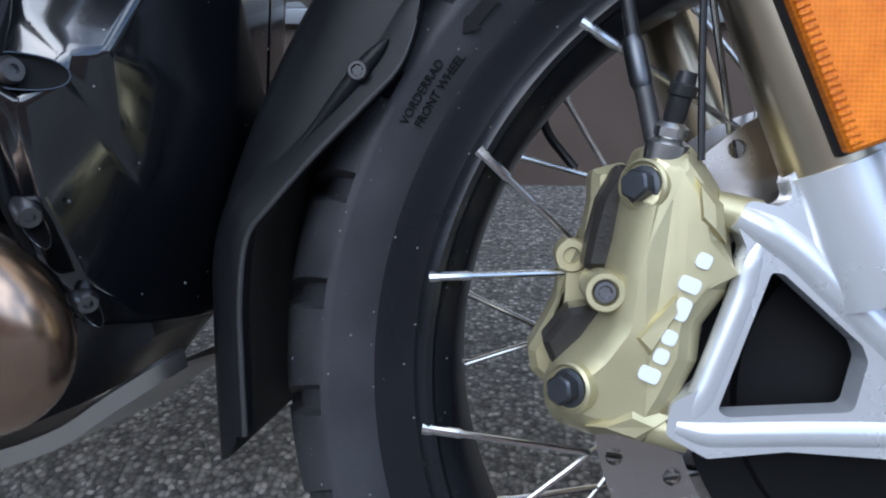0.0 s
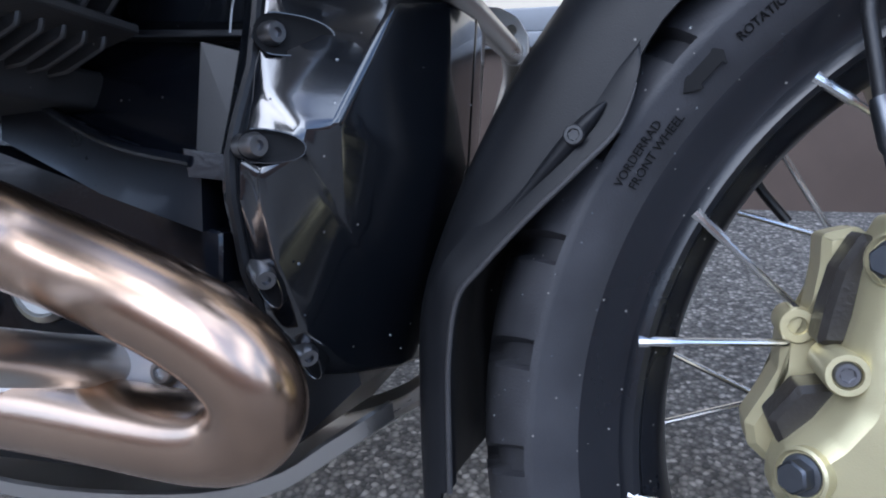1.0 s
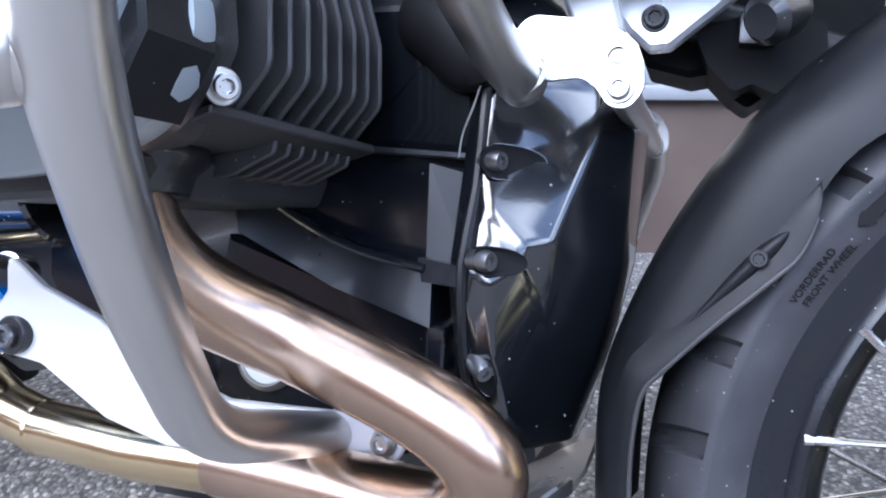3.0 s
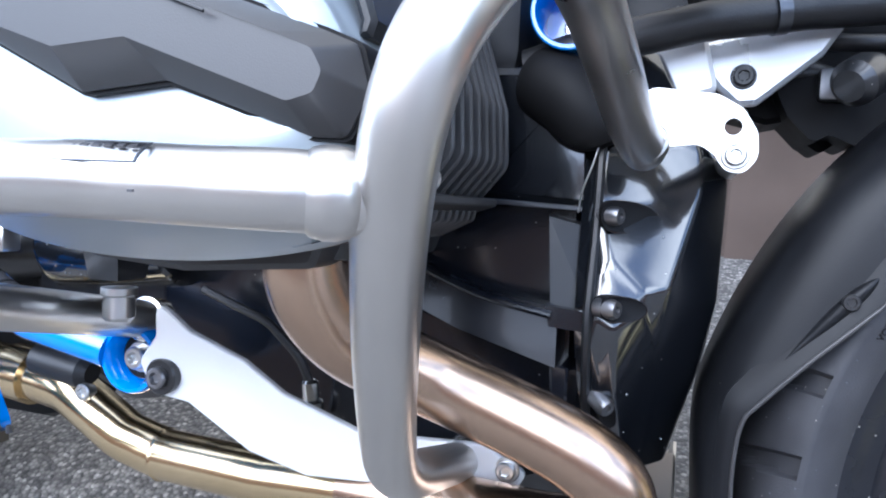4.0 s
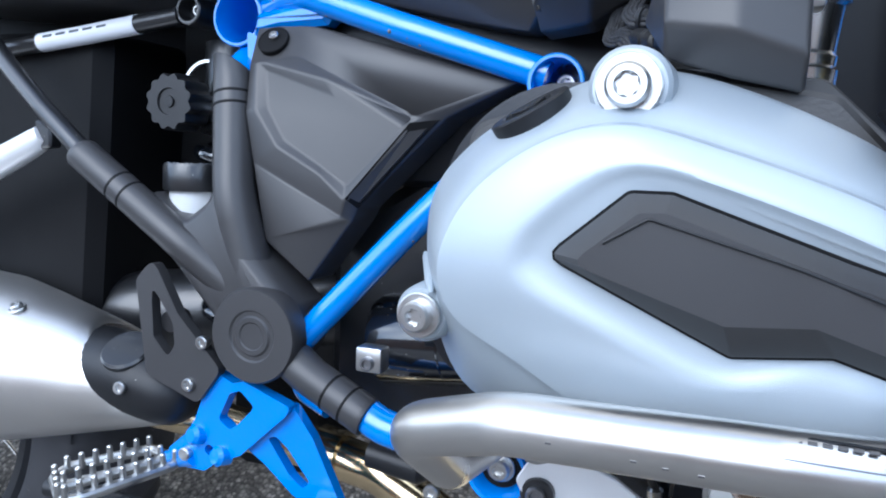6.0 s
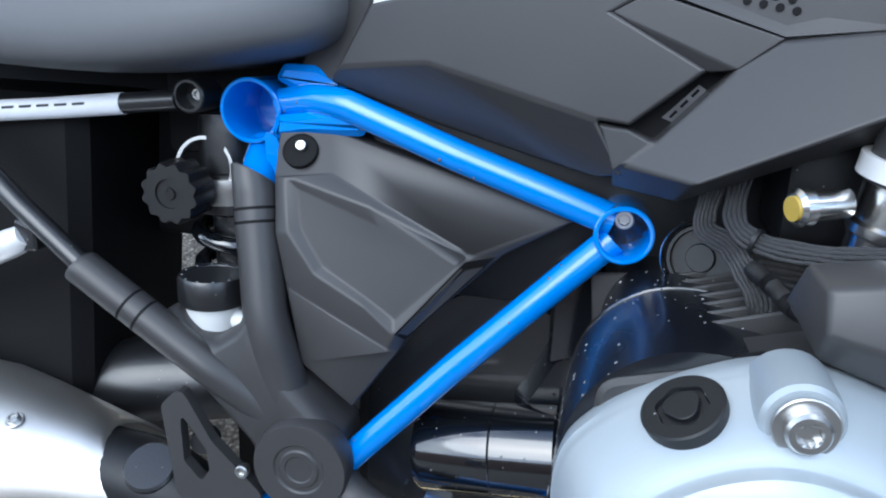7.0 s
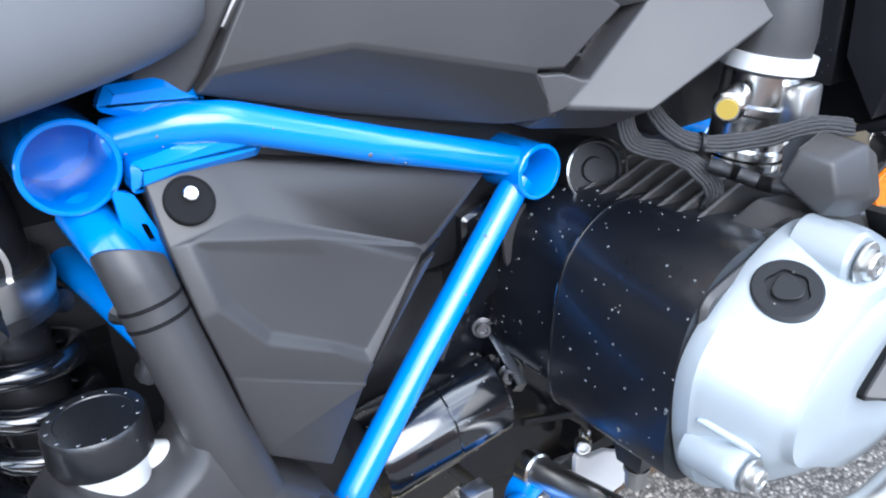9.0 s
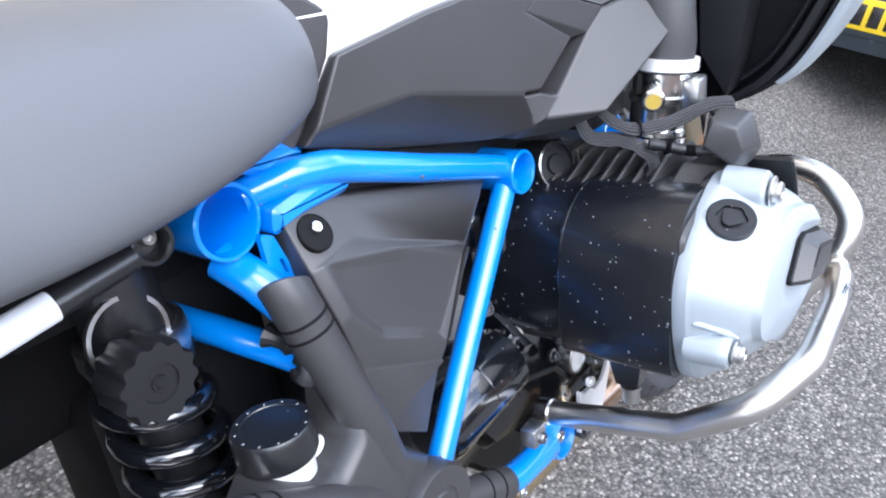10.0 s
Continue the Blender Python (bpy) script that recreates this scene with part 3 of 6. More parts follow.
near = [(-0.136, 0.437), (-0.115, 0.438), (-0.107, 0.427), (-0.099, 0.414), (-0.096, 0.396), (-0.096, 0.381), (-0.096, 0.372), (-0.107, 0.356), (-0.108, 0.340), (-0.117, 0.320), (-0.125, 0.304),
        (-0.154, 0.301), (-0.171, 0.306), (-0.176, 0.314), (-0.176, 0.323), (-0.172, 0.335), (-0.160, 0.347), (-0.152, 0.359), (-0.150, 0.380), (-0.147, 0.393), (-0.144, 0.413), (-0.140, 0.428)]
near = fil(near, 0.006, 4)
dome = lambda d: (lambda x, z: -0.0885 - d + 0.16 * max(0.0, -0.133 - x) + 0.10 * max(0.0, abs(z - 0.368) - 0.045))
body = loft(bmesh.new(), [XZ(near, -0.058), XZ(near, dome(-0.006)), XZ(inset(near, 0.0012), dome(-0.0025)), XZ(inset(near, 0.004), dome(0.0025)), XZ(inset(near, 0.0075), dome(0.0065)), XZ(inset(near, 0.0125), dome(0.0088))])
bmesh.ops.triangulate(body, faces=[f for f in body.faces if len(f.verts) > 4])
part("outer_half", body, GOLD_CALIPER, cal, "gold outer caliper half", sharp=22)
for a, b in (((-0.105, 0.409), (-0.086, 0.405)), ((-0.130, 0.310), (-0.112, 0.3065))):
    part("mounting_lug", sweep(bmesh.new(), [V(a[0], -0.086, a[1]), V(b[0], -0.087, b[1])], 0.0085, 20), GOLD_CALIPER, cal)
inner = fil([(-0.139, 0.431), (-0.154, 0.427), (-0.154, 0.412), (-0.157, 0.391), (-0.158, 0.385), (-0.169, 0.378), (-0.170, 0.360), (-0.177, 0.346), (-0.184, 0.333), (-0.182, 0.322), (-0.174, 0.315), (-0.140, 0.310), (-0.11, 0.34), (-0.10, 0.40)], 0.004, 3)
part("inner_half", slab(inner, -0.010, -0.044, 0.004), GOLD_CALIPER, cal, "gold inner caliper half", sharp=25)
part("inner_boss", turned([(0.0, -0.02), (0.0085, -0.02), (0.009, 0.004), (0.008, 0.006), (0.0045, 0.006), (0.004, 0.003), (0, 0.003)], (-0.163, -0.040, 0.383), (0, -1, 0), 24), GOLD_CALIPER, cal)
part("pad", slab(fil([(-0.144, 0.430), (-0.137, 0.425), (-0.134, 0.399), (-0.142, 0.379), (-0.160, 0.379), (-0.157, 0.396), (-0.153, 0.413)], 0.003, 2), -0.047, -0.074, 0.003), PAD_DARK, cal, "dark brake pad and spring")
part("pad", slab(fil([(-0.150, 0.363), (-0.148, 0.346), (-0.156, 0.335), (-0.173, 0.333), (-0.178, 0.344), (-0.166, 0.360)], 0.003, 2), -0.047, -0.074, 0.003), PAD_DARK, cal, "dark brake pad and spring")
part("pad_pin_boss", turned([(0.0, -0.03), (0.0088, -0.03), (0.0094, 0.004), (0.0086, 0.006), (0.0062, 0.006), (0.0058, 0.003), (0, 0.003)], (-0.1515, -0.0875, 0.371), (0, -1, 0), 28), GOLD_CALIPER, cal)
bolt(cal, (-0.1515, -0.0905, 0.371), (0, -1, 0), 0.0054, 0.003, DULL_STEEL)
for x, y, z in ((-0.1360, -0.090, 0.4185), (-0.1655, -0.090, 0.3265)):
    part("bolt_seat", turned([(0, -0.012), (0.0120, -0.012), (0.0120, 0.0018), (0.0108, 0.0030), (0.0096, 0.0010), (0, 0.0010)], (x, y, z), (-0.62, -0.78, 0.06), 28), GOLD_CALIPER, cal)
    head = turned([(0.0, -0.008), (0.0088, -0.008), (0.0092, 0.001), (0.0088, 0.002), (0.0066, 0.0024), (0.0066, 0.0088), (0.0056, 0.010), (0, 0.010)], (x, y, z), (-0.62, -0.78, 0.06), 24, {4: (6, 0.06), 5: (6, 0.06), 6: (6, 0.05)})
    part("mounting_bolt", head, DARK_STEEL, cal, "dark hexagon mounting bolt")
# raised wedges that face the outer half
for base, top in ((((-0.116, 0.424), (-0.103, 0.411), (-0.101, 0.394), (-0.113, 0.403)), ((-0.1135, 0.4185), (-0.1075, 0.4105), (-0.1065, 0.400), (-0.1120, 0.4055))),
                  (((-0.158, 0.309), (-0.138, 0.3205), (-0.121, 0.3165), (-0.134, 0.304)), ((-0.150, 0.3105), (-0.1385, 0.316), (-0.129, 0.3125), (-0.137, 0.307))),
                  (((-0.139, 0.352), (-0.121, 0.374), (-0.119, 0.364), (-0.132, 0.343)), ((-0.1365, 0.352), (-0.1225, 0.3695), (-0.1215, 0.364), (-0.1315, 0.347)))):
    part("raised_wedge", loft(bmesh.new(), [XZ(base, dome(0.002)), XZ(base, dome(0.0066)), XZ(top, dome(0.0112))]), GOLD_CALIPER, cal, sharp=15)
axis_c = V(0.36, 0, 0.93).normalized()
perp_c = V(0.93, 0, -0.36).normalized()
p0 = V(-0.1325, -0.0982, 0.3325)
# the maker's word is only a row of plain white bars
for k, (s, hgt) in enumerate(((0.0, 0.010), (0.0085, 0.007), (0.0165, 0.007), (0.027, 0.007), (0.0385, 0.010), (0.049, 0.007))):
    bm = slab(fil([(s, 0), (s + (0.009 if k == 3 else 0.0060), 0), (s + (0.009 if k == 3 else 0.0060), hgt), (s, hgt)], 0.0024, 4), 0.001, -0.0006, 0.0002)
    for v in bm.verts:
        v.co = p0 + axis_c * (v.co.x * 1.12) - perp_c * v.co.z * 0.95 + V(0, v.co.y, 0) + perp_c * 0.004
    part("marking_bar", bm, WHITE_PAINT, cal)
nip = group("bleed_nipple", bike, "black capped bleed nipple and banjo")
part("cap", turned([(0, 0), (0.0045, 0), (0.005, 0.003), (0.005, 0.012), (0.0062, 0.013), (0.0062, 0.017), (0.0048, 0.018), (0.0042, 0.023), (0, 0.0235)], (-0.124, -0.086, 0.446), (0.2, -0.2, 0.95), 20), SMOKE, nip)
part("fitting", turned([(0, -0.012), (0.0095, -0.012), (0.0095, 0.002), (0.006, 0.004), (0.0075, 0.005), (0.0075, 0.009), (0.005, 0.011), (0, 0.011)], (-0.126, -0.085, 0.436), (0.15, -0.2, 0.95), 20, {4: (6, .05), 5: (6, .05)}), ZINC, nip)
hose = part("brake_hose", tube([(-0.131, -0.083, 0.440), (-0.135, -0.080, 0.458), (-0.141, -0.075, 0.485), (-0.147, -0.073, 0.52), (-0.15, -0.07, 0.60)], 0.0034, 0.04, 14), HOSE, bike, "black brake hose with crimped steel end")
part("steel_end", tube([(-0.131, -0.083, 0.438), (-0.135, -0.080, 0.458), (-0.137, -0.0785, 0.466)], 0.0044, 0.02, 14), GREY_PLASTIC, hose, "bent steel hose end")
part("crimp", sweep(bmesh.new(), [(-0.136, -0.0795, 0.462), (-0.137, -0.079, 0.465), (-0.1405, -0.0755, 0.482), (-0.142, -0.075, 0.486)], [0.0040, 0.0052, 0.0052, 0.0040], 14), DARK_STEEL, hose)
part("sensor_cable", tube([(-0.112, -0.09, 0.43), (-0.113, -0.088, 0.47), (-0.115, -0.085, 0.60)], 0.0017, 0.05, 10), HOSE, bike, "thin black sensor cable")
part("inner_hose", tube([(-0.155, 0.05, 0.43), (-0.18, 0.055, 0.46), (-0.165, 0.06, 0.52), (-0.15, 0.06, 0.6)], 0.003, 0.05, 10), HOSE, bike, "thin black hose on the far fork")

# ---- engine ----
engine = group("engine", bike, "black flat twin engine with silver head cover")
# front cover: flat facets between fitted corners, alike on both sides
FC = dict(t0=(-0.4130, -0.0720, 0.6250), t1=(-0.3880, -0.0540, 0.6250), tq=(-0.3580, -0.0720, 0.5600), t2=(-0.3800, 0, 0.6250), f1=(-0.4145, -0.1010, 0.5600), f2=(-0.4145, -0.1085, 0.5150), f3=(-0.4135, -0.1200, 0.4800), f4=(-0.4125, -0.1290, 0.4580),
          f5=(-0.4115, -0.1280, 0.4370), f6=(-0.4090, -0.1180, 0.4050), f7=(-0.4050, -0.1000, 0.3720), f8=(-0.4000, -0.0720, 0.3430), c=(-0.4057, -0.1184, 0.4882), d=(-0.3864, -0.1195, 0.4726), b=(-0.3855, -0.1220, 0.4588),
          tr=(-0.3565, -0.0815, 0.5320), l=(-0.3710, -0.1135, 0.4722), e2=(-0.3793, -0.0920, 0.4300), e=(-0.3760, -0.0730, 0.4080), f=(-0.3860, -0.0520, 0.3410),
          p1=(-0.4010, -0.1300, 0.4485), p2=(-0.3980, -0.1200, 0.4085), p3=(-0.3935, -0.0970, 0.3715), n1=(-0.3390, -0.0400, 0.5450), n2=(-0.3420, -0.0400, 0.4600), n3=(-0.3520, -0.0360, 0.4100), n4=(-0.3700, -0.0220, 0.3400),
          m1=(-0.3350, 0, 0.5450), m2=(-0.3380, 0, 0.4600), m3=(-0.3480, 0, 0.4100), m4=(-0.3660, 0, 0.3400))
facets = (("t0", "t1", "tq", "f1"), ("t1", "t2", "m1", "n1", "tq"), ("tq", "n1", "tr"), ("f1", "tq", "tr", "f2"), ("f2", "tr", "l", "d", "c"), ("f2", "c", "f3"), ("c", "d", "b"), ("c", "b", "p1", "f4", "f3"), ("d", "l", "e2", "b"),
          ("p1", "b", "e2", "e", "f", "p3", "p2"), ("f4", "p1", "p2", "f6", "f5"), ("f6", "p2", "p3", "f7"), ("f7", "p3", "f", "f8"), ("l", "tr", "n1", "n2"), ("l", "n2", "n3", "e", "e2"), ("e", "n3", "n4", "f"),
          ("n1", "m1", "m2", "n2"), ("n2", "m2", "m3", "n3"), ("n3", "m3", "m4", "n4"))
cover = softened(part("front_cover", mirrored(faceted(facets, FC, (-0.012, 0.004, 0))), BLACK_GLOSS, engine, "gloss black faceted front engine cover", sharp=180), 0.0045, 5, 4)
cover.modifiers[0].harden_normals = False
flange_edge = [(0.585, 0.094), (0.560, 0.1070), (0.525, 0.1105), (0.500, 0.1150), (0.474, 0.1270), (0.458, 0.1330), (0.437, 0.1310), (0.402, 0.1190), (0.380, 0.1030), (0.352, 0.080)]
part("flange", loft(bmesh.new(), [[V(x + o_, -y + i_, z) for z, y in flange_edge] + [V(x + o_, -0.06, 0.352), V(x + o_, -0.06, 0.585)] for x, o_, i_ in ((-0.4190, 0, 0.002), (-0.4175, 0, 0), (-0.4150, 0, 0), (-0.4135, 0, 0.002))]), BLACK_PLASTIC, cover, "bolted flange")
part("loose_wire", sweep(bmesh.new(), spline([(-0.4160, -0.1110, 0.562), (-0.4205, -0.1125, 0.545), (-0.4255, -0.1135, 0.530), (-0.4275, -0.1130, 0.516)], 20), 0.0006, 6), ZINC, engine, "thin pale wire by the flange")
for (x, y, z), s in zip(((-0.4063, -0.1075, 0.515), (-0.4034, -0.1285, 0.4612), (-0.4035, -0.1175, 0.402), (-0.397, -0.086, 0.3595)), (0.85, 0.66, 0.5, 0.45)):
    d = (V(1, 0.62, -0.03) if s > 0.6 else V(0.25, 0.45, -1)).normalized()
    up = V(0, 0, 1) if s > 0.6 else V(1, 0, 0.2)
    up = (up - d * up.dot(d)).normalized()
    out = up.cross(d).normalized() * (-1 if up.cross(d).y > 0 else 1)
    base = V(x - 0.001, y, z) + out * (0.0048 if s > 0.6 else 0.0030)
    tear = [(0.0115 * math.cos(a), 0.0115 * math.sin(a)) for a in [math.pi * (0.5 + k / 10) for k in range(11)]]
    tear += [(0.034 * f, -0.0115 * (1 - f ** 2.6) ** 0.5) for f in (0.2, 0.45, 0.65, 0.8, 0.9, 0.96, 1.0)]
    tear += [(0.034 * f, 0.0115 * (1 - f ** 2.6) ** 0.5) for f in (0.96, 0.9, 0.8, 0.65, 0.45, 0.2)]
    ring = [base + d * (u * s) + up * (v * s) for u, v in tear]
    # Matt black paints the shade of a deep pocket; the form is shallow.
    part("bolt_pocket", loft(bmesh.new(), [[p - out * 0.014 for p in ring], ring, [base + d * 0.008 * s + (p - base - d * 0.008 * s) * 0.75 - out * 0.0012 for p in ring]]), RUBBER_AND_SHADE, cover, "teardrop bolt pocket with its shade painted matt black")
    rim_bm = bmesh.new()
    n = len(ring)
    loops = []
    for i in list(range(9, n)) + [0, 1]:
        side = (ring[(i + 1) % n] - ring[i - 1]).normalized().cross(out).normalized()
        loops.append([ring[i] + side * (0.0004 * math.cos(a)) + out * (0.0004 * math.sin(a)) for a in [math.tau * k / 6 for k in range(6)]])
    loft(rim_bm, loops)
    part("pocket_rim", rim_bm, BLACK_GLOSS, cover)
    part("cover_bolt", turned([(0, -0.01), (0.0056, -0.01), (0.0060, 0.001), (0.0048, 0.0042), (0.0024, 0.0042), (0.002, 0.002), (0, 0.002)], base - d * 0.001 * s, out * 0.75 + V(1, 0.4, 0) * 0.5, 20), DULL_STEEL, cover)
# crankcase with a split line, a wedge rib and a curved lip
crank = fil([(-0.43, 0.60), (-0.42, 0.56), (-0.42, 0.35), (-0.47, 0.325), (-0.60, 0.33), (-0.72, 0.36), (-0.76, 0.42), (-0.76, 0.52), (-0.72, 0.60), (-0.60, 0.62), (-0.48, 0.62)], 0.02, 4)
case = part("crankcase", slab(crank, 0.10, -0.088, 0.012), BLACK_SATIN, engine, "black painted crankcase")
part("upper_case", slab(fil([(-0.425, 0.608), (-0.42, 0.518), (-0.50, 0.522), (-0.52, 0.608)], 0.006), 0.1, -0.098, 0.006), BLACK_GLOSS, case)
part("split_line", slab([(-0.418, 0.520), (-0.418, 0.5165), (-0.52, 0.5205), (-0.52, 0.524)], -0.08, -0.1005, 0.0006), DARK_STEEL, case)
part("wedge_rib", loft(bmesh.new(), [[V(-0.450, -0.086, 0.515), V(-0.417, -0.088, 0.508), V(-0.417, -0.09, 0.452), V(-0.442, -0.088, 0.456)],
                                     [V(-0.4455, -0.1100, 0.5130), V(-0.4175, -0.1030, 0.5065), V(-0.4165, -0.1180, 0.4560), V(-0.4400, -0.1215, 0.4600)]]), BLACK_PLASTIC, case, "wedge shaped rib", sharp=15)
part("rib_foot", loft(bmesh.new(), [[V(-0.4420, y, 0.4600), V(-0.4170, y, 0.4570), V(-0.4170, y, 0.4455), V(-0.4390, y, 0.4470)] for y in (-0.08, -0.1290)]), BLACK_SATIN, case, sharp=15)
part("curved_lip", sweep(bmesh.new(), spline([(-0.575, -0.098, 0.500), (-0.532, -0.107, 0.4775), (-0.485, -0.120, 0.4620), (-0.4375, -0.1290, 0.4540)], 24), 0.0028, 10), BLACK_SATIN, case)
part("sloped_wall", loft(bmesh.new(), [[V(-0.585, -0.060, 0.497), V(-0.532, -0.060, 0.4755), V(-0.485, -0.060, 0.4600), V(-0.4345, -0.060, 0.4520), V(-0.4345, -0.060, 0.4213), V(-0.500, -0.06, 0.438), V(-0.575, -0.06, 0.466)],
                                       [V(-0.585, -0.096, 0.497), V(-0.532, -0.104, 0.4755), V(-0.485, -0.117, 0.4600), V(-0.4345, -0.126, 0.4520), V(-0.4345, -0.1245, 0.4213), V(-0.500, -0.116, 0.438), V(-0.575, -0.105, 0.466)]]), BLACK_WET, case, "sloping polished flank", sharp=15)
part("under_wall", slab([(-0.585, 0.464), (-0.500, 0.4385), (-0.4345, 0.4220), (-0.420, 0.418), (-0.420, 0.350), (-0.60, 0.350)], -0.05, -0.1020, 0.003), BLACK_SATIN, case)
part("lug", slab(fil([(-0.439, 0.4240), (-0.427, 0.421), (-0.427, 0.396), (-0.437, 0.398)], 0.002, 2), -0.08, -0.1205, 0.0015), BLACK_SATIN, case)

# cylinder and fins
cylp = closed_curve(shrunk([(-0.713, 0.515), (-0.719, 0.575), (-0.706, 0.630), (-0.664, 0.660), (-0.60, 0.655), (-0.535, 0.632), (-0.504, 0.575), (-0.512, 0.524), (-0.58, 0.505), (-0.66, 0.498)], 1.0), 72)
cyl_in = [(x + 0.012 * min(1, max(0, (-x - 0.66) / 0.045)) * min(1, max(0, (0.660 - z) / 0.05)), z) for x, z in cylp]
cyl = part("cylinder", loft(bmesh.new(), [XZ(inset(cyl_in, 0.004), -0.085), XZ(inset(cyl_in, 0.0030), -0.1785), XZ(inset(cylp, 0.0012), -0.1805), XZ(cylp, -0.255), XZ(cylp, -0.284)]), BLACK_WET, engine, "gloss black cylinder with water drops", sharp=35)
finp = fil([(-0.672, 0.652), (-0.60, 0.674), (-0.53, 0.668), (-0.488, 0.628), (-0.471, 0.575), (-0.469, 0.541), (-0.487, 0.519), (-0.53, 0.508), (-0.60, 0.500), (-0.66, 0.500)], 0.012, 4)
for k in range(8):
    y = -0.128 - k * 0.0155
    part("fin", slab(finp, y + 0.0018, y - 0.0018, 0.0012), FIN_BLACK, cyl)
part("fin_ledge", slab(fil([(-0.66, 0.506), (-0.56, 0.508), (-0.500, 0.5160), (-0.479, 0.5225), (-0.479, 0.5175), (-0.500, 0.5105), (-0.56, 0.502), (-0.66, 0.500)], 0.001, 1), -0.112, -0.262, 0.001), FIN_BLACK, cyl, "ledge under the fins")
low_fin = fil([(-0.60, 0.504), (-0.53, 0.508), (-0.488, 0.517), (-0.490, 0.508), (-0.512, 0.497), (-0.56, 0.490), (-0.60, 0.488)], 0.004, 3)
for k in range(7):
    y = -0.124 - k * 0.0125
    part("low_fin", slab(low_fin, y + 0.0016, y - 0.0016, 0.001), FIN_BLACK, cyl)
part("under_block", slab(fil([(-0.66, 0.505), (-0.52, 0.505), (-0.528, 0.484), (-0.60, 0.478), (-0.66, 0.482)], 0.006, 3), -0.085, -0.262, 0.003), FIN_BLACK, cyl)
part("head_block", slab(fil([(-0.705, 0.53), (-0.70, 0.64), (-0.60, 0.668), (-0.53, 0.655), (-0.482, 0.605), (-0.474, 0.545), (-0.492, 0.506), (-0.60, 0.494)], 0.014), -0.250, -0.288, 0.003), FIN_BLACK, cyl)
bolt(cyl, (-0.4745, -0.2620, 0.528), (0.8, -0.55, -0.1), 0.0052, 0.005, ZINC, washer=0.0074)
part("port_boss", turned([(0, 0), (0.030, 0), (0.033, 0.006), (0.033, 0.012), (0.027, 0.018), (0.024, 0.028), (0, 0.028)], (-0.548, -0.225, 0.512), (0.1, -0.1, -1), 28), BLACK_CAST, cyl, "exhaust port flange")
for k in range(6):
    part("casting_knob", turned([(0, -0.012), (0.0075, -0.012), (0.0068, 0.004), (0.004, 0.0075), (0, 0.008)], (-0.668 + 0.004 * (k % 2), -0.150 - k * 0.020, 0.496), (-0.25, 0, -1), 14), BLACK_CAST, cyl)
part("seam", loft(bmesh.new(), [XZ(inset(cylp, o_), y) for o_, y in ((0.0015, -0.1800), (0.0002, -0.1804), (0.0002, -0.1818), (0.0015, -0.1822))], cap=False), BLACK_GLOSS, cyl, "thin proud seam")
drain = group("drain_plug", engine, "hexagon drain plug under the head")
part("boss", loft(bmesh.new(), [[V(-0.684, -0.211, 0.496), V(-0.656, -0.211, 0.496), V(-0.656, -0.243, 0.496), V(-0.684, -0.243, 0.496)],
                                [V(-0.680, -0.216, 0.466), V(-0.660, -0.216, 0.466), V(-0.660, -0.238, 0.466), V(-0.680, -0.238, 0.466)]]), BLACK_CAST, drain)
part("plug", turned([(0, 0), (0.010, 0), (0.010, -0.004), (0.0085, -0.005), (0.0085, -0.017), (0.007, -0.019), (0, -0.019)], (-0.6690, -0.2265, 0.461), (0, 0, 1), 24, {4: (6, 0.06), 5: (6, 0.06)}), ZINC, drain)

# silver head cover: lofted rings from the flange to the dished face
cov = [(-0.713, 0.545), (-0.7165, 0.597), (-0.6975, 0.6275), (-0.664, 0.6490), (-0.617, 0.6655), (-0.565, 0.655), (-0.505, 0.625), (-0.482, 0.590), (-0.466, 0.562), (-0.462, 0.535), (-0.485, 0.505), (-0.550, 0.489), (-0.630, 0.488), (-0.690, 0.503)]
crease = [(-0.684, 0.552), (-0.692, 0.576), (-0.678, 0.606), (-0.648, 0.629), (-0.614, 0.637), (-0.573, 0.627), (-0.520, 0.608), (-0.489, 0.588), (-0.474, 0.562), (-0.473, 0.540), (-0.497, 0.520), (-0.552, 0.509), (-0.612, 0.514), (-0.655, 0.535)]
dish = [(-0.651, 0.571), (-0.654, 0.586), (-0.641, 0.602), (-0.620, 0.617), (-0.600, 0.620), (-0.570, 0.612), (-0.528, 0.597), (-0.500, 0.583), (-0.484, 0.563), (-0.483, 0.546), (-0.502, 0.538), (-0.540, 0.542), (-0.576, 0.538), (-0.615, 0.553)]
cov, crease, dish = (closed_curve(c, 112) for c in (cov, crease, dish))
between = lambda a, b, f: [(p[0] + (q[0] - p[0]) * f, p[1] + (q[1] - p[1]) * f) for p, q in zip(a, b)]
drop = lambda y: (lambda x, z: y + max(0.0, x + 0.52) * 0.22)
rings = [XZ(shrunk(cov, f), y) for f, y in ((0.985, -0.280), (1.0, -0.285), (1.004, -0.291), (1.002, -0.2965), (0.99, -0.299), (0.985, -0.3015))]
rings += [XZ(between(shrunk(cov, 0.985), crease, f), drop(y)) for f, y in ((0.04, -0.304), (0.24, -0.3150), (0.46, -0.3255), (0.66, -0.3335), (0.84, -0.3385), (0.93, -0.3405), (0.955, -0.3415), (0.985, -0.3460))]
rings += [XZ(crease, drop(-0.3482))]
rings += [XZ(between(crease, dish, f), drop(y)) for f, y in ((0.03, -0.3488), (0.35, -0.3515), (0.65, -0.3540), (0.88, -0.3553), (1.0, -0.3553), (1.12, -0.3545), (1.3, -0.3535))]
head = part("head_cover", loft(bmesh.new(), rings), COVER_SILVER, engine, "silver grey painted cylinder head cover", sharp=26)
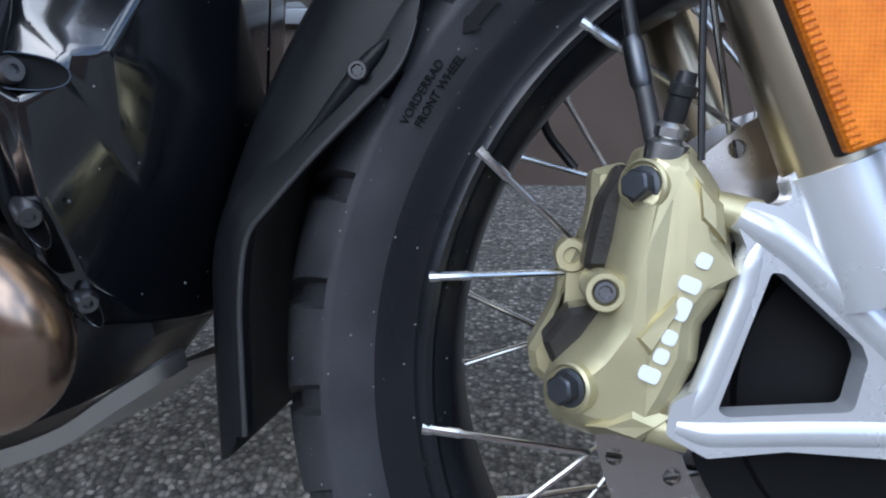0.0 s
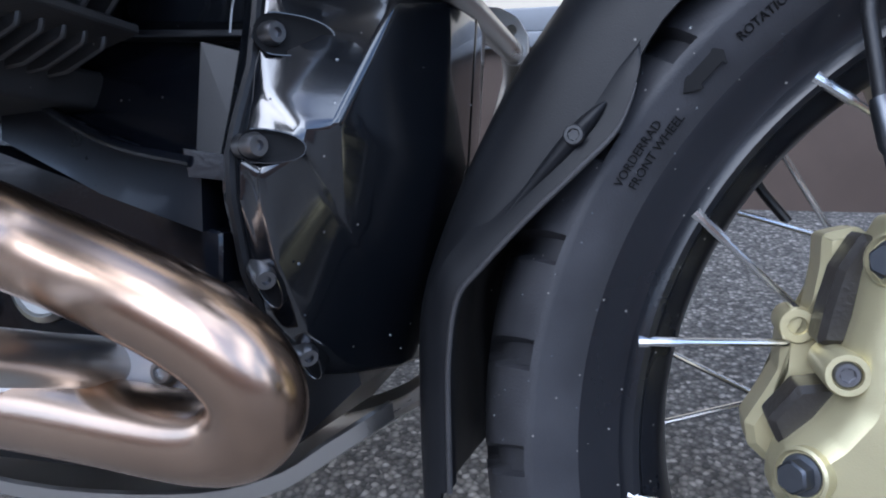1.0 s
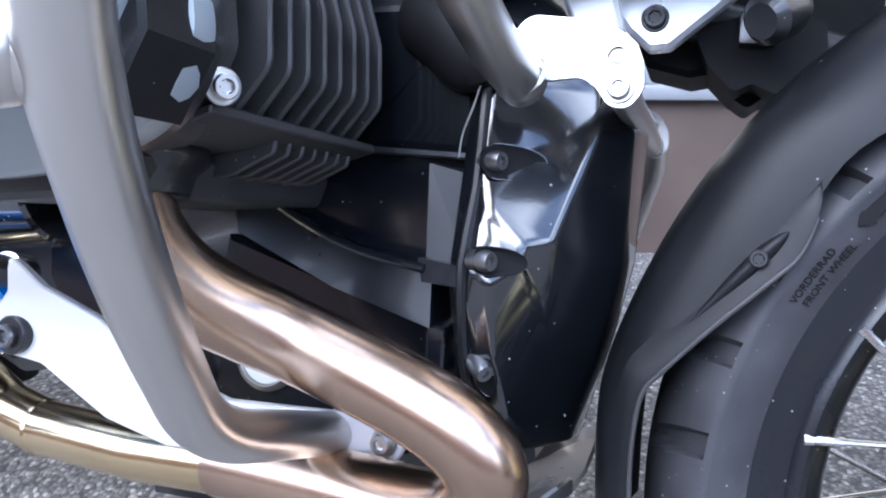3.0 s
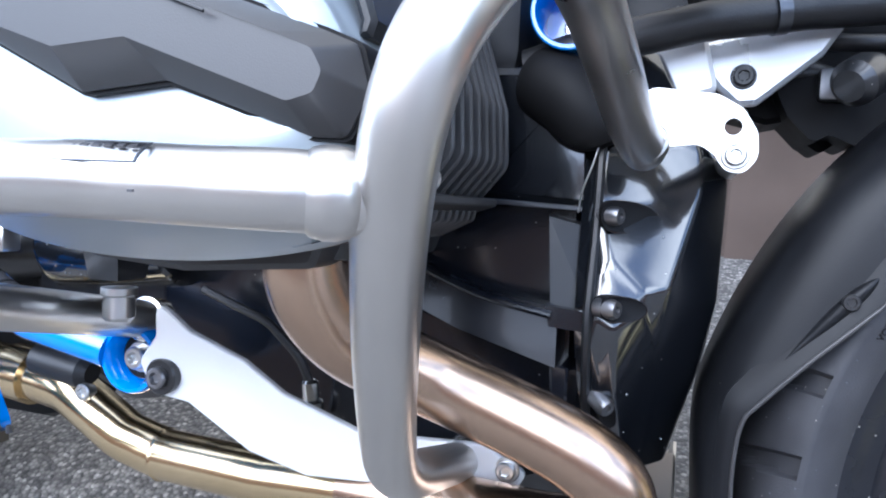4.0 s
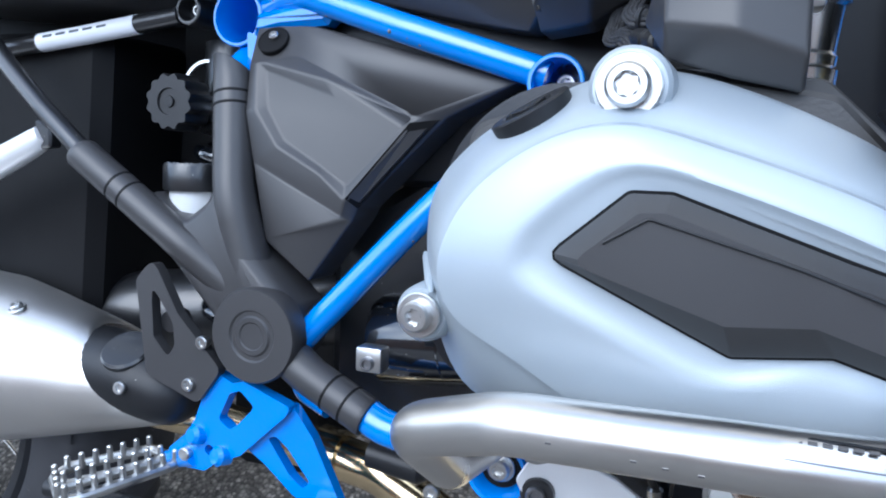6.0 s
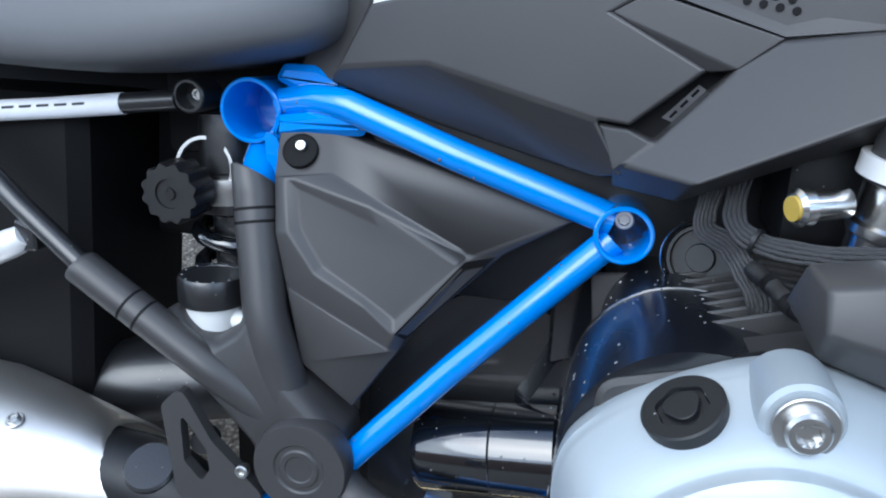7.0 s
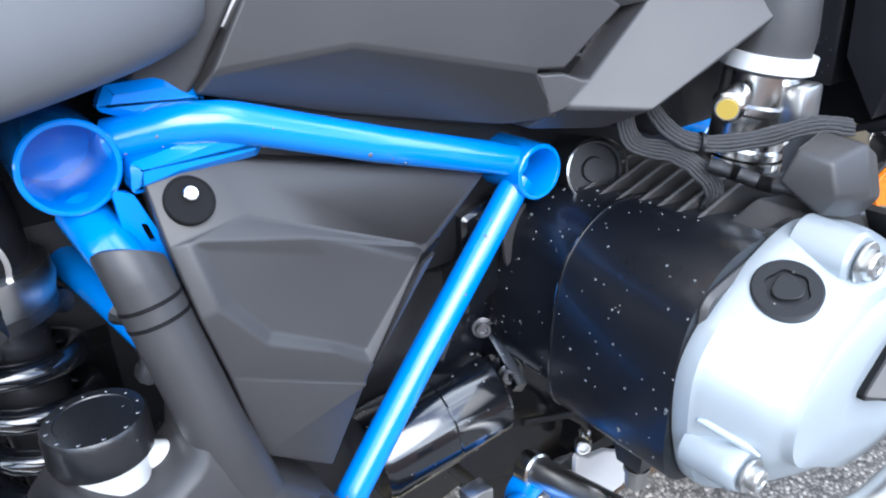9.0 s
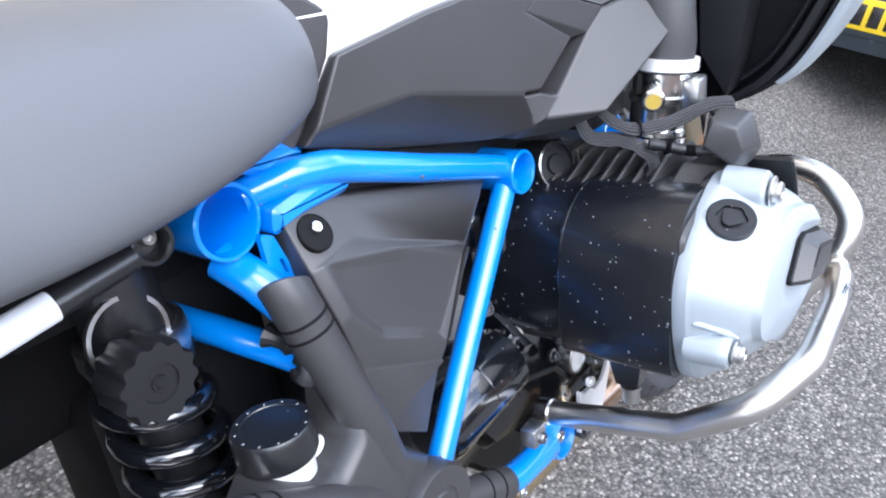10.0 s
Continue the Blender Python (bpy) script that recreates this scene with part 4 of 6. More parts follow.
part("gasket_edge", slab(cov, -0.2795, -0.2868, 0.0005), BLACK_CAST, head)
ins = [(-0.640, 0.583), (-0.609, 0.610), (-0.593, 0.610), (-0.530, 0.588), (-0.481, 0.572), (-0.4705, 0.568), (-0.4665, 0.553), (-0.473, 0.537), (-0.484, 0.537), (-0.533, 0.554), (-0.568, 0.550)]
ins_top = [(-0.629, 0.582), (-0.604, 0.603), (-0.594, 0.6035), (-0.535, 0.583), (-0.492, 0.5685), (-0.480, 0.564), (-0.4765, 0.557), (-0.479, 0.550), (-0.487, 0.547), (-0.541, 0.566), (-0.571, 0.5635)]
yi = lambda d: (lambda x, z: -0.3565 - d + max(0.0, x + 0.52) * 0.32)
part("insert_gap", loft(bmesh.new(), [XZ(inset(fil(ins, 0.004, 3), -0.0013), yi(-0.02)), XZ(inset(fil(ins, 0.004, 3), -0.0013), yi(0.0004))]), RUBBER_AND_SHADE, head, "dark gap round the insert")
part("insert", loft(bmesh.new(), [XZ(fil(ins, 0.004, 3), yi(-0.02)), XZ(fil(ins, 0.004, 3), yi(0.002)), XZ(inset(fil(ins, 0.004, 3), 0.0010), yi(0.0035)), XZ(fil(ins_top, 0.004, 3), yi(0.0135))]), GREY_PLASTIC, head, "dark grey plastic insert", sharp=18)
part("inlay_groove", sweep(bmesh.new(), rounded([V(x, yi(0.0143)(x, z), z) for x, z in ((-0.6165, 0.591), (-0.600, 0.6012), (-0.548, 0.5865), (-0.512, 0.5735))], 0.004), 0.0006, 8), BLACK_PLASTIC, head, "fine groove along the insert")
trim = [(-0.5155, 0.6475), (-0.4985, 0.626), (-0.486, 0.602), (-0.478, 0.580), (-0.479, 0.574), (-0.4735, 0.574), (-0.4715, 0.580), (-0.480, 0.604), (-0.4925, 0.628), (-0.510, 0.650)]
part("lower_trim", slab([(-0.4690, 0.563), (-0.468, 0.545), (-0.480, 0.522), (-0.474, 0.510), (-0.4605, 0.535), (-0.4640, 0.563)], -0.283, -0.320, 0.002), BLACK_PLASTIC, head, "black edge below the insert")
part("front_trim", slab(trim, -0.283, -0.327, 0.002), BLACK_PLASTIC, head, "black strip on the front edge")
for (x, z), s in zip(((-0.706, 0.547), (-0.615, 0.654)), (0.88, 1.12)):
    part("bolt_ear", turned([(0, 0), (0.0175 * s, 0), (0.0165 * s, 0.026), (0.0158 * s, 0.033), (0.0140 * s, 0.0355), (0, 0.036)], (x, -0.295, z), (0, -1, 0), 32), COVER_SILVER, head)
    bolt(head, (x, -0.3335, z), (0, -1, 0), 0.0085 * s, 0.006, ZINC, washer=0.0125 * s, label="bright steel cover bolt")
oil = V(-0.6618, -0.3140, 0.6458)
od = V(-0.45, -0.29, 0.845).normalized()
capo = part("oil_cap", turned([(0, -0.010), (0.0195, -0.010), (0.0200, 0.0004), (0.0190, 0.0012), (0.0122, 0.0012), (0.0116, -0.0008), (0, -0.0008)], oil, od, 40, {4: (6, 0.06), 5: (6, 0.06)}), BLACK_PLASTIC, head, "black oil filler cap")
part("grip", turned([(0, 0), (0.0085, 0), (0.0085, 0.0016), (0.008, 0.002), (0, 0.002)], oil + od * 0.0002, od, 30, {1: (3, .1), 2: (3, .1), 3: (3, .1)}), BLACK_PLASTIC, capo)
pock = sweep(bmesh.new(), [V(-0.7165, -0.302, 0.573), V(-0.7135, -0.306, 0.572), V(-0.703, -0.328, 0.562), V(-0.700, -0.334, 0.558)], [0.001, 0.0026, 0.0026, 0.001], 10)
part("pocket_rib", pock, COVER_SILVER, head)
coil = loft(bmesh.new(), [[V(-0.618, -0.274, 0.690), V(-0.604, -0.296, 0.669), V(-0.606, -0.306, 0.685), V(-0.606, -0.300, 0.705), V(-0.612, -0.280, 0.712)],
                          [V(-0.580, -0.268, 0.680), V(-0.575, -0.298, 0.660), V(-0.575, -0.312, 0.680), V(-0.575, -0.304, 0.712), V(-0.580, -0.276, 0.716)],
                          [V(-0.545, -0.265, 0.665), V(-0.545, -0.296, 0.654), V(-0.545, -0.306, 0.670), V(-0.545, -0.298, 0.698), V(-0.545, -0.270, 0.702)]])
coil_ob = part("coil_cover", coil, GREY_PLASTIC, engine, "faceted dark grey ignition coil cover", sharp=180)
mod = coil_ob.modifiers.new("rounded", "BEVEL")
mod.width, mod.segments, mod.limit_method, mod.angle_limit = 0.003, 3, "ANGLE", radians(20)

# ---- crash bar ----
bar = group("crash_bar", bike, "satin stainless crash bar round the cylinder with scuffs")
part("hoop", sweep(bmesh.new(), spline([(-0.390, -0.124, 0.554), (-0.396, -0.165, 0.566), (-0.402, -0.225, 0.588), (-0.409, -0.288, 0.606), (-0.4180, -0.334, 0.601), (-0.4310, -0.365, 0.572), (-0.4410, -0.369, 0.546), (-0.4505, -0.356, 0.517), (-0.4610, -0.332, 0.484), (-0.4715, -0.304, 0.450), (-0.4820, -0.273, 0.417), (-0.4880, -0.250, 0.394), (-0.4910, -0.222, 0.379), (-0.4925, -0.180, 0.3675), (-0.494, -0.100, 0.3475)], 120), 0.0127, 28), BAR_STEEL, bar)
part("long_tube", tube([(-0.4570, -0.3560, 0.5182), (-0.482, -0.3715, 0.5188), (-0.55, -0.379, 0.5195), (-0.648, -0.379, 0.518), (-0.702, -0.350, 0.497), (-0.704, -0.287, 0.4545), (-0.7065, -0.190, 0.436), (-0.7078, -0.150, 0.4285)], 0.0127, 0.035, 28), BAR_STEEL, bar)
part("weld", turned([(0.0120, -0.007), (0.0138, -0.005), (0.0148, -0.001), (0.0148, 0.003), (0.0138, 0.007), (0.0120, 0.009)], (-0.4685, -0.3640, 0.5185), (0.85, 0.5, 0), 28), BAR_STEEL, bar, "weld bead")
part("end_weld", turned([(0.0127, -0.004), (0.0143, -0.002), (0.0143, 0.003), (0.0127, 0.005)], (-0.3905, -0.129, 0.557), (-0.1, -0.9, 0.45), 28), BAR_STEEL, bar, "weld bead")
part("end_weld", turned([(0.0127, -0.004), (0.0140, -0.002), (0.0140, 0.003), (0.0127, 0.005)], (-0.4938, -0.104, 0.3505), (0.07, -0.9, 0.27), 28), BAR_STEEL, bar, "weld bead")
part("top_boss", turned([(0, -0.012), (0.0150, -0.012), (0.0158, -0.002), (0.0150, 0.001), (0.0100, 0.001), (0.0095, -0.002), (0, -0.002)], (-0.3925, -0.150, 0.6535), (0, -1, 0.1), 36), BRACKET_ALU, bar, "bright round boss")
bolt(bar, (-0.3925, -0.151, 0.6535), (0, -1, 0.1), 0.0068, 0.005, ZINC)
plate = fil([(-0.389, 0.590), (-0.352, 0.586), (-0.338, 0.578), (-0.330, 0.565), (-0.329, 0.551), (-0.336, 0.542), (-0.346, 0.543), (-0.352, 0.552), (-0.360, 0.558), (-0.383, 0.5555), (-0.400, 0.550), (-0.404, 0.572)], 0.012, 8)
part("front_plate", pierced(plate, [disc_outline(-0.343, 0.568, 0.0048)], -0.1205, -0.1255), BAR_STEEL, bar, "bright aluminium mounting plate")
bolt(bar, (-0.341, -0.1255, 0.552), (0, -1, 0), 0.0058, 0.004, ZINC, washer=0.0078)
part("cross_tube", sweep(bmesh.new(), [(-0.341, -0.119, 0.552), (-0.341, 0.135, 0.552)], 0.0085, 20), BAR_STEEL, bar, "cross tube between both plates")
part("far_plate", pierced(plate, [disc_outline(-0.343, 0.568, 0.0048)], 0.1405, 0.1355), BRACKET_ALU, bar)
part("far_hoop", tube([(-0.350, 0.143, 0.575), (-0.340, 0.165, 0.545), (-0.37, 0.20, 0.46), (-0.43, 0.19, 0.38), (-0.48, 0.10, 0.35)], 0.0115, 0.06, 20), BAR_STEEL, bar, "crash bar of the other cylinder")

# ---- exhaust ----
pipe = group("exhaust", bike, "heat bronzed exhaust header and collector pipe")
header_line = spline([(-0.550, -0.232, 0.500), (-0.547, -0.228, 0.470), (-0.533, -0.205, 0.440), (-0.500, -0.170, 0.4175), (-0.45, -0.160, 0.398), (-0.41, -0.156, 0.380), (-0.390, -0.150, 0.358), (-0.398, -0.142, 0.335), (-0.43, -0.134, 0.325), (-0.50, -0.126, 0.325), (-0.57, -0.115, 0.321)], 90)
for _ in range(14):
    header_line[1:-1] = [(a + b * 2 + c) / 4 for a, b, c in zip(header_line, header_line[1:], header_line[2:])]
part("header", sweep(bmesh.new(), header_line, [0.0222] * 24 + [0.0224, 0.0224, 0.0222, 0.0219] + [0.0218] * 62, 32), HEADER, pipe, "bronze brown header pipe bent back on itself")
part("collector", tube([(-0.54, -0.117, 0.322), (-0.64, -0.108, 0.314), (-0.735, -0.100, 0.314), (-0.775, -0.098, 0.322), (-0.835, -0.094, 0.352), (-0.90, -0.09, 0.360), (-1.0, -0.10, 0.372), (-1.06, -0.13, 0.39)], 0.0195, 0.06, 28), GOLD_PIPE, pipe, "straw gold collector pipe")
part("weld", turned([(0.0195, -0.002), (0.0206, 0), (0.0195, 0.002)], (-0.735, -0.100, 0.314), (1, -0.05, 0.05), 28), GOLD_PIPE, pipe)
part("clamp", turned([(0.0195, -0.012), (0.024, -0.012), (0.024, 0.012), (0.0195, 0.012)], (-0.885, -0.091, 0.358), (1, 0, -0.1), 28), GOLD_PIPE, pipe)
part("actuator", turned([(0, -0.025), (0.012, -0.025), (0.013, 0.02), (0.008, 0.026), (0, 0.026)], (-0.80, -0.135, 0.383), (1, 0, -0.12), 20), BLACK_PLASTIC, pipe, "black exhaust sensor")
bolt(pipe, (-0.765, -0.15, 0.371), (0, -1, 0), 0.0062, 0.005, ZINC)
muf = group("muffler", bike, "satin steel muffler with angled front cap")
mr = lambda x: 0.081 - 0.24 * max(0.0, x + 1.22)


def muffler_ring(x, slant, inner=0.0):
    """A ring round the muffler's axis, leaning by slant as the cut end does."""
    loop = []
    for k in range(48):
        a, px = math.tau * k / 48, x
        for _ in range(6):
            px = x - slant * (mr(px) - inner) * math.cos(a)
        r = mr(px) - inner
        loop.append(V(px, -0.135 - math.sin(a) * r, 0.4125 + 0.07 * max(0.0, -1.20 - px) + math.cos(a) * r))
    return loop


shell_rings = [muffler_ring(x, sl) for x, sl in ((-1.60, 0), (-1.40, 0), (-1.30, 0.05), (-1.22, 0.2), (-1.16, 0.5), (-1.11, 0.85), (-1.063, 1.08), (-1.046, 1.129))]
shell_rings += [muffler_ring(-1.0445, 1.129, 0.0006), muffler_ring(-1.0445, 1.129, 0.003), muffler_ring(-1.052, 1.129, 0.0036), muffler_ring(-1.12, 0.8, 0.006)]
part("sleeve", loft(bmesh.new(), shell_rings, cap=False), MUFFLER_STEEL, muf, "satin steel muffler body", sharp=50)
part("front_cap", sweep(bmesh.new(), spline([(-1.12, -0.140, 0.425), (-1.06, -0.146, 0.423), (-1.025, -0.147, 0.415), (-0.990, -0.142, 0.401)], 18), [0.036] * 6 + [0.0355, 0.035, 0.0345, 0.034, 0.033, 0.032, 0.031, 0.030, 0.028, 0.025, 0.019, 0.009], 32), BLACK_PLASTIC, muf, "black curved end cap", sharp=50)
part("cap_plate", turned([(0, 0), (0.020, 0), (0.022, -0.002), (0.022, -0.006), (0, -0.006)], (-1.048, -0.1655, 0.4515), (0.1, -0.55, 0.83), 28), BLACK_CAST, muf)
bolt(muf, (-1.038, -0.1815, 0.422), (0.1, -1, 0.1), 0.0055, 0.004, ZINC)
bolt(muf, (-1.172, -0.168, 0.474), (0, -0.45, 0.89), 0.0055, 0.004, ZINC, washer=0.008)
part("lambda_probe", turned([(0, 0), (0.007, 0), (0.0085, 0.004), (0.0085, 0.012), (0.0060, 0.014), (0.0060, 0.026), (0.0035, 0.028), (0, 0.028)], (-0.6035, -0.112, 0.364), (-0.05, -0.1, 1), 18, {2: (6, .06), 3: (6, .06)}), STEEL, pipe, "steel lambda probe")
part("probe_cable", tube([(-0.6045, -0.115, 0.389), (-0.611, -0.119, 0.407), (-0.635, -0.122, 0.430), (-0.69, -0.12, 0.448)], 0.0032, 0.03, 10), HOSE, bike, "grey probe cable")

# skid plate under the engine, and the sump window
skid = spline([(-0.360, 0, 0.321), (-0.385, 0, 0.304), (-0.415, 0, 0.284), (-0.465, 0, 0.268), (-0.56, 0, 0.258), (-0.66, 0, 0.262)], 20)
wide = [0.060, 0.070, 0.078, 0.082, 0.085, 0.09, 0.09, 0.09, 0.09, 0.09, 0.09, 0.09, 0.09, 0.09, 0.09, 0.09, 0.09, 0.09, 0.09, 0.09]
bm = loft(bmesh.new(), [[c + V(0, y, lift) for y, lift in ((-w - 0.004, 0.010), (-w, 0.0), (0, -0.006), (w, 0.0), (w + 0.004, 0.010))] for c, w in zip(skid, wide)], cap=False, close=False)
plate_ob = part("skid_plate", bm, BAR_STEEL, bike, "curved aluminium skid plate")
mod = plate_ob.modifiers.new("thickness", "SOLIDIFY")
mod.thickness = 0.003
part("sump_window", turned([(0, 0), (0.022, 0), (0.022, 0.004), (0.0185, 0.006), (0.0175, 0.0035), (0.0, 0.0035)], (-0.5502, -0.1010, 0.3885), (0, -1, 0), 36), ZINC, engine, "round oil sight glass with steel ring")
part("sump_glass", turned([(0, 0), (0.0150, 0), (0.0150, 0.0006), (0, 0.0006)], (-0.5502, -0.1046, 0.3885), (0, -1, 0), 32), SMOKE, engine, "dark glass in the steel ring")
part("sight_lens", turned([(0, 0), (0.0172, 0), (0.0165, 0.0012), (0.010, 0.0024), (0, 0.0030)], (-0.5502, -0.1046, 0.3885), (0, -1, 0), 32), WHITE_PLASTIC, engine, "pale sight glass lens")
bolt(engine, (-0.6025, -0.1015, 0.4215), (0, -1, 0), 0.0055, 0.005, DULL_STEEL, washer=0.0085)

part("sump", loft(bmesh.new(), [[V(x, s * w, z) for s, z in ((-1, a), (-0.8, b), (0.8, b), (1, a))] for x, w, a, b in ((-0.388, 0.050, 0.352, 0.332), (-0.42, 0.074, 0.345, 0.298), (-0.47, 0.085, 0.345, 0.276), (-0.66, 0.088, 0.345, 0.270))]), BLACK_CAST, engine, "black finned oil sump")

# lower crash bar bracket
yb = lambda x, z: -0.177 + (x + 0.678) * 0.30
brk = fil([(-0.684, 0.448), (-0.662, 0.428), (-0.628, 0.411), (-0.603, 0.391), (-0.553, 0.368), (-0.477, 0.365), (-0.451, 0.347), (-0.456, 0.338), (-0.552, 0.336), (-0.587, 0.338), (-0.623, 0.352), (-0.662, 0.382), (-0.684, 0.387), (-0.693, 0.407), (-0.683, 0.424)], 0.006, 3)
lower = part("lower_bracket", slab(brk, lambda x, z: yb(x, z) + 0.005, yb, 0.001), BRACKET_ALU, bike, "bright aluminium lower crash bar bracket")
part("bolt_washer", turned([(0, -0.004), (0.0118, -0.004), (0.0118, 0.0022), (0.0108, 0.003), (0, 0.003)], (-0.678, -0.177, 0.398), (0, -1, 0), 28), SMOKE, lower)
bolt(lower, (-0.678, -0.1798, 0.398), (0, -1, 0), 0.0070, 0.005, DULL_STEEL)
bolt(lower, (-0.463, -0.113, 0.350), (0, -1, 0), 0.0062, 0.005, ZINC, washer=0.0085)

# ---- frame ----
frame_ob = group("main_frame", bike, "blue painted tubular steel frame")


def cup(x, z, r, y0, y1, ax=(0, -1, 0)):
    """A short open tube end."""
    d = Vector(ax).normalized()
    return part("tube_socket", turned([(r - 0.004, -0.02), (r, -0.02), (r, y0 - y1 - 0.001), (r - 0.001, y0 - y1), (r - 0.003, y0 - y1), (r - 0.0036, y0 - y1 - 0.001), (r - 0.0036, 0.0), (0, 0.0)], (x, y0, z), d, 44), BLUE, frame_ob, "open tube end")


cup(-0.6895, 0.679, 0.0205, -0.095, -0.138)
cup(-0.981, 0.741, 0.0255, -0.040, -0.103)
cup(-0.4395, 0.640, 0.025, -0.072, -0.112)
bolt(frame_ob, (-0.689, -0.097, 0.682), (0, -1, 0), 0.0075, 0.006, ZINC)
bolt(frame_ob, (-0.4395, -0.074, 0.636), (0, -1, 0), 0.0085, 0.006, ZINC)
part("top_tube", tube([(-0.9575, -0.088, 0.748), (-0.925, -0.105, 0.754), (-0.900, -0.112, 0.752), (-0.81, -0.120, 0.7215), (-0.7075, -0.122, 0.689), (-0.698, -0.1215, 0.686)], 0.0118, 0.05, 24), BLUE, frame_ob)
part("diagonal_tube", tube([(-0.6960, -0.122, 0.6722), (-0.80, -0.136, 0.566), (-0.890, -0.148, 0.468)], 0.0112, 0, 24), BLUE, frame_ob)
part("gusset", slab(fil([(-0.962, 0.766), (-0.955, 0.778), (-0.925, 0.778), (-0.905, 0.768), (-0.905, 0.760), (-0.945, 0.758)], 0.004, 4), -0.082, -0.100, 0.005), BLUE, frame_ob)
part("gusset", slab(fil([(-0.957, 0.722), (-0.954, 0.740), (-0.905, 0.748), (-0.878, 0.738), (-0.886, 0.729), (-0.930, 0.727)], 0.004, 4), -0.092, -0.116, 0.005), BLUE, frame_ob)
part("rear_down_tube", tube([(-0.9785, -0.080, 0.7105), (-0.9735, -0.102, 0.698), (-0.963, -0.128, 0.67)], 0.0138, 0.03, 24), BLUE, frame_ob)
gus = pierced(fil([(-0.966, 0.728), (-0.9555, 0.7225), (-0.9440, 0.690), (-0.938, 0.662), (-0.952, 0.655), (-0.964, 0.69)], 0.004, 3), [fil([(-0.9555, 0.7060), (-0.9520, 0.7045), (-0.9490, 0.6930), (-0.9525, 0.6945)], 0.0015, 2)], -0.104, -0.109)
part("down_tube_plate", gus, BLUE, frame_ob, "blue plate with a slot")
part("cable_knot", sweep(bmesh.new(), spline([(-0.974, -0.100, 0.655), (-0.966, -0.122, 0.646), (-0.972, -0.132, 0.632), (-0.962, -0.112, 0.622)], 14), [0.006 + 0.003 * (k % 3 == 0) for k in range(14)], 10), HOSE, frame_ob, "black cable tied to the tube")
part("front_tube", tube([(-0.4395, -0.088, 0.662), (-0.44, -0.08, 0.70), (-0.45, -0.07, 0.80)], 0.016, 0.03, 20), BLUE, frame_ob)
part("lower_tube", tube([(-0.845, -0.158, 0.440), (-0.80, -0.168, 0.4225), (-0.752, -0.166, 0.413), (-0.730, -0.164, 0.408)], 0.0135, 0.05, 24), BLUE, frame_ob)
part("lower_eye", turned([(0, -0.016), (0.0225, -0.016), (0.0235, -0.012), (0.0235, 0.010), (0.0222, 0.0125), (0.0195, 0.0125), (0.0172, 0.008), (0.0160, -0.002), (0, -0.002)], (-0.7090, -0.160, 0.4045), (0, -1, 0), 40), BLUE, frame_ob, "blue eye with a recessed bolt")
# Black disc paints the shade on the floor of the eye.
part("eye_shade", turned([(0, 0), (0.0155, 0), (0.0155, 0.0008), (0, 0.0008)], (-0.7090, -0.1582, 0.4045), (0, -1, 0), 28), RUBBER_AND_SHADE, frame_ob)
bolt(frame_ob, (-0.7090, -0.160, 0.4045), (0, -1, 0), 0.0078, 0.007, ZINC, washer=0.0105)
part("cross_tube", sweep(bmesh.new(), [(-1.0, 0.075, 0.664), (-0.972, -0.045, 0.643), (-0.955, -0.128, 0.628)], 0.0120, 20), BLUE, frame_ob, "blue tube on the far side")
part("under_tube", tube([(-0.90, -0.12, 0.47), (-0.89, -0.135, 0.43), (-0.86, -0.14, 0.42)], 0.010, 0.02, 16), BLUE, frame_ob)

# Black panel added only to keep the space behind the tube dark.
part("inner_shroud", slab(fil([(-0.475, 0.612), (-0.470, 0.71), (-0.39, 0.71), (-0.372, 0.66), (-0.385, 0.618)], 0.01, 3), -0.02, -0.034, 0.003), BLACK_PLASTIC, bike, "black filler panel added behind the frame tube")

# black three armed pivot cover with the round cap
piv = group("pivot_cover", bike, "matt black three armed swingarm pivot cover")
pivot_edge = fil([(-1.030, 0.5900), (-1.0030, 0.5720), (-0.988, 0.5695), (-0.9690, 0.5830), (-0.9610, 0.6280), (-0.9440, 0.6280), (-0.9285, 0.5500), (-0.8840, 0.504), (-0.8800, 0.4693), (-0.9024, 0.4414), (-0.940, 0.448), (-0.9611, 0.4859), (-0.9988, 0.5253), (-1.050, 0.5700)], 0.010, 4)
yp = lambda d: (lambda x, z: -0.1525 - d + max(0.0, z - 0.580) * 0.40 + max(0.0, -1.0 - x) * 0.12)
part("body", loft(bmesh.new(), [XZ(pivot_edge, -0.115), XZ(pivot_edge, yp(0)), XZ(inset(pivot_edge, 0.003), yp(0.007)), XZ(inset(pivot_edge, 0.007), yp(0.0115)), XZ(inset(pivot_edge, 0.010), yp(0.013))]), GREY_PLASTIC, piv, sharp=60)


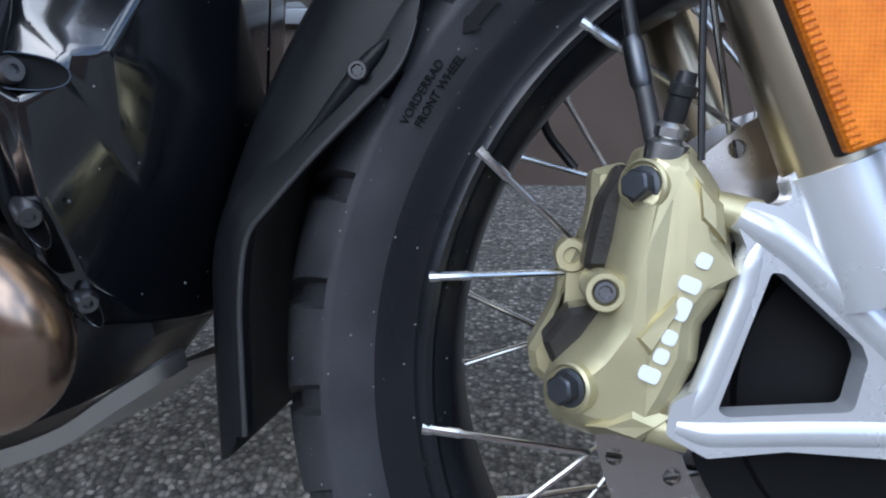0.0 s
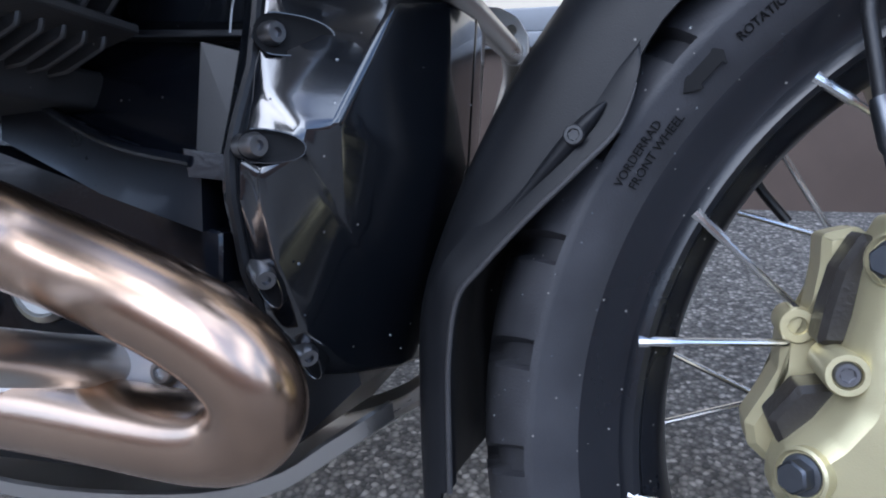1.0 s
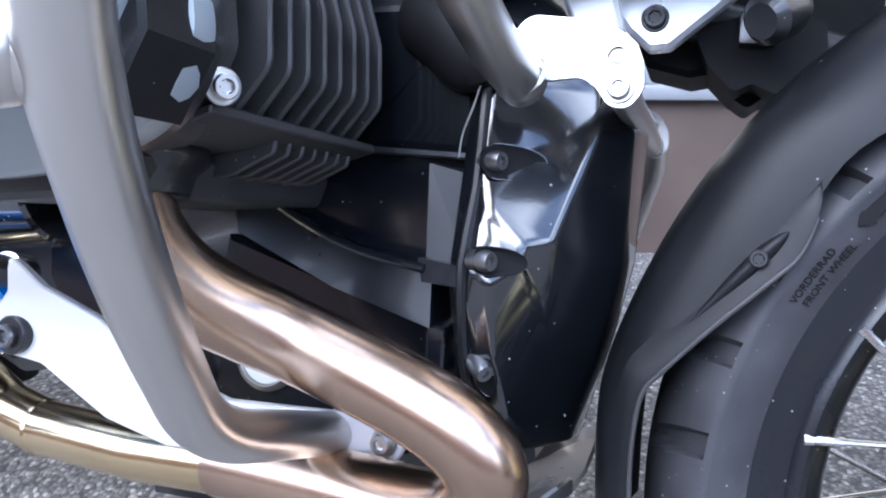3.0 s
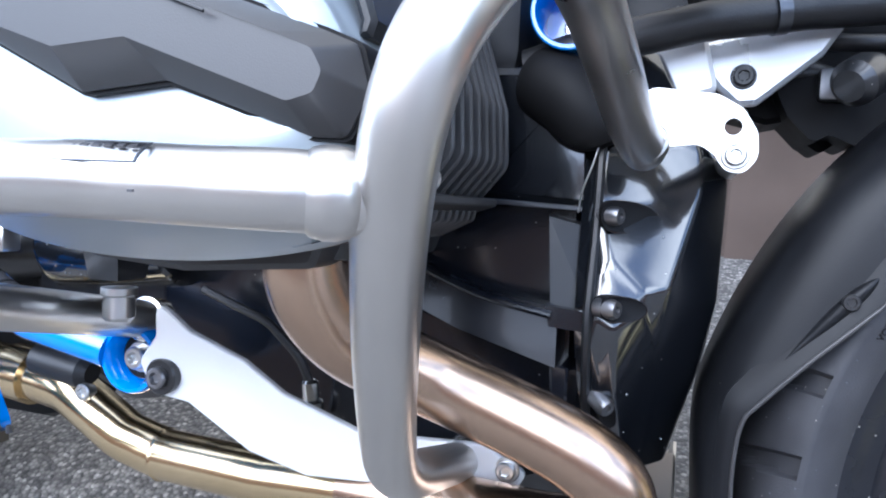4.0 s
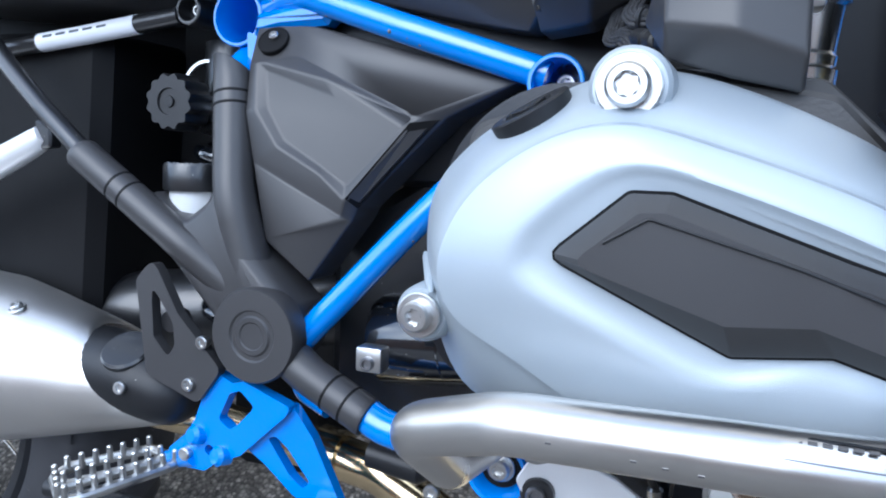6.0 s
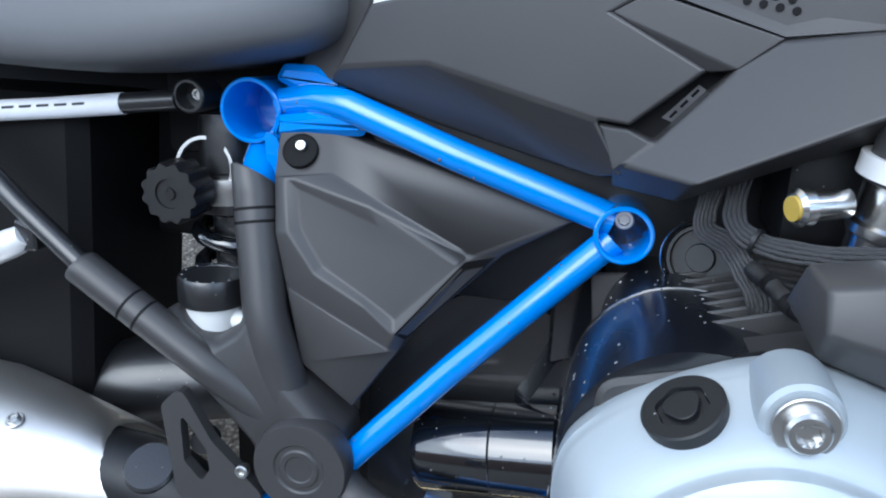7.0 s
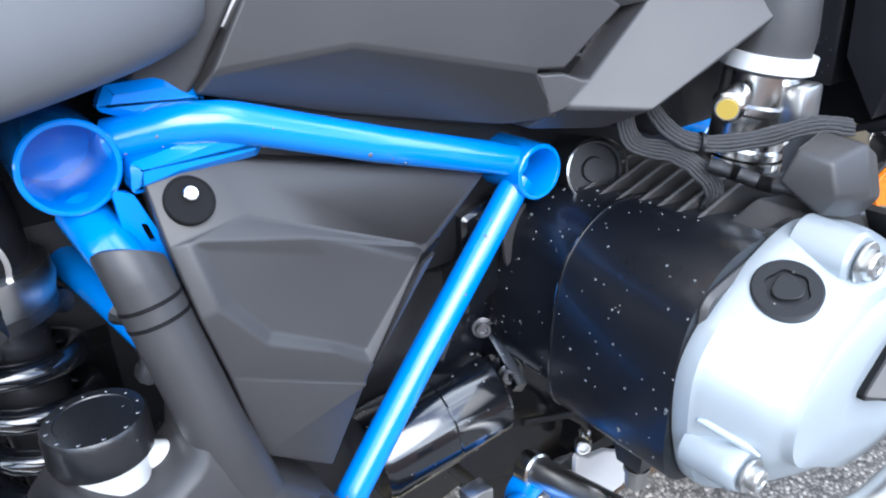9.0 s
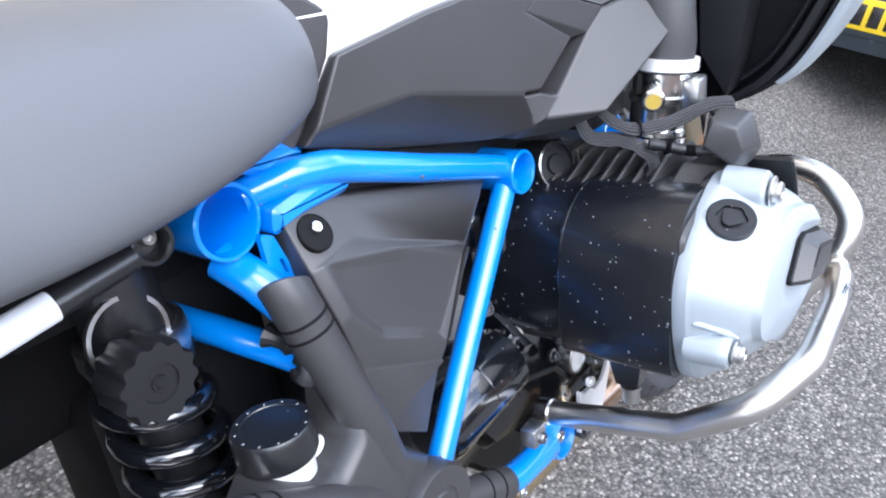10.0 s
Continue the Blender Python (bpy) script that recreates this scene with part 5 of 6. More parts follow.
def sleeve(pts, r, ring_at, hood=0.0):
    """A moulded arm round a tube, with two grooves and an end cut off at a slant."""
    line = rounded(pts, 0.12, 10)
    a, b = Vector(pts[-2]), Vector(pts[-1])
    ax = (b - a).normalized()
    long_side = V(-0.75, -0.6, 0)
    bm = sweep(bmesh.new(), line, [r * (1.06 - 0.06 * min(1, 1.3 * k / (len(line) - 1))) for k in range(len(line))], 28, cap=False)
    s_ = ax.orthogonal().normalized()
    t_ = ax.cross(s_)
    dirs = [s_ * math.cos(k * math.tau / 28) + t_ * math.sin(k * math.tau / 28) for k in range(28)]
    end = lambda f, lift: [b + u_ * f + ax * (lift + hood * 0.5 * (1 + u_.dot(long_side.normalized()))) for u_ in dirs]
    loft(bm, [[b + u_ * r - ax * 0.004 for u_ in dirs], end(r, 0.0), end(r - 0.0006, 0.0012), end(r - 0.003, 0.0014), end(r - 0.0034, -0.003)], cap=False)
    ob = part("sleeve", bm, GREY_PLASTIC, piv)
    for f in ring_at:
        part("groove", turned([(r, -0.0012), (r + 0.0004, -0.001), (r + 0.0004, 0.001), (r, 0.0012)], a.lerp(b, f), ax, 28), RUBBER_AND_SHADE, ob)


sleeve([(-0.925, -0.146, 0.50), (-0.948, -0.150, 0.585), (-0.966, -0.126, 0.684)], 0.0172, (0.86, 0.76), 0.020)
sleeve([(-0.93, -0.146, 0.50), (-0.9935, -0.162, 0.5500), (-1.0966, -0.160, 0.6162)], 0.0145, (0.62, 0.50), 0.004)
sleeve([(-0.91, -0.150, 0.475), (-0.87, -0.161, 0.452), (-0.815, -0.167, 0.428)], 0.0155, (0.75, 0.45), 0.003)
part("round_cap", turned([(0, -0.01), (0.0375, -0.01), (0.0385, 0.008), (0.037, 0.011), (0.021, 0.0112), (0.0195, 0.0098), (0.0165, 0.0098), (0.015, 0.0112), (0.0115, 0.0112), (0.0105, 0.0102), (0, 0.0102)], (-0.911, -0.166, 0.480), (0, -1, 0), 56), GREY_PLASTIC, piv, "round black cap with rings")
heel = fil([(-1.010, 0.534), (-1.028, 0.515), (-1.018, 0.435), (-0.965, 0.417), (-0.942, 0.448), (-0.985, 0.490)], 0.008, 3)
hguard = part("heel_guard", pierced(heel, [fil([(-1.012, 0.513), (-1.010, 0.468), (-0.995, 0.452), (-0.988, 0.464), (-0.990, 0.482)], 0.004, 3)], -0.164, -0.174), GREY_PLASTIC, bike, "matt black heel guard with a cut-out")
bolt(hguard, (-0.973, -0.174, 0.432), (0, -1, 0), 0.0055, 0.004, ZINC)
bolt(hguard, (-0.959, -0.174, 0.469), (0, -1, 0), 0.0055, 0.004, ZINC)
part("brake_linkage", turned([(0, 0), (0.010, 0), (0.012, 0.008), (0.009, 0.016), (0, 0.016)], (-1.0, -0.15, 0.48), (0, -1, 0), 18), BLACK_CAST, hguard)
peg = group("footrest", bike, "blue footrest bracket with toothed steel peg")
plate = fil([(-0.955, 0.446), (-0.934, 0.437), (-0.924, 0.440), (-0.880, 0.425), (-0.884, 0.417), (-0.927, 0.377), (-0.950, 0.367), (-0.962, 0.358), (-0.992, 0.358), (-1.0, 0.371), (-0.980, 0.388), (-0.971, 0.402)], 0.005, 4)
cut_out = fil([(-0.937, 0.428), (-0.927, 0.432), (-0.913, 0.420), (-0.929, 0.403), (-0.937, 0.398), (-0.948, 0.405)], 0.004, 3)
leg = fil([(-0.912, 0.412), (-0.883, 0.425), (-0.863, 0.400), (-0.848, 0.371), (-0.829, 0.334), (-0.855, 0.338), (-0.881, 0.350), (-0.909, 0.372), (-0.926, 0.382)], 0.006, 4)
slit = fil([(-0.905, 0.394), (-0.897, 0.396), (-0.886, 0.388), (-0.865, 0.363), (-0.872, 0.357), (-0.884, 0.366)], 0.0035, 3)
for name, shape, holes, y0, y1 in (("bracket_plate", plate, [cut_out, disc_outline(-0.957, 0.377, 0.0045, 14)], -0.158, -0.169), ("bracket_leg", leg, [slit], -0.152, -0.162)):
    ob = part(name, pierced(shape, holes, y0, y1), BLUE, peg, "blue painted bracket with cut-outs", sharp=30)
    mod = ob.modifiers.new("rounded", "BEVEL")
    mod.width, mod.segments, mod.limit_method, mod.angle_limit = 0.002, 3, "ANGLE", radians(50)
for x, z in ((-0.968, 0.388), (-0.944, 0.374)):
    part("lug", turned([(0, -0.004), (0.0085, -0.004), (0.0085, 0.006), (0.006, 0.009), (0, 0.009)], (x, -0.168, z), (-0.3, -1, 0.2), 20), BLUE, peg)
part("pin", turned([(0, -0.004), (0.0055, -0.004), (0.0055, 0.002), (0.0045, 0.003), (0, 0.003)], (-0.979, -0.172, 0.371), (0, -1, 0), 18), ZINC, peg)
tread = [V(x, y, 0.3585 - 0.06 * (-0.15 - y)) for x, y in fil([(-1.033, -0.1505), (-0.9906, -0.165), (-1.026, -0.2535), (-1.068, -0.224), (-1.0705, -0.205)], 0.012, 4)]
part("tread_ring", sweep(bmesh.new(), tread + tread[:1], 0.0045, 10, cap=False), ZINC, peg, "cast steel tread ring")
part("tread_bar", sweep(bmesh.new(), [V(-1.008, -0.158, 0.357), V(-1.050, -0.235, 0.353)], 0.0045, 10), ZINC, peg)
part("tread_arm", sweep(bmesh.new(), [V(-0.972, -0.166, 0.368), V(-0.992, -0.160, 0.361), V(-1.012, -0.160, 0.3575)], [0.009, 0.009, 0.006], 14), BLUE, peg)
for p0, p1, n in ((V(-0.9925, -0.168, 0.362), V(-1.027, -0.250, 0.357), 9), (V(-1.012, -0.164, 0.361), V(-1.048, -0.232, 0.357), 8), (V(-1.034, -0.153, 0.362), V(-1.068, -0.210, 0.358), 7), (V(-1.034, -0.250, 0.357), V(-1.064, -0.226, 0.357), 4)):
    for i in range(n):
        part("tooth", turned([(0, -0.004), (0.0028, -0.004), (0.0024, 0.0085), (0.0014, 0.0095), (0, 0.0095)], p0.lerp(p1, i / (n - 1)), (0.05, -0.1, 1), 8), ZINC, peg)
part("brake_pedal", tube([(-1.10, -0.20, 0.330), (-1.003, -0.20, 0.331), (-0.946, -0.20, 0.333), (-0.895, -0.20, 0.334), (-0.86, -0.20, 0.336)], 0.0085, 0, 16), BLACK_PLASTIC, bike, "black foot brake lever")
pad = part("pedal_pad", loft(bmesh.new(), [[V(-0.885, -0.222, z), V(-0.800, -0.222, z + 0.006), V(-0.805, -0.178, z + 0.006), V(-0.868, -0.175, z + 0.004)] for z in (0.332, 0.340)]), BLACK_CAST, bike, "toothed black pedal pad")
for i in range(7):
    for y in (-0.217, -0.182):
        f = i / 6
        part("tooth", turned([(0, 0), (0.0026, 0), (0.002, 0.005), (0, 0.005)], V(-0.872 + f * 0.066 + (0.006 if y > -0.2 else 0), y, 0.339 + f * 0.006), (0, -0.1, 1), 8), DARK_STEEL, pad)

# ---- side panel inside the frame triangle ----
SP = dict(a=(-0.9505, -0.1150, 0.7285), b=(-0.9130, -0.1100, 0.7330), e=(-0.7200, -0.1160, 0.6830), c1=(-0.9030, -0.1270, 0.7010), f=(-0.7930, -0.1405, 0.6535), fr=(-0.772, -0.1300, 0.6540),
          e1=(-0.9490, -0.1290, 0.6950), e2=(-0.9435, -0.1420, 0.6560), l2=(-0.9345, -0.1440, 0.6160), bl=(-0.9228, -0.1430, 0.5525), br=(-0.8799, -0.1453, 0.5225), jr=(-0.8440, -0.1390, 0.5740),
          gl=(-0.9390, -0.1335, 0.6985), il=(-0.9325, -0.1440, 0.6580), i2=(-0.9100, -0.1475, 0.6290), i3=(-0.8700, -0.1495, 0.6090), g=(-0.8460, -0.1510, 0.5890), lr=(-0.8520, -0.1470, 0.5760), gm=(-0.8700, -0.1385, 0.6820),
          dl=(-0.9290, -0.1330, 0.6910), dm=(-0.8650, -0.1390, 0.6700), dr=(-0.8050, -0.1420, 0.6450), dg=(-0.8480, -0.1450, 0.6000), d3=(-0.8720, -0.1440, 0.6150), d2=(-0.9060, -0.1420, 0.6340), d1=(-0.9240, -0.1390, 0.6600),
          fo=(-0.8400, -0.1390, 0.5830))
side = part("side_panel", faceted((("a", "b", "c1", "gl", "e1"), ("b", "e", "f", "c1"), ("c1", "f", "gm", "gl"), ("gl", "gm", "dm", "dl"), ("gm", "f", "dr", "dm"), ("dl", "dm", "dr", "dg", "d3", "d2", "d1"),
                                 ("gl", "dl", "d1", "il"), ("il", "d1", "d2", "i2"), ("i2", "d2", "d3", "i3"), ("i3", "d3", "dg", "g"), ("dr", "f", "g", "dg"),
                                 ("e1", "gl", "il", "e2"), ("e2", "il", "i2", "l2"), ("i2", "i3", "g", "lr", "l2"), ("l2", "lr", "jr", "br", "bl"), ("e", "fr", "f"), ("f", "fr", "fo", "g"), ("g", "fo", "jr", "lr")), SP, (0.003, 0.034, 0)),
            GREY_PLASTIC, bike, "dark grey plastic side panel", sharp=180)
softened(side, 0.0040, 6, 4).modifiers[0].harden_normals = False
part("slot", loft(bmesh.new(), [[V(-0.797, -0.138, 0.6495), V(-0.777, -0.1325, 0.6525), V(-0.8400, -0.1380, 0.5830), V(-0.8455, -0.1470, 0.5905)], [V(-0.797, -0.1418, 0.6495), V(-0.777, -0.1340, 0.6525), V(-0.8400, -0.1405, 0.5830), V(-0.8455, -0.1512, 0.5905)]]), RUBBER_AND_SHADE, side, "dark slot in the panel")
part("slot_bar", loft(bmesh.new(), [[V(-0.797, -0.139, 0.643), V(-0.7850, -0.134, 0.6455), V(-0.8370, -0.140, 0.5880), V(-0.8425, -0.1450, 0.5920)], [V(-0.797, -0.1430, 0.643), V(-0.7850, -0.1384, 0.6455), V(-0.8370, -0.1432, 0.5880), V(-0.8425, -0.1514, 0.5920)]]), GREY_PLASTIC, side)
# Nearly flush black disc, painted as the shade down the well.
part("screw_well", turned([(0, -0.008), (0.0135, -0.008), (0.0138, 0.0006), (0.0132, 0.0012), (0.0124, 0.0012), (0.0122, 0.0008), (0, 0.0008)], (-0.9310, -0.1217, 0.7165), (0.05, -0.84, 0.54), 32), RUBBER_AND_SHADE, side, "screw well, its shade painted as a black disc")
bolt(side, (-0.9300, -0.1215, 0.7195), (0.05, -0.84, 0.54), 0.0042, 0.003, STEEL)

# ---- tank side panels ----
tank = group("tank_cover", bike, "dark grey angular tank side covers")
TP = dict(r0=(-0.9055, -0.1135, 0.7785), r1=(-0.832, -0.1390, 0.7865), r2=(-0.6965, -0.1615, 0.7230), s=(-0.7160, -0.1620, 0.7580), vl=(-0.6955, -0.1660, 0.7562),
          tip=(-0.6550, -0.1760, 0.7922), cr=(-0.712, -0.1680, 0.8222), cx=(-0.6410, -0.1838, 0.7935), d=(-0.6185, -0.1880, 0.8108), u1=(-0.692, -0.1720, 0.8343),
          u0=(-0.735, -0.1640, 0.8480), rt=(-0.8790, -0.1190, 0.8235), um=(-0.8050, -0.1420, 0.8385), b0=(-0.9140, -0.1080, 0.7680), b1=(-0.838, -0.1080, 0.7440), b2=(-0.752, -0.1160, 0.7230), b3=(-0.712, -0.125, 0.7160),
          a=(-0.6972, -0.1668, 0.7325), st=(-0.6792, -0.1720, 0.7480), bt=(-0.6562, -0.2072, 0.7301), c=(-0.5579, -0.2296, 0.7829), e=(-0.5620, -0.2050, 0.8190),
          ua=(-0.7020, -0.1380, 0.7130), ub=(-0.6620, -0.1700, 0.7120), uc=(-0.5560, -0.1950, 0.7640))
upper_panel = part("upper_panel", faceted((("r0", "r1", "s", "vl", "tip", "cr", "u1", "u0", "um", "rt"), ("r0", "b0", "b1", "b2", "b3", "r2", "s", "r1")), TP, (0.004, 0.022, 0)), GREY_PLASTIC, tank, sharp=180)
softened(upper_panel, 0.0028, 8)
TP.update(s2=(-0.7150, -0.1600, 0.7560), r3=(-0.7020, -0.1590, 0.7240), vm=(-0.6950, -0.1640, 0.7540))
front_wedge = part("front_wedge", faceted((("s2", "vm", "st", "a", "r3"), ("a", "st", "cx", "d", "e", "c", "bt"), ("r3", "a", "bt", "ub", "ua"), ("bt", "c", "uc", "ub")), TP, (0, 0.03, 0)), GREY_PLASTIC, tank, "angular front wedge of the cover", sharp=180)
softened(front_wedge, 0.0028, 8)
TP.update(cr2=(-0.7135, -0.1665, 0.8225), tp2=(-0.6545, -0.1740, 0.7910), cx2=(-0.6400, -0.1825, 0.7932), d2=(-0.6180, -0.1868, 0.8115), u2=(-0.6920, -0.1708, 0.8345))
softened(part("upper_front_facet", faceted((("cr2", "tp2", "cx2"), ("cr2", "cx2", "d2", "u2")), TP, (0, 0.02, 0)), GREY_PLASTIC, tank, sharp=180), 0.0012, 6)
# Black backing puts the deep vent's shade into the colour.
part("vent", loft(bmesh.new(), [[V(-0.6965, -0.150, 0.7540), V(-0.6790, -0.152, 0.7440), V(-0.6390, -0.160, 0.7900), V(-0.6540, -0.158, 0.7935)],
                                [V(-0.6965, -0.142, 0.7540), V(-0.6790, -0.142, 0.7440), V(-0.6390, -0.150, 0.7900), V(-0.6540, -0.150, 0.7935)]]), RUBBER_AND_SHADE, tank, "vent slot backed in black for its shade")
part("vent_label", loft(bmesh.new(), [[V(-0.676, y, 0.7615), V(-0.669, y, 0.7590), V(-0.652, y - 0.004, 0.7800), V(-0.657, y - 0.004, 0.7830)] for y in (-0.1530, -0.1545)]), DULL_STEEL, tank, "small grey label inside the vent")
for k in range(3):
    part("vent_label_bar", loft(bmesh.new(), [[V(-0.6720 + k * 0.0055, y - k * 0.0013, 0.7625 + k * 0.0068), V(-0.6705 + k * 0.0055, y - k * 0.0013, 0.7615 + k * 0.0068), V(-0.6670 + k * 0.0055, y - 0.0008 - k * 0.0013, 0.7660 + k * 0.0068), V(-0.6685 + k * 0.0055, y - 0.0008 - k * 0.0013, 0.7670 + k * 0.0068)] for y in (-0.1545, -0.1552)]), RUBBER_AND_SHADE, tank)
ytop = lambda x, z: -0.139 - 0.22 * (x + 0.832)
strip = part("top_strip", loft(bmesh.new(), [XZ([(-0.690, 0.8360), (-0.6185, 0.8125), (-0.560, 0.8195), (-0.560, 0.850), (-0.66, 0.885)], lambda x, z: ytop(x, z) + 0.02),
                                             XZ([(-0.690, 0.8360), (-0.6185, 0.8125), (-0.560, 0.8195), (-0.560, 0.850), (-0.66, 0.885)], ytop),
                                             XZ([(-0.672, 0.8375), (-0.618, 0.8185), (-0.600, 0.8235), (-0.590, 0.850), (-0.66, 0.872)], lambda x, z: ytop(x, z) + 0.004)]), GREY_PLASTIC, tank, "perforated dark strip", sharp=15)
for i in range(4):
    for j in range(3):
        x, z = -0.640 + i * 0.0085 - j * 0.003, 0.8310 - i * 0.0016 + j * 0.006
        part("perforation", turned([(0, -0.001), (0.0024, -0.001), (0.0024, 0.0006), (0, 0.0006)], V(x, ytop(x, z) + 0.0036, z), (-0.22, -0.97, 0), 10), RUBBER_AND_SHADE, tank)
rear_trim = part("rear_trim", loft(bmesh.new(), [XZ([(-0.905, 0.875), (-0.872, 0.850), (-0.880, 0.822), (-0.9065, 0.776), (-0.914, 0.766), (-0.948, 0.766), (-0.930, 0.810)], lambda x, z: -0.075 - 0.35 * (x + 0.93) - d) for d in (0, 0.020)]), GREY_PLASTIC, tank, "dark trim between seat and tank", sharp=20)
softened(rear_trim, 0.004, 20)
part("tank_shell", loft(bmesh.new(), [[V(x, y * w, z) for y, z in ((-0.125, 0.80), (-0.132, 0.85), (-0.10, 0.93), (0, 0.95), (0.10, 0.93), (0.132, 0.85), (0.125, 0.80))] for x, w in ((-0.90, 0.80), (-0.84, 0.96), (-0.72, 1.15), (-0.55, 1.2))]), BRACKET_ALU, tank, "pale painted fuel tank")
part("air_box", block((-0.90, -0.095, 0.60), (-0.47, 0.095, 0.79), 0.02), BLACK_PLASTIC, bike, "black air box between the frame tubes")

# seat
seat_sec = []
for x, zb, w, top in ((-0.893, 0.800, 0.118, 0.868), (-0.915, 0.786, 0.140, 0.880), (-0.96, 0.777, 0.158, 0.885), (-1.03, 0.764, 0.166, 0.885), (-1.12, 0.757, 0.170, 0.885), (-1.30, 0.768, 0.168, 0.90), (-1.6, 0.79, 0.15, 0.95)):
    r = [(-w * 0.86, zb), (-w, zb + 0.018), (-w * 0.985, zb + 0.05), (-w * 0.9, top - 0.02), (-w * 0.7, top)]
    seat_sec.append([V(x, y, z) for y, z in r + [(-y, z) for y, z in r[::-1]]])
seat = part("seat", loft(bmesh.new(), seat_sec), SEAT_VINYL, bike, "grey textured vinyl seat", sharp=60)
mod = seat.modifiers.new("smooth", "SUBSURF")
mod.levels = mod.render_levels = 2

# rear subframe, shock, reservoir
subf = group("rear_subframe", bike, "black tubular rear subframe")
part("socket", turned([(0.010, -0.03), (0.0135, -0.03), (0.0135, 0.0), (0.0125, 0.001), (0.0105, 0.001), (0.0102, -0.014), (0, -0.014)], (-1.033, -0.103, 0.749), (0, -1, 0), 28), BLACK_CAST, subf)
bolt(subf, (-1.030, -0.091, 0.750), (0, -1, 0), 0.005, 0.004, ZINC)
upper = part("rail", tube([(-1.045, -0.098, 0.745), (-1.16, -0.098, 0.731), (-1.30, -0.098, 0.716)], 0.0085, 0, 20), BLACK_CAST, subf)
part("label", sweep(bmesh.new(), [(-1.094, -0.098, 0.7390), (-1.16, -0.098, 0.7310), (-1.215, -0.098, 0.7251)], 0.0090, 24), WHITE_PAINT, upper, "white warning label wrapped round the tube")
for k in range(5):
    x = -1.125 - k * 0.017
    part("label_bar", slab([(x, 0.7395 - (k + 0.5) * 0.0018), (x - 0.011, 0.7382 - (k + 0.5) * 0.0018), (x - 0.011, 0.7362 - (k + 0.5) * 0.0018), (x, 0.7375 - (k + 0.5) * 0.0018)], -0.106, -0.1076, 0.0002), DARK_STEEL, upper)
part("stay", tube([(-1.085, -0.1605, 0.609), (-1.1568, -0.150, 0.6585), (-1.206, -0.140, 0.694), (-1.30, -0.118, 0.765)], 0.0088, 0.05, 20), BLACK_CAST, subf)
part("passenger_stay", sweep(bmesh.new(), spline([(-1.158, -0.148, 0.634), (-1.175, -0.147, 0.624), (-1.24, -0.146, 0.597), (-1.36, -0.15, 0.55)], 16), [0.009, 0.0098, 0.0105, 0.0112] + [0.0118 + 0.0004 * k for k in range(12)], 22), BRACKET_ALU, subf, "silver passenger footrest stay")
part("stay_lug", slab(fil([(-1.166, 0.648), (-1.146, 0.640), (-1.146, 0.622), (-1.164, 0.620)], 0.004, 3), -0.138, -0.152, 0.002), BLACK_CAST, subf)
shock = group("shock_absorber", bike, "black coil spring shock absorber with preload knob")
sd = V(0.06, -0.01, -1).normalized()
s0 = V(-1.035, -0.035, 0.73)
part("damper", turned([(0, 0), (0.026, 0), (0.028, 0.02), (0.028, 0.05), (0.031, 0.052), (0.031, 0.075), (0.034, 0.078), (0.034, 0.086), (0.022, 0.09), (0.022, 0.28), (0, 0.28)], s0, sd, 32), BLACK_CAST, shock)
part("collar", turned([(0.030, 0), (0.036, 0), (0.037, 0.012), (0.033, 0.026), (0.028, 0.026)], s0 + sd * 0.055, sd, 36), ZINC, shock, "aluminium spring collar")
coilp = [s0 + sd * (0.088 + 0.185 * t / 120) + V(math.cos(t * 0.314) * 0.034, math.sin(t * 0.314) * 0.034, 0) for t in range(121)]
part("spring", sweep(bmesh.new(), coilp, 0.0078, 14), BLACK_GLOSS, shock, "gloss black coil spring")
part("knob_ring", turned([(0.0245, 0), (0.0275, 0), (0.0275, 0.004), (0.0245, 0.004)], (-1.045, -0.060, 0.684), (0, -1, 0.1), 36), ZINC, shock)
part("preload_knob", turned([(0, -0.03), (0.014, -0.03), (0.014, -0.004), (0.0235, -0.002), (0.0250, 0.002), (0.0250, 0.028), (0.0240, 0.031), (0.0125, 0.031), (0.012, 0.029), (0.0055, 0.029), (0.005, 0.031), (0, 0.031)], (-1.055, -0.073, 0.668), (0, -1, 0), 96, {3: (12, 0.05), 4: (12, 0.075), 5: (12, 0.075), 6: (12, 0.065)}), HOSE, shock, "black fluted preload knob")
bolt(shock, (-1.055, -0.102, 0.668), (0, -1, 0), 0.0042, 0.002, DARK_STEEL)
res = group("brake_fluid_reservoir", bike, "white brake fluid reservoir with black screw cap")
ro, rd = V(-1.005, -0.126, 0.604), V(0, 0, 1)
part("tank", turned([(0, -0.052), (0.012, -0.052), (0.018, -0.042), (0.0225, -0.034), (0.0225, -0.004), (0, -0.004)], ro, rd, 32), WHITE_PLASTIC, res, "milky white plastic reservoir")
part("cap", turned([(0, -0.015), (0.0268, -0.015), (0.0275, -0.013), (0.0275, 0.006), (0.0262, 0.0085), (0.0205, 0.0085), (0.020, 0.0078), (0, 0.0078)], ro, rd, 48, {2: (24, 0.012), 3: (24, 0.012)}), BLACK_CAST, res, "black ribbed screw cap")
part("neck", tube([ro + V(0.010, 0.0, -0.024), ro + V(0.030, -0.004, -0.030), ro + V(0.042, -0.006, -0.042)], 0.0085, 0.02, 18), WHITE_PLASTIC, res, "white outlet neck")
for k in range(12):
    a = math.tau * k / 12
    part("cap_mark", turned([(0, 0), (0.0016, 0), (0.0012, 0.0006), (0, 0.0006)], ro + V(math.cos(a) * 0.0235, math.sin(a) * 0.0235, 0.0085), (0, 0, 1), 8), DARK_STEEL, res)
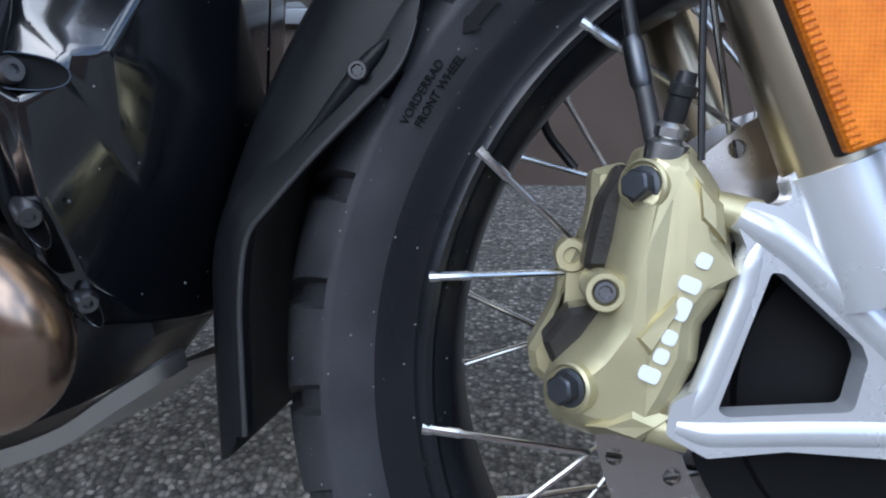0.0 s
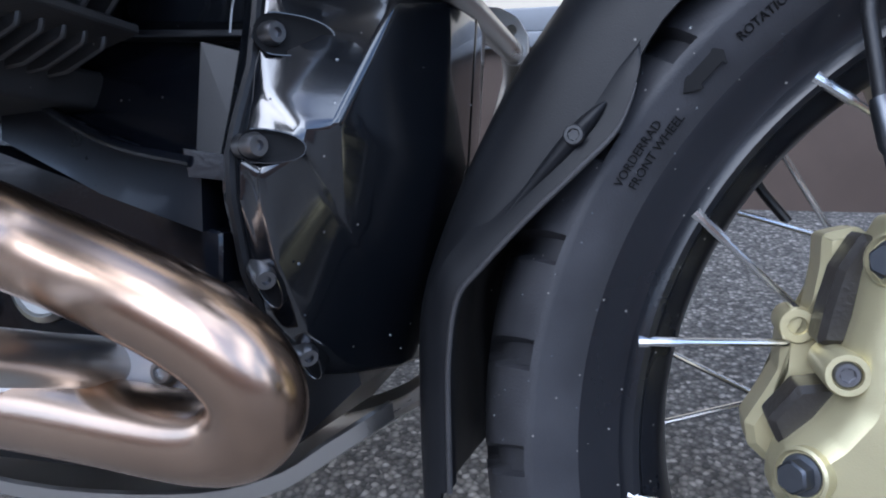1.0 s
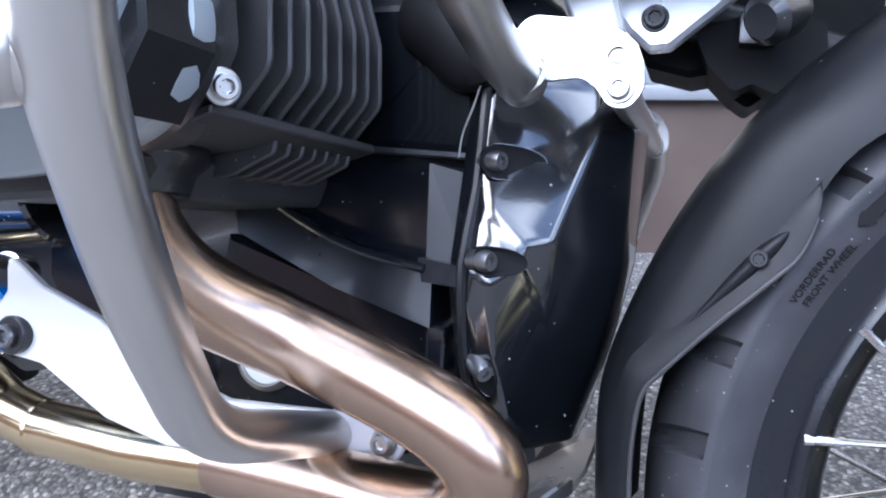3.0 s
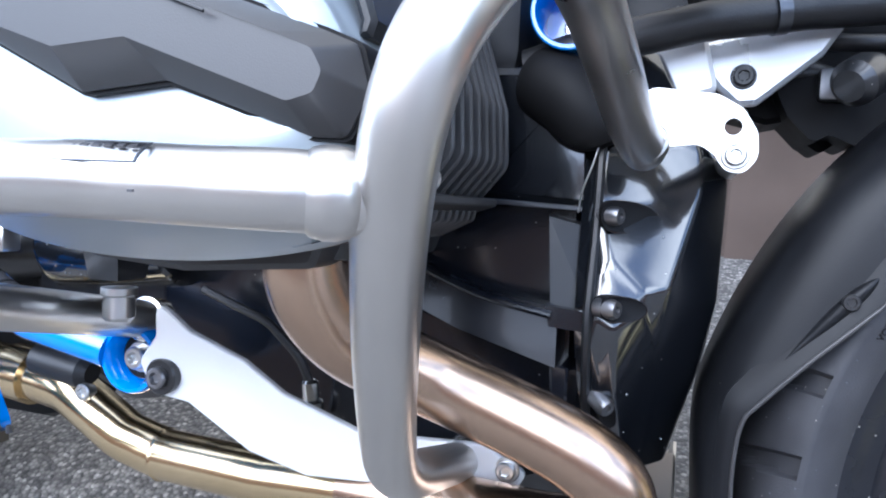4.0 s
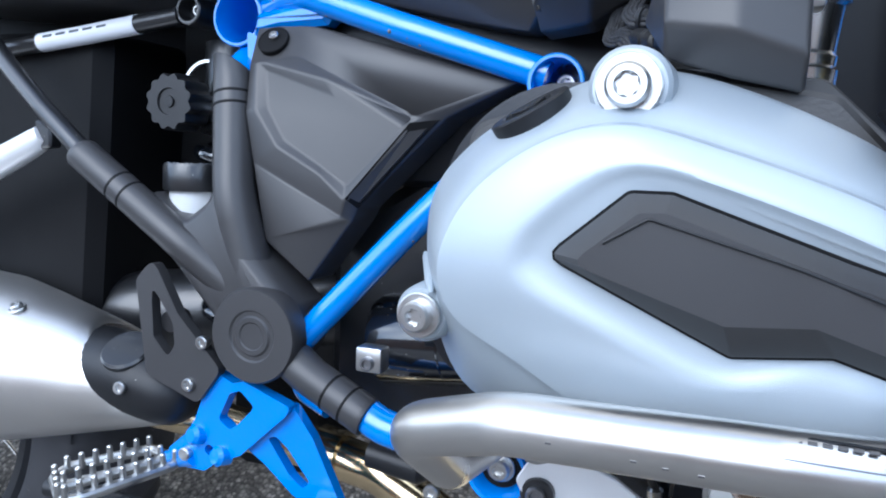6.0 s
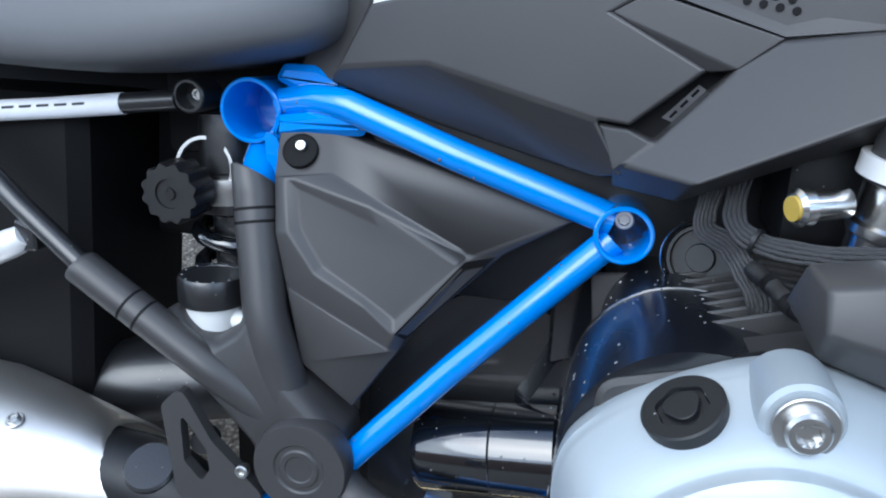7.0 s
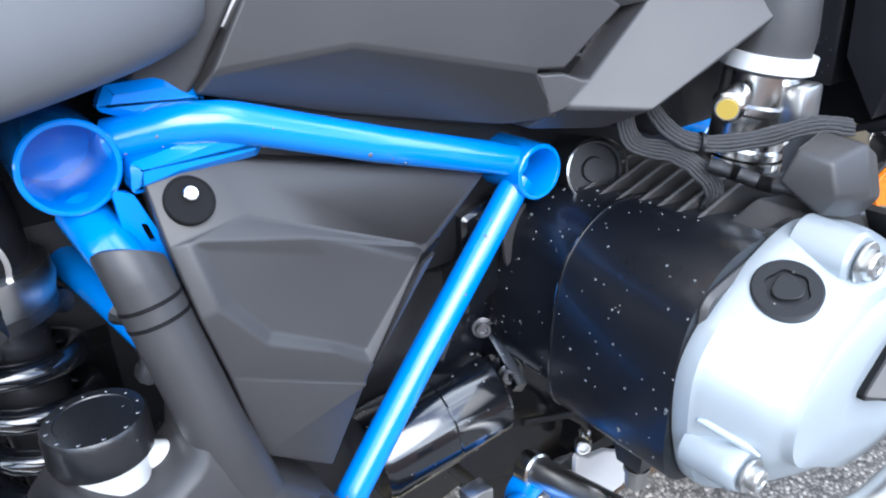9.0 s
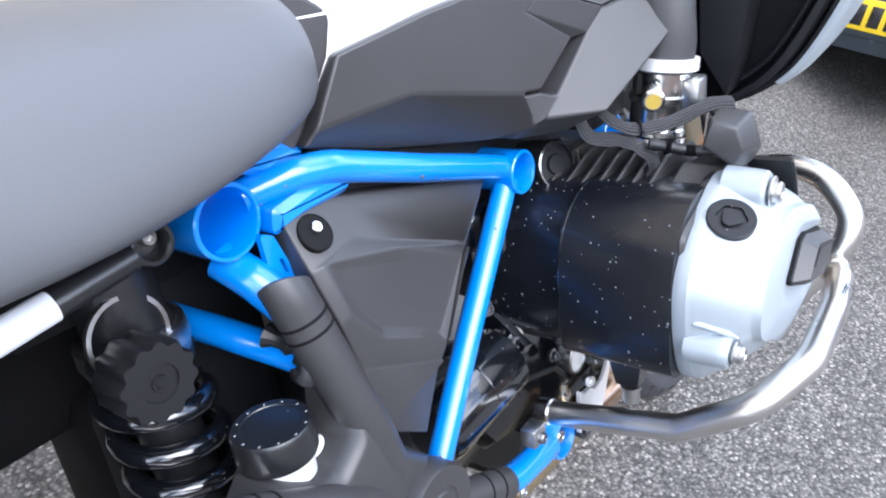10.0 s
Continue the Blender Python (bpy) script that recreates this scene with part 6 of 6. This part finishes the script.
part("swingarm", tube([(-0.93, 0.03, 0.47), (-1.15, -0.03, 0.45), (-1.50, -0.06, 0.34)], 0.045, 0.1, 28), BLACK_CAST, bike, "black cast swingarm")
part("rear_splash_guard", slab(fil([(-1.145, 0.74), (-1.155, 0.60), (-1.17, 0.42), (-1.40, 0.42), (-1.48, 0.74)], 0.02), 0.09, -0.088, 0.014), RUBBER_AND_SHADE, bike, "black plastic splash guard")
# Black filler added where the gap below the seat should stay dark.
part("under_seat_panel", block((-1.10, -0.03, 0.69), (-0.925, 0.08, 0.79), 0.006), RUBBER_AND_SHADE, bike, "black filler block closing the gap below the seat")
# Added black block keeps the space behind the spring dark.
part("rear_housing", block((-1.065, 0.0, 0.28), (-0.95, 0.10, 0.62), 0.02), RUBBER_AND_SHADE, bike, "black filler block added behind the spring")
# Added black block stands for the dark space below the seat.
part("under_tray", block((-1.70, 0.03, 0.590), (-1.0, 0.11, 0.79), 0.01), RUBBER_AND_SHADE, bike, "black filler block added below the seat")
part("battery_box", block((-1.04, 0.0, 0.36), (-0.90, 0.10, 0.74), 0.008), BLACK_PLASTIC, bike, "black box behind the shock")

# engine rear, starter, small bolts
bolt(engine, (-0.709, -0.092, 0.537), (-0.5, -0.85, 0.1), 0.0068, 0.005, DULL_STEEL, washer=0.0092)
bolt(engine, (-0.705, -0.120, 0.504), (-0.5, -0.85, 0.1), 0.0068, 0.005, DULL_STEEL, washer=0.0092)
bolt(engine, (-0.695, -0.194, 0.473), (-0.5, -0.85, 0.1), 0.006, 0.005, ZINC)
part("gearbox", slab(fil([(-0.72, 0.60), (-0.70, 0.36), (-0.80, 0.34), (-0.90, 0.38), (-0.90, 0.56), (-0.80, 0.62)], 0.02), 0.10, -0.075, 0.012), BLACK_CAST, engine, "black gearbox housing")
part("starter", turned([(0, 0), (0.036, 0), (0.0385, 0.003), (0.0385, 0.052), (0.0378, 0.053), (0.0385, 0.054), (0.0385, 0.110), (0.036, 0.116), (0.012, 0.118), (0, 0.118)], (-0.716, -0.105, 0.486), (-0.97, 0.05, -0.12), 48), BLACK_GLOSS, engine, "black starter motor with water drops")
part("wet_plate", slab(fil([(-0.7083, 0.643), (-0.6709, 0.6488), (-0.703, 0.5964)], 0.003, 2), -0.112, -0.117, 0.001), GREY_PLASTIC, engine, "dark triangular plate below the socket")
part("rear_rib", slab(fil([(-0.735, 0.645), (-0.70, 0.655), (-0.69, 0.58), (-0.735, 0.56)], 0.004, 2), -0.06, -0.105, 0.003), BLACK_GLOSS, engine)
part("clamp_ring", turned([(0.0127, -0.008), (0.0152, -0.007), (0.0152, 0.007), (0.0127, 0.008)], (-0.7080, -0.1530, 0.4290), (0, 1, -0.18), 28), STEEL, bar, "bright clamp at the tube end")
part("coolant_cap", turned([(0, -0.05), (0.024, -0.05), (0.024, -0.004), (0.0215, 0.0), (0.0195, 0.0), (0.019, -0.004), (0.010, -0.004), (0.009, -0.001), (0, -0.001)], (-0.640, -0.145, 0.671), (-0.35, -0.9, 0.2), 36), BLACK_PLASTIC, engine, "round black housing end")
part("wire_ring", turned([(0.0235, -0.001), (0.0248, 0), (0.0235, 0.001)], (-0.642, -0.149, 0.672), (-0.35, -0.9, 0.2), 40), STEEL, engine, "thin steel ring")

# Added black box hides the front tube and keeps this gap dark.
part("air_intake_box", block((-0.60, -0.165, 0.69), (-0.52, -0.10, 0.80), 0.008), BLACK_PLASTIC, bike, "black filler box added behind the throttle body")

# intake
intake = group("throttle_body", bike, "bright throttle body with hose clamps under the intake")
td, t0 = V(0.10, -0.10, 1).normalized(), V(-0.553, -0.205, 0.665)
part("housing", turned([(0, 0), (0.026, 0), (0.026, 0.014), (0.028, 0.016), (0.028, 0.021), (0.0265, 0.023), (0.0265, 0.046), (0.029, 0.048), (0.029, 0.053), (0.027, 0.055), (0.027, 0.082), (0, 0.082)], t0, td, 36), STEEL, intake)
part("upper_clamp", turned([(0.028, 0), (0.0325, 0), (0.0325, 0.011), (0.028, 0.011)], t0 + td * 0.078, td, 40), BRACKET_ALU, intake, "steel hose clamp")
part("lower_clamp", turned([(0.027, 0), (0.0295, 0), (0.0295, 0.008), (0.027, 0.008)], t0 + td * 0.006, td, 40), STEEL, intake, "steel hose clamp")
part("duct", sweep(bmesh.new(), [t0 + td * 0.075, t0 + td * 0.10, t0 + td * 0.14 + V(0, 0.01, 0), t0 + td * 0.20 + V(-0.01, 0.04, 0)], [0.0275, 0.028, 0.031, 0.034], 32), GREY_PLASTIC, intake, "grey rubber intake duct")
part("injector", turned([(0, 0.0), (0.008, 0.0), (0.0105, 0.002), (0.0105, 0.008), (0.0085, 0.009), (0.0085, 0.03), (0, 0.03)], (-0.609, -0.228, 0.726), (0.85, 0.35, 0.1), 24), STEEL, intake)
part("plug", turned([(0, 0), (0.0068, 0), (0.0068, 0.0016), (0, 0.0016)], (-0.6088, -0.2281, 0.726), (-0.85, -0.35, -0.1), 24), AMBER_PLUG, intake, "amber plastic plug")
part("connector", block((-0.56, -0.252, 0.70), (-0.535, -0.235, 0.735), 0.003), ZINC, intake)


def loom(pts, r, n):
    """A ribbed cable sleeve."""
    fine = spline(rounded(pts, 0.05, 10), n)
    return sweep(bmesh.new(), fine, [r * (1.0 if k % 2 else 0.86) for k in range(n)], 14)


def ribbon(ob, pts, wide, strands, out):
    """A flat braided loom: strands side by side, pinched a little here and there."""
    fine = spline(pts, 60)
    r = wide / strands * 0.56
    for k in range(strands):
        f = (k + 0.5) / strands - 0.5
        line = []
        for i, p in enumerate(fine):
            t = (fine[min(i + 1, 59)] - fine[max(i - 1, 0)]).normalized()
            across = t.cross(Vector(out)).normalized()
            line.append(p + across * (f * wide * (1 + 0.06 * math.sin(i * 0.7))) + Vector(out) * (0.002 * math.cos(f * 3) + 0.0003 * math.sin(i * 1.9 + k * 2.1)))
        part("strand", sweep(bmesh.new(), line, [r * (1.0 if (i + k) % 2 else 0.93) for i in range(60)], 8), BRAID, ob)


ribbon(group("wiring_loom", bike, "grey black braided wiring loom"), [(-0.640, -0.165, 0.728), (-0.645, -0.182, 0.702), (-0.634, -0.205, 0.697), (-0.628, -0.221, 0.690), (-0.618, -0.231, 0.673), (-0.616, -0.228, 0.655)], 0.0135, 6, (-0.45, -0.80, 0.40))
ribbon(group("wiring_loom", bike, "grey black braided wiring loom"), [(-0.625, -0.165, 0.735), (-0.632, -0.200, 0.712), (-0.621, -0.221, 0.7035), (-0.591, -0.2415, 0.7045), (-0.560, -0.262, 0.712), (-0.535, -0.275, 0.708)], 0.0125, 5, (-0.35, -0.75, 0.55))
part("corrugated_sleeve", loom([(-0.625, -0.230, 0.692), (-0.617, -0.244, 0.688), (-0.610, -0.262, 0.683), (-0.602, -0.280, 0.682)], 0.0055, 54), HOSE, bike, "black corrugated cable sleeve")
part("cable_tie", turned([(0.0058, -0.0014), (0.0074, -0.0012), (0.0074, 0.0012), (0.0058, 0.0014)], (-0.6225, -0.2195, 0.7040), (0.8, -0.5, -0.2), 20), BLACK_PLASTIC, bike, "black cable tie")

# front: radiator hose, brackets, cowl
part("radiator_hose", tube([(-0.47, -0.08, 0.61), (-0.43, -0.085, 0.622), (-0.36, -0.07, 0.640), (-0.30, -0.05, 0.650), (-0.25, -0.04, 0.655)], 0.0125, 0.05, 22), HOSE, bike, "thick black radiator hose")
part("hose_clip", turned([(0.0125, -0.004), (0.0138, -0.004), (0.0138, 0.004), (0.0125, 0.004)], (-0.318, -0.057, 0.647), (0.95, 0.25, 0.15), 24), DARK_STEEL, bike, "dark hose clip")
ub = fil([(-0.372, 0.634), (-0.29, 0.652), (-0.262, 0.690), (-0.25, 0.685), (-0.285, 0.628), (-0.324, 0.595), (-0.337, 0.594), (-0.350, 0.606)], 0.006, 3)
cast = part("fork_bridge_arm", slab(ub, -0.010, -0.026, 0.003), CAST_SILVER, bike, "silver cast suspension arm")
bolt(cast, (-0.334, -0.026, 0.613), (0, -1, 0), 0.0068, 0.004, SMOKE, washer=0.0085)
part("upper_arm_plate", slab(fil([(-0.415, 0.64), (-0.36, 0.64), (-0.35, 0.60), (-0.41, 0.585)], 0.006), -0.02, -0.05, 0.003), BRACKET_ALU, bike, "grey aluminium engine mount plate")
part("arm_ball", turned([(0, -0.02), (0.012, -0.02), (0.015, -0.01), (0.015, 0.006), (0.010, 0.012), (0, 0.012)], (-0.268, -0.045, 0.607), (-0.4, -0.5, -0.3), 24), BLACK_CAST, bike, "black ball joint")
part("horn_box", loft(bmesh.new(), [XZ(fil([(-0.312, 0.612), (-0.275, 0.622), (-0.235, 0.615), (-0.232, 0.588), (-0.258, 0.570), (-0.275, 0.578), (-0.285, 0.572), (-0.302, 0.590)], 0.006, 3), y) for y in (0.0, 0.08)]), RUBBER_AND_SHADE, bike, "black housing behind the arm")
wing_line = spline([(0, -0.400, 0.92), (0, -0.372, 0.85), (0, -0.345, 0.795), (0, -0.333, 0.768), (0, -0.312, 0.729), (0, -0.289, 0.698), (0, -0.257, 0.675), (0, -0.215, 0.657)], 28)
cowl = part("radiator_cowl", loft(bmesh.new(), [[p + V(x, y, 0) for p in wing_line] + [p + V(x, y + 0.006, 0.004) for p in wing_line[::-1]] for x, y in ((-0.385, 0.016), (-0.34, 0.009), (-0.25, 0.009))]), BLACK_PLASTIC, bike, "black radiator cowl with silver wing", sharp=40)
part("wing", loft(bmesh.new(), [[p + V(x - 0.03 * (p.z - 0.655), y, 0) for p in wing_line] + [p + V(x - 0.03 * (p.z - 0.655), y + 0.007, 0.003) for p in wing_line[::-1]] for x, y in ((-0.365, 0.001), (-0.33, -0.004), (-0.24, 0.0))]), BLACK_PLASTIC, cowl, "black wing liner", sharp=40)
part("wing_edge", loft(bmesh.new(), [[p + V(x - 0.03 * (p.z - 0.655), y, 0) for p in wing_line[:22]] + [p + V(x - 0.03 * (p.z - 0.655), y + 0.004, 0.002) for p in wing_line[21::-1]] for x, y in ((-0.372, -0.001), (-0.368, -0.006), (-0.34, -0.010), (-0.24, -0.008))]), COVER_SILVER, cowl, "silver outer wing panel", sharp=40)
part("cowl_rib", sweep(bmesh.new(), [p + V(-0.36, 0.03, 0.01) for p in wing_line[4:24]], 0.004, 10), BLACK_PLASTIC, cowl)
# Dark sheet added so that the cowl's inside stays dark.
part("bulkhead", loft(bmesh.new(), [[V(x, p.y, p.z) for p in wing_line] + [V(x, -0.11, 0.662), V(x, -0.11, 0.92)] for x in (-0.345, -0.335)]), RUBBER_AND_SHADE, cowl, "dark filler sheet across the inside of the cowl")
part("radiator_duct", loft(bmesh.new(), [[V(x, y, z) for y, z in ((-0.199, 0.88), (-0.258, 0.88), (-0.252, 0.781), (-0.242, 0.723), (-0.232, 0.682), (-0.203, 0.729))] for x in (-0.41, -0.36)]), BLACK_PLASTIC, cowl, "black upright duct panel")
# Added black block keeps the space over the hose dark.
part("radiator_shroud", block((-0.42, 0.03, 0.692), (-0.22, 0.12, 0.80), 0.01), RUBBER_AND_SHADE, bike, "black filler block added above the hose")
part("radiator", block((-0.40, -0.19, 0.70), (-0.36, -0.09, 0.90), 0.005), BLACK_CAST, bike, "black radiator core")

# rear wheel, half hidden
RAX = V(-1.507, 0, 0.335)
rear = group("rear_wheel", bike, "spoked rear wheel with black rim")
part("tyre", tyre_mesh(RAX, 0.335, 0.082, 0.225, 26, 208), RUBBER, rear, "wide black rear tyre", sharp=40)
part("rim", loft(bmesh.new(), [[RAX + V(math.cos(a) * r, y, math.sin(a) * r) for a in [math.tau * k / 96 for k in range(96)]] for r, y in ((0.232, -0.066), (0.225, -0.07), (0.212, -0.066), (0.20, -0.05), (0.195, 0), (0.20, 0.05), (0.212, 0.066), (0.225, 0.07), (0.232, 0.066))], cap=False), RIM_BLACK, rear)
for k in range(20):
    a, b = radians(18 * k), radians(18 * k + (40 if k % 2 else -40))
    part("spoke", sweep(bmesh.new(), [RAX + V(math.cos(a) * 0.208, -0.062, math.sin(a) * 0.208), RAX + V(math.cos(b) * 0.07, -0.055, math.sin(b) * 0.07)], 0.002, 8), STEEL, rear)
part("hub", turned([(0, -0.08), (0.06, -0.08), (0.08, -0.06), (0.08, 0.06), (0, 0.06)], RAX, (0, 1, 0), 32), BLACK_CAST, rear)
part("brake_disc", pierced(disc_outline(-1.507, 0.335, 0.138, 64), [disc_outline(-1.507, 0.335, 0.10, 48)], -0.082, -0.087), DISC_STEEL, rear)
part("side_stand", tube([(-0.75, 0.12, 0.30), (-0.72, 0.26, 0.145)], 0.012, 0, 14), BLACK_CAST, bike, "black side stand")

# ---- marks on the crash bar, clips and bosses ----
def patch(x0, x1, a0, a1, rise=0.0003):
    """A thin curved strip on the long crash bar tube, between two angles above the side."""
    outer = [[V(x, -0.379 - math.cos(a) * (0.0127 + rise), 0.5187 + math.sin(a) * (0.0127 + rise)) for a in [radians(a0 + (a1 - a0) * k / 6) for k in range(7)]] +
             [V(x, -0.379 - math.cos(a) * 0.0122, 0.5187 + math.sin(a) * 0.0122) for a in [radians(a1 + (a0 - a1) * k / 6) for k in range(7)]] for x in (x0, x1)]
    return loft(bmesh.new(), outer)


for x0, x1, a0, a1 in ((-0.552, -0.518, 68, 74), (-0.552, -0.518, 28, 30), (-0.5523, -0.5517, 28, 74), (-0.5183, -0.5177, 28, 74)):
    part("engraved_line", patch(x0, x1, a0, a1), DARK_STEEL, bar, "engraved outline of a plain mark")
for k in range(6):
    part("engraved_bar", patch(-0.547 + k * 0.0046, -0.544 + k * 0.0046, 58, 65), DULL_STEEL, bar)
for x, a in ((-0.599, -16), (-0.588, -20), (-0.576, -23), (-0.519, -12), (-0.571, 74), (-0.63, -9)):
    part("scuff", patch(x, x + 0.0022, a, a + 3.5, 0.0001), DULL_STEEL, bar)
clip = part("cable_clip", block((-0.808, -0.20, 0.472), (-0.788, -0.185, 0.490), 0.002), ZINC, bike, "zinc cable clip under the frame")
bolt(clip, (-0.798, -0.2, 0.479), (0, -1, 0), 0.005, 0.004, DULL_STEEL)
part("lower_yoke", slab(fil([(-0.3566, 0.6317), (-0.3429, 0.5958), (-0.3132, 0.588), (-0.2957, 0.5914), (-0.2859, 0.5751), (-0.2751, 0.5672), (-0.2484, 0.5889), (-0.1979, 0.6251), (-0.1994, 0.665), (-0.362, 0.66)], 0.005, 3), 0.09, 0.03, 0.004), RUBBER_AND_SHADE, bike, "black casting behind the suspension arm")
mass = part("harness_box", block((-0.37, 0.02, 0.640), (-0.20, 0.09, 0.72), 0.015), RUBBER_AND_SHADE, bike, "black housing behind the suspension arm")
for a, b, c, r in (((-0.43, 0.03, 0.655), (-0.33, 0.01, 0.632), (-0.22, 0.02, 0.600), 0.010), ((-0.40, 0.05, 0.640), (-0.30, 0.03, 0.615), (-0.21, 0.05, 0.585), 0.007), ((-0.36, 0.0, 0.668), (-0.29, -0.01, 0.640), (-0.20, 0.0, 0.640), 0.006)):
    part("cable", sweep(bmesh.new(), spline([a, b, c], 14), r, 12), HOSE, mass)
part("connector", block((-0.285, -0.01, 0.600), (-0.262, 0.015, 0.622), 0.003), DULL_STEEL, mass, "small grey connector")
part("hose_elbow", sweep(bmesh.new(), spline([(-0.462, -0.085, 0.600), (-0.452, -0.092, 0.596), (-0.436, -0.098, 0.586), (-0.424, -0.098, 0.572), (-0.420, -0.092, 0.560)], 16), [0.012, 0.02, 0.0235, 0.0245, 0.0245, 0.0245, 0.0245, 0.0245, 0.0245, 0.0245, 0.0245, 0.024, 0.0235, 0.022, 0.018, 0.010], 24), RUBBER_AND_SHADE, bike, "thick black hose elbow")
for y, z in ((-0.086, 0.531), (-0.120, 0.504)):
    part("casting_boss", turned([(0, -0.03), (0.0165, -0.03), (0.0155, -0.001), (0.0145, 0.0005), (0, 0.0005)], (-0.704, y + 0.005, z), (-0.5, -0.85, 0.1), 24), BLACK_GLOSS, engine)
part("casting_web", loft(bmesh.new(), [[V(-0.700, -0.075, 0.548), V(-0.700, -0.086, 0.545), V(-0.700, -0.137, 0.502), V(-0.700, -0.130, 0.490), V(-0.700, -0.075, 0.515)], [V(-0.708, -0.078, 0.545), V(-0.708, -0.086, 0.542), V(-0.708, -0.134, 0.502), V(-0.708, -0.128, 0.493), V(-0.708, -0.078, 0.518)]]), BLACK_GLOSS, engine)

# ---- parked car ahead ----
car = tagged(new("parked_car"), label="dark blue grey parked car seen from behind", category="car")
CARPAINT = surface("blue_grey_car_paint", (0.05, 0.07, 0.09), 0.25, 0.3, vary=0.05, coat=0.8)
GLASS_DARK = surface("dark_car_glass", (0.01, 0.012, 0.014), 0.08, coat=0.5)
PLATE_YELLOW = surface("yellow_plate", (0.86, 0.60, 0.02), 0.4, vary=0.03)
secs = []
for x, zb, zm, zt, w in ((1.96, 0.32, 0.62, 0.95, 0.80), (2.00, 0.24, 0.64, 1.05, 0.84), (2.15, 0.20, 0.66, 1.30, 0.87), (2.6, 0.18, 0.68, 1.45, 0.88), (3.6, 0.18, 0.68, 1.45, 0.88), (4.3, 0.18, 0.66, 1.0, 0.87), (5.4, 0.2, 0.62, 0.9, 0.85), (5.9, 0.3, 0.6, 0.72, 0.75)):
    r = [(-w * 0.9, zb), (-w, zb + 0.12), (-w, zm), (-w * 0.97, zm + 0.12), (-w * 0.75, zt), (0, zt + 0.03)]
    secs.append([V(x, y, z) for y, z in r + [(-y, z) for y, z in r[-2::-1]]])
part("body", loft(bmesh.new(), secs), CARPAINT, car, "dark blue grey painted body", sharp=30)
part("bumper", block((1.925, -0.8, 0.30), (2.02, 0.8, 0.50), 0.03), CARPAINT, car)
part("rear_window", loft(bmesh.new(), [[V(2.05, -0.6, 1.0), V(2.05, 0.6, 1.0), V(2.22, 0.55, 1.32), V(2.22, -0.55, 1.32)], [V(2.0, -0.6, 1.02), V(2.0, 0.6, 1.02), V(2.17, 0.55, 1.34), V(2.17, -0.55, 1.34)]]), GLASS_DARK, car)
for y in (-0.76, 0.76):
    for x in (2.75, 5.2):
        wh = group("wheel", car)
        part("tyre", turned([(0.2, -0.1), (0.30, -0.1), (0.315, -0.08), (0.315, 0.08), (0.30, 0.1), (0.2, 0.1)], (x, y, 0.315), (0, 1, 0), 40), RUBBER, wh)
        part("rim", turned([(0, -0.08), (0.19, -0.08), (0.2, -0.09), (0.2, 0.09), (0.19, 0.08), (0, 0.08)], (x, y, 0.315), (0, 1, 0), 32), ZINC, wh)
pl = part("number_plate", block((1.90, -0.36, 0.335), (1.93, 0.16, 0.446), 0.006), PLATE_YELLOW, car, "yellow rear number plate")
for k, y in enumerate((0.12, 0.062, 0.004, -0.054, -0.15, -0.208, -0.266)):
    part("plate_bar", block((1.8975, y - 0.04, 0.353), (1.903, y, 0.428), 0.001), SMOKE, pl)


# ---- rain drops left on the paint ----
WATER = surface("water_drop", (0.10, 0.11, 0.12), 0.04, vary=0.05, coat=1.0)
rng = random.Random(7)


def drops(ob, count, keep, size=(0.0005, 0.0012)):
    """Flat beads of water scattered over the faces of a part that keep() accepts."""
    me = ob.data
    faces = [f for f in me.polygons if keep(f.center, f.normal)]
    if not faces:
        return
    weights = [f.area for f in faces]
    bm = bmesh.new()
    for f in rng.choices(faces, weights, k=count):
        c = [me.vertices[i].co for i in f.vertices]
        a, b = rng.random(), rng.random()
        p = c[0].lerp(c[1], a).lerp(c[-1].lerp(c[2 % len(c)], a), b)
        r = rng.uniform(*size) * (1.6 if rng.random() < 0.12 else 1)
        lathe(bm, [(r, -0.0002), (r, 0.0), (r * 0.8, r * 0.35), (r * 0.45, r * 0.52), (0, r * 0.58)], p, f.normal, 8)
    part("water_drops", bm, WATER, ob, "beads of rain water", kind="stuff")


for ob in list(bike.children_recursive):
    key = ob.name.split(".")[0]
    if key == "cylinder":
        drops(ob, 230, lambda c, n: (n.x < -0.2 or n.z > 0.5) and -0.275 < c.y < -0.09)
    elif key == "starter":
        drops(ob, 40, lambda c, n: n.y < 0.2)
    elif key == "top_tube":
        drops(ob, 10, lambda c, n: n.y < -0.3)
    elif key == "diagonal_tube":
        drops(ob, 6, lambda c, n: n.y < -0.3)
    elif key == "front_cover":
        drops(ob, 14, lambda c, n: n.y < -0.2, (0.0005, 0.0011))
    elif key == "tyre" and ob.parent.name == "front_wheel":
        drops(ob, 60, lambda c, n: n.y < -0.5 and c.x < -0.1, (0.0004, 0.0008))
